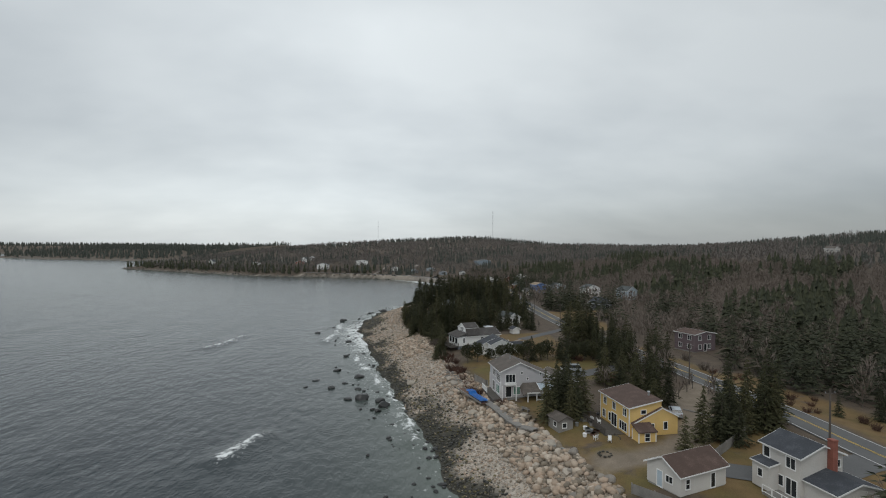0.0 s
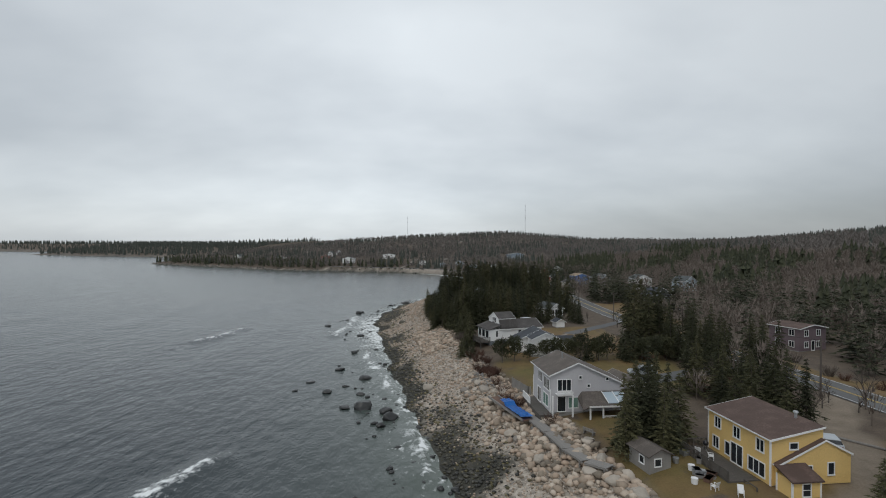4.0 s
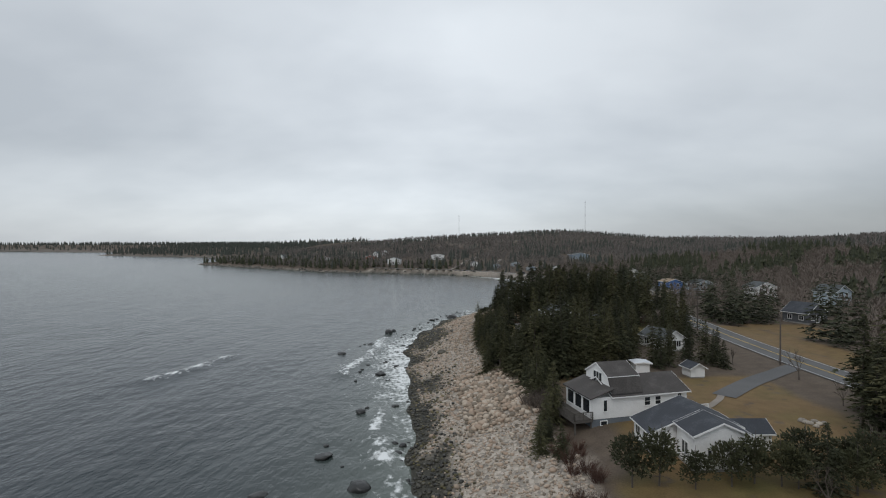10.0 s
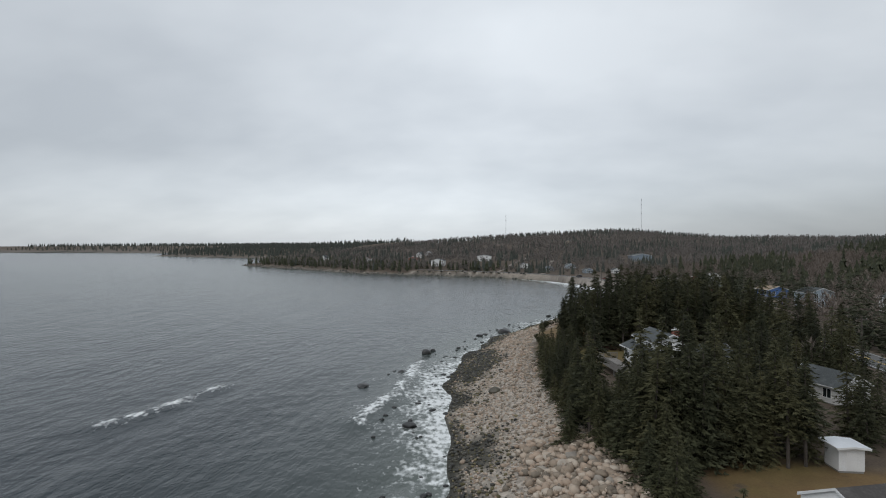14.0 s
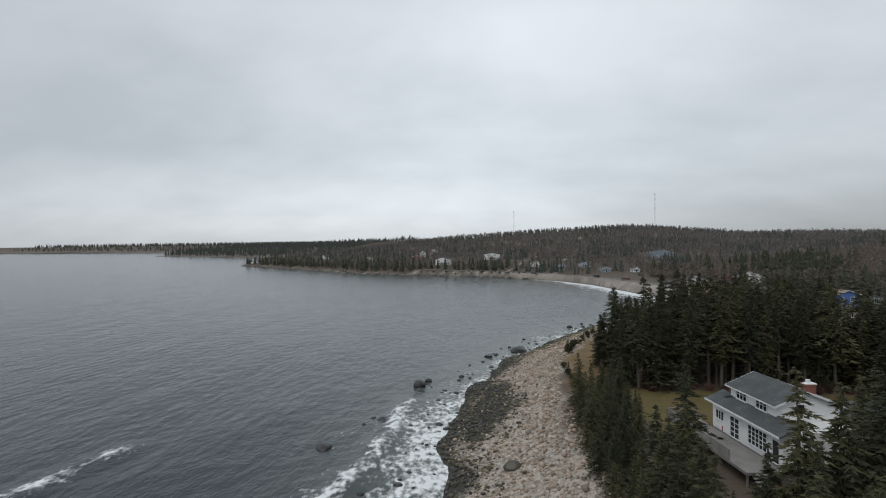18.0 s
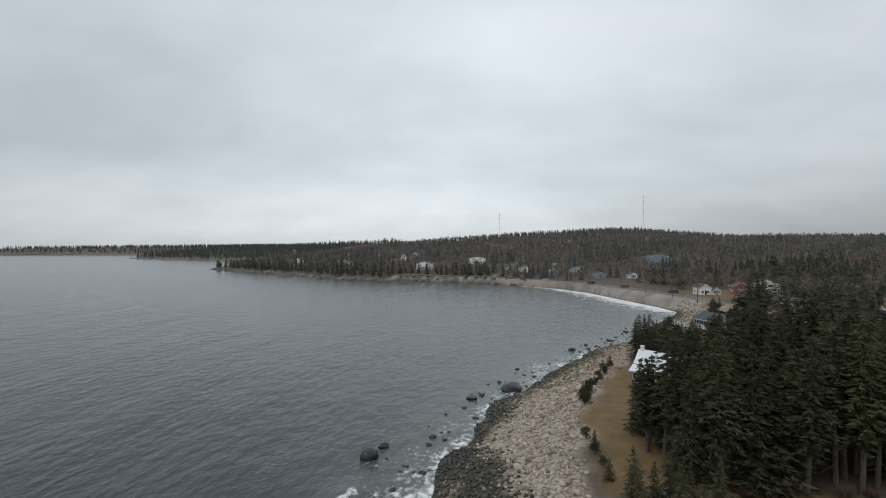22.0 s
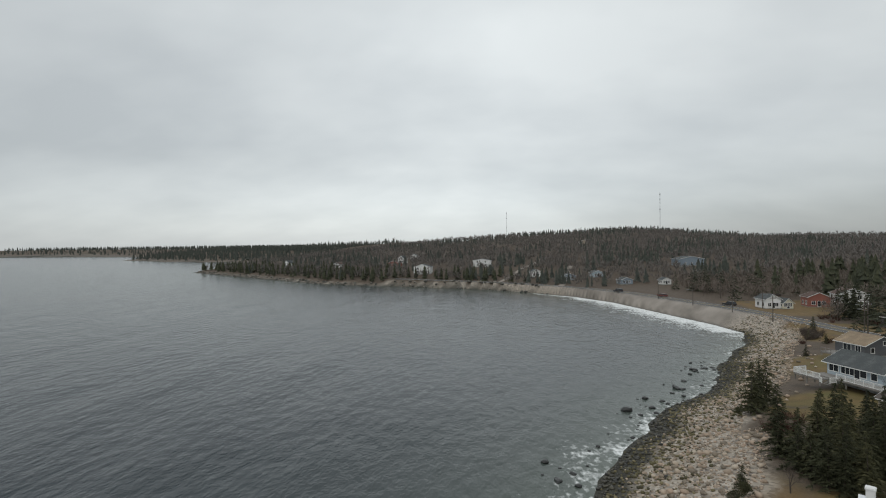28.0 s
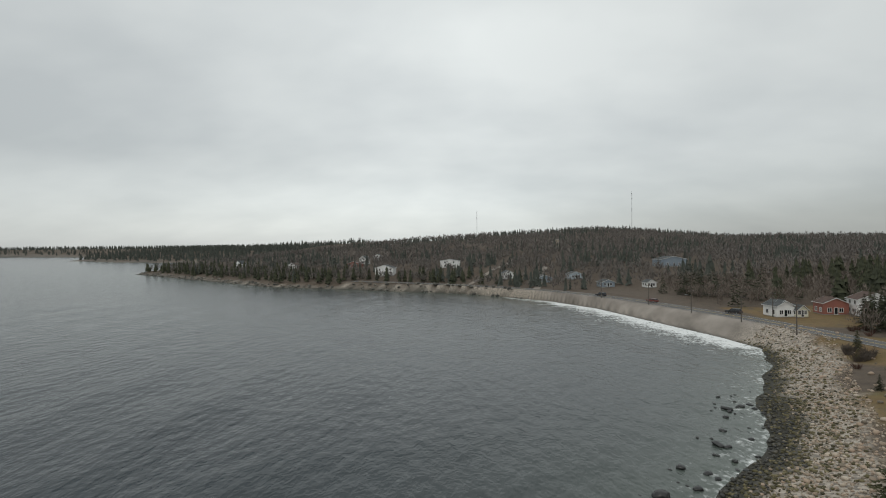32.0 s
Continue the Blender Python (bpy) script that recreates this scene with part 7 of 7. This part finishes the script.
for x0, x1, y0, y1, n, k in ((18, 21, 108, 136, 26, 0), (19, 24, 100, 107, 10, 0), (26, 62, 216.3, 218.5, 26, 0), (45, 62, 100, 107, 8, 0), (50, 62, 120, 128, 10, 0), (40, 52, 270, 276, 10, 0),
                              (38, 44, 281, 290, 8, 0), (66, 84, 326, 350, 16, 0), (84, 90, 350, 364, 8, 1), (60, 68, 215, 224, 6, 0), (73, 85, 56, 104, 26, 0), (73, 80, 104, 125, 8, 1), (18, 24, 140, 150, 8, 1), (100, 125, 365, 385, 14, 0), (22, 34, 93, 95, 8, 0)):
    for _ in range(n):
        x, y = rng.uniform(x0, x1), rng.uniform(y0, y1)
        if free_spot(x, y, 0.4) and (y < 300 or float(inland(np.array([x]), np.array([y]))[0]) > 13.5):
            plant(SHRUBS, k, x, y, rng.uniform(0.7, 1.3), rng.uniform(0, 360))


# ---- the woods beyond: joined, nobody could count them ----
def scatter(name, temps, pts, mat, label, smin, smax, zoff=0.0):
    V = []
    x, y = pts[:, 0], pts[:, 1]
    z = ground(x, y)
    which = rng.integers(0, len(temps), len(pts))
    for k, t in enumerate(temps):
        sel = which == k
        n = int(sel.sum())
        if not n:
            continue
        a, s, sx = rng.uniform(0, 6.283, n), rng.uniform(smin, smax, n), rng.uniform(0.85, 1.2, n)
        c, sn = np.cos(a), np.sin(a)
        p = t.reshape(1, -1, 3)
        X = (p[:, :, 0] * c[:, None] - p[:, :, 1] * sn[:, None]) * (s * sx)[:, None] + x[sel][:, None]
        Y = (p[:, :, 0] * sn[:, None] + p[:, :, 1] * c[:, None]) * (s * sx)[:, None] + y[sel][:, None]
        Z = p[:, :, 2] * s[:, None] + (z[sel] - zoff)[:, None]
        V.append(np.stack([X, Y, Z], -1).reshape(-1, 3))
    V = np.concatenate(V)
    ob = obj(name, V, np.arange(len(V)).reshape(-1, 3), mat)
    return tagged(ob, label, "woods", kind="stuff")


def twig_cloud(H, R, n, size, seed, thin=0.09):
    """A leafless crown seen from afar: many thin upward sprays round a stem."""
    g = np.random.default_rng(seed)
    tri = [[(0.1, 0, 0), (-0.1, 0, 0), (0, 0, H * 0.7)], [(0, 0.1, 0), (0, -0.1, 0), (0, 0, H * 0.7)]]
    for _ in range(n):
        a, q = g.uniform(0, 6.283), g.uniform(0, 1)
        r = R * math.sqrt(g.uniform(0, 1)) * math.sin(math.pi * (0.15 + 0.8 * q))
        p = np.array([math.cos(a) * r, math.sin(a) * r, H * (0.3 + 0.62 * q)])
        d = np.array([math.cos(a) * 0.5, math.sin(a) * 0.5, g.uniform(0.5, 1.3)]) * size
        s = np.array([-math.sin(a), math.cos(a), g.uniform(-0.3, 0.3)]) * size * thin
        tri.append([p - s, p + s, p + d])
    return np.array(tri)


MID = [conifer_tris(10, 2.8, 0.06, 13, 8, 2, np.random.default_rng(s), 1.15) for s in (41, 42, 43)]
LITE = [tier_tris(10, 2.5, 9, 8, np.random.default_rng(s)) for s in (45, 46, 47, 48)]
FAR = [tier_tris(10, 2.3, 6, 7, np.random.default_rng(s)) for s in (51, 52, 53, 54)]
MIDTWIG = [twig_cloud(8.5, 2.9, 88, 1.6, s, 0.075) for s in (61, 62, 63, 64)]
FARTWIG = [twig_cloud(8.5, 3.2, 36, 2.3, s, 0.13) for s in (71, 72, 73)]
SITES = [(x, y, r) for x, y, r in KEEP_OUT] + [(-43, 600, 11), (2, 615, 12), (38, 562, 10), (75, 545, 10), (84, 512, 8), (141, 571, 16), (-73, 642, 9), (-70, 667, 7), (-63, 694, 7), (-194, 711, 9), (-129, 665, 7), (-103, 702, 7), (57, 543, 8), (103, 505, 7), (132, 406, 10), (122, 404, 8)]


def wood_points(x0, x1, y0, y1, gap, dmin, road_gap=6):
    xs, ys = np.meshgrid(np.arange(x0, x1, gap), np.arange(y0, y1, gap))
    x = xs.ravel() + rng.uniform(-0.5, 0.5, xs.size) * gap
    y = ys.ravel() + rng.uniform(-0.5, 0.5, xs.size) * gap
    d = inland(x, y)
    ok = d > dmin
    rd, _ = to_line(x, y, ROAD)
    ok &= rd > road_gap
    for r in LAWNS:
        ok &= ~((x > r[0]) & (x < r[1]) & (y > r[2]) & (y < r[3]))
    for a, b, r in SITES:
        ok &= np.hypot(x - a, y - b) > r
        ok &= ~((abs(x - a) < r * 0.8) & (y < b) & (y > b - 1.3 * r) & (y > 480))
    s, _ = to_line(x, y, [(12, 545), (17, 560), (30, 587), (42, 622), (54, 658), (66, 690)])
    ok &= s > 4.5
    return np.stack([x[ok], y[ok]], 1)


def clumpy(p, s=38.0, bias=0.0):
    """Where spruce stands rather than bare wood."""
    return wobble(p[:, 0] + 40, p[:, 1], s) + 0.6 * wobble(p[:, 0], p[:, 1] + 90, s * 0.37) + rng.uniform(-0.45, 0.45, len(p)) + bias > 0.1


gap = wood_points(46, 78, 40, 345, 4.6, 34, 5.5)
gap = gap[~((gap[:, 0] < 68) & (gap[:, 1] > 136) & (gap[:, 1] < 190))]
gap = gap[[all((x - a) ** 2 + (y - b) ** 2 > 5 for a, b in tree_spots) for x, y in gap]]
c = clumpy(gap, 20, np.where(gap[:, 1] < 112, -0.5, 0.45))
scatter("spruce_wood", MID, gap[c], M["mid_needle"], "spruces filling the wood between the houses and the road", 0.6, 1.0)
scatter("bare_wood", MIDTWIG, gap[~c], M["mid_twig"], "leafless saplings between the houses and the road", 0.5, 0.9)
near = wood_points(76, 300, 20, 505, 4.8, 20, 6.5)
near = near[~((near[:, 1] > 395) & (near[:, 0] < 100))]
c = clumpy(near, 17, np.where(near[:, 0] < 125, 0.2, -0.4))
big = near[:, 0] < 130
scatter("spruce_wood", MID, near[c & big], M["mid_needle"], "tall dark spruces just beyond the road", 0.8, 1.4)
scatter("spruce_wood", LITE, near[c & ~big], M["mid_needle"], "dark spruce wood inland of the road", 0.75, 1.35)
scatter("bare_wood", MIDTWIG, near[~c], M["mid_twig"], "leafless grey-brown deciduous wood beyond the road", 0.55, 0.95)
strip1 = wood_points(-330, 420, 505, 720, 6.0, 12, 6)
c = clumpy(strip1, 17, -0.4)
scatter("spruce_wood", FAR, strip1[c], M["hazed_needle"], "spruces on the slope across the bay", 0.5, 1.05)
scatter("bare_wood", FARTWIG, strip1[~c], M["hazed_twig"], "leafless wood on the slope across the bay", 0.55, 0.9)
shoreline = wood_points(-332, 60, 545, 790, 7.0, 7, 5)
shoreline = shoreline[inland(shoreline[:, 0], shoreline[:, 1]) < 38]
shoreline = shoreline[rng.uniform(0, 1, len(shoreline)) < np.where(shoreline[:, 0] < -70, 0.85, 0.55)]
scatter("spruce_wood", LITE, shoreline, M["mid_needle"], "single spruces along the far shore", 0.6, 1.05)
hill = wood_points(-340, 760, 720, 1180, 8.0, 12, 6)
c = clumpy(hill, 32, -0.4) | (hill[:, 1] > 985) & (rng.uniform(0, 1, len(hill)) < 0.7)
scatter("spruce_wood", FAR, hill[c], M["hazed_needle"], "dark spruces along the hill's skyline", 0.45, 0.95)
scatter("bare_wood", FARTWIG, hill[~c], M["hazed_twig"], "leafless wood on the hillside", 0.6, 0.95)
east = np.concatenate([wood_points(300, 420, 0, 505, 7.5, 30, 6), wood_points(420, 780, 0, 720, 9.0, 30, 6)])
c = clumpy(east, 60, -0.1)
scatter("spruce_wood", FAR, east[c], M["hazed_needle"], "spruces on the inland ridge", 0.55, 1.05)
scatter("bare_wood", FARTWIG, east[~c], M["hazed_twig"], "leafless wood on the inland ridge", 0.6, 1.0)
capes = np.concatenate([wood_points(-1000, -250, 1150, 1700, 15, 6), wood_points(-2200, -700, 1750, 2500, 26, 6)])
scatter("spruce_wood", FAR, capes, M["hazed_needle"], "distant wooded headlands across the water", 1.0, 1.7)
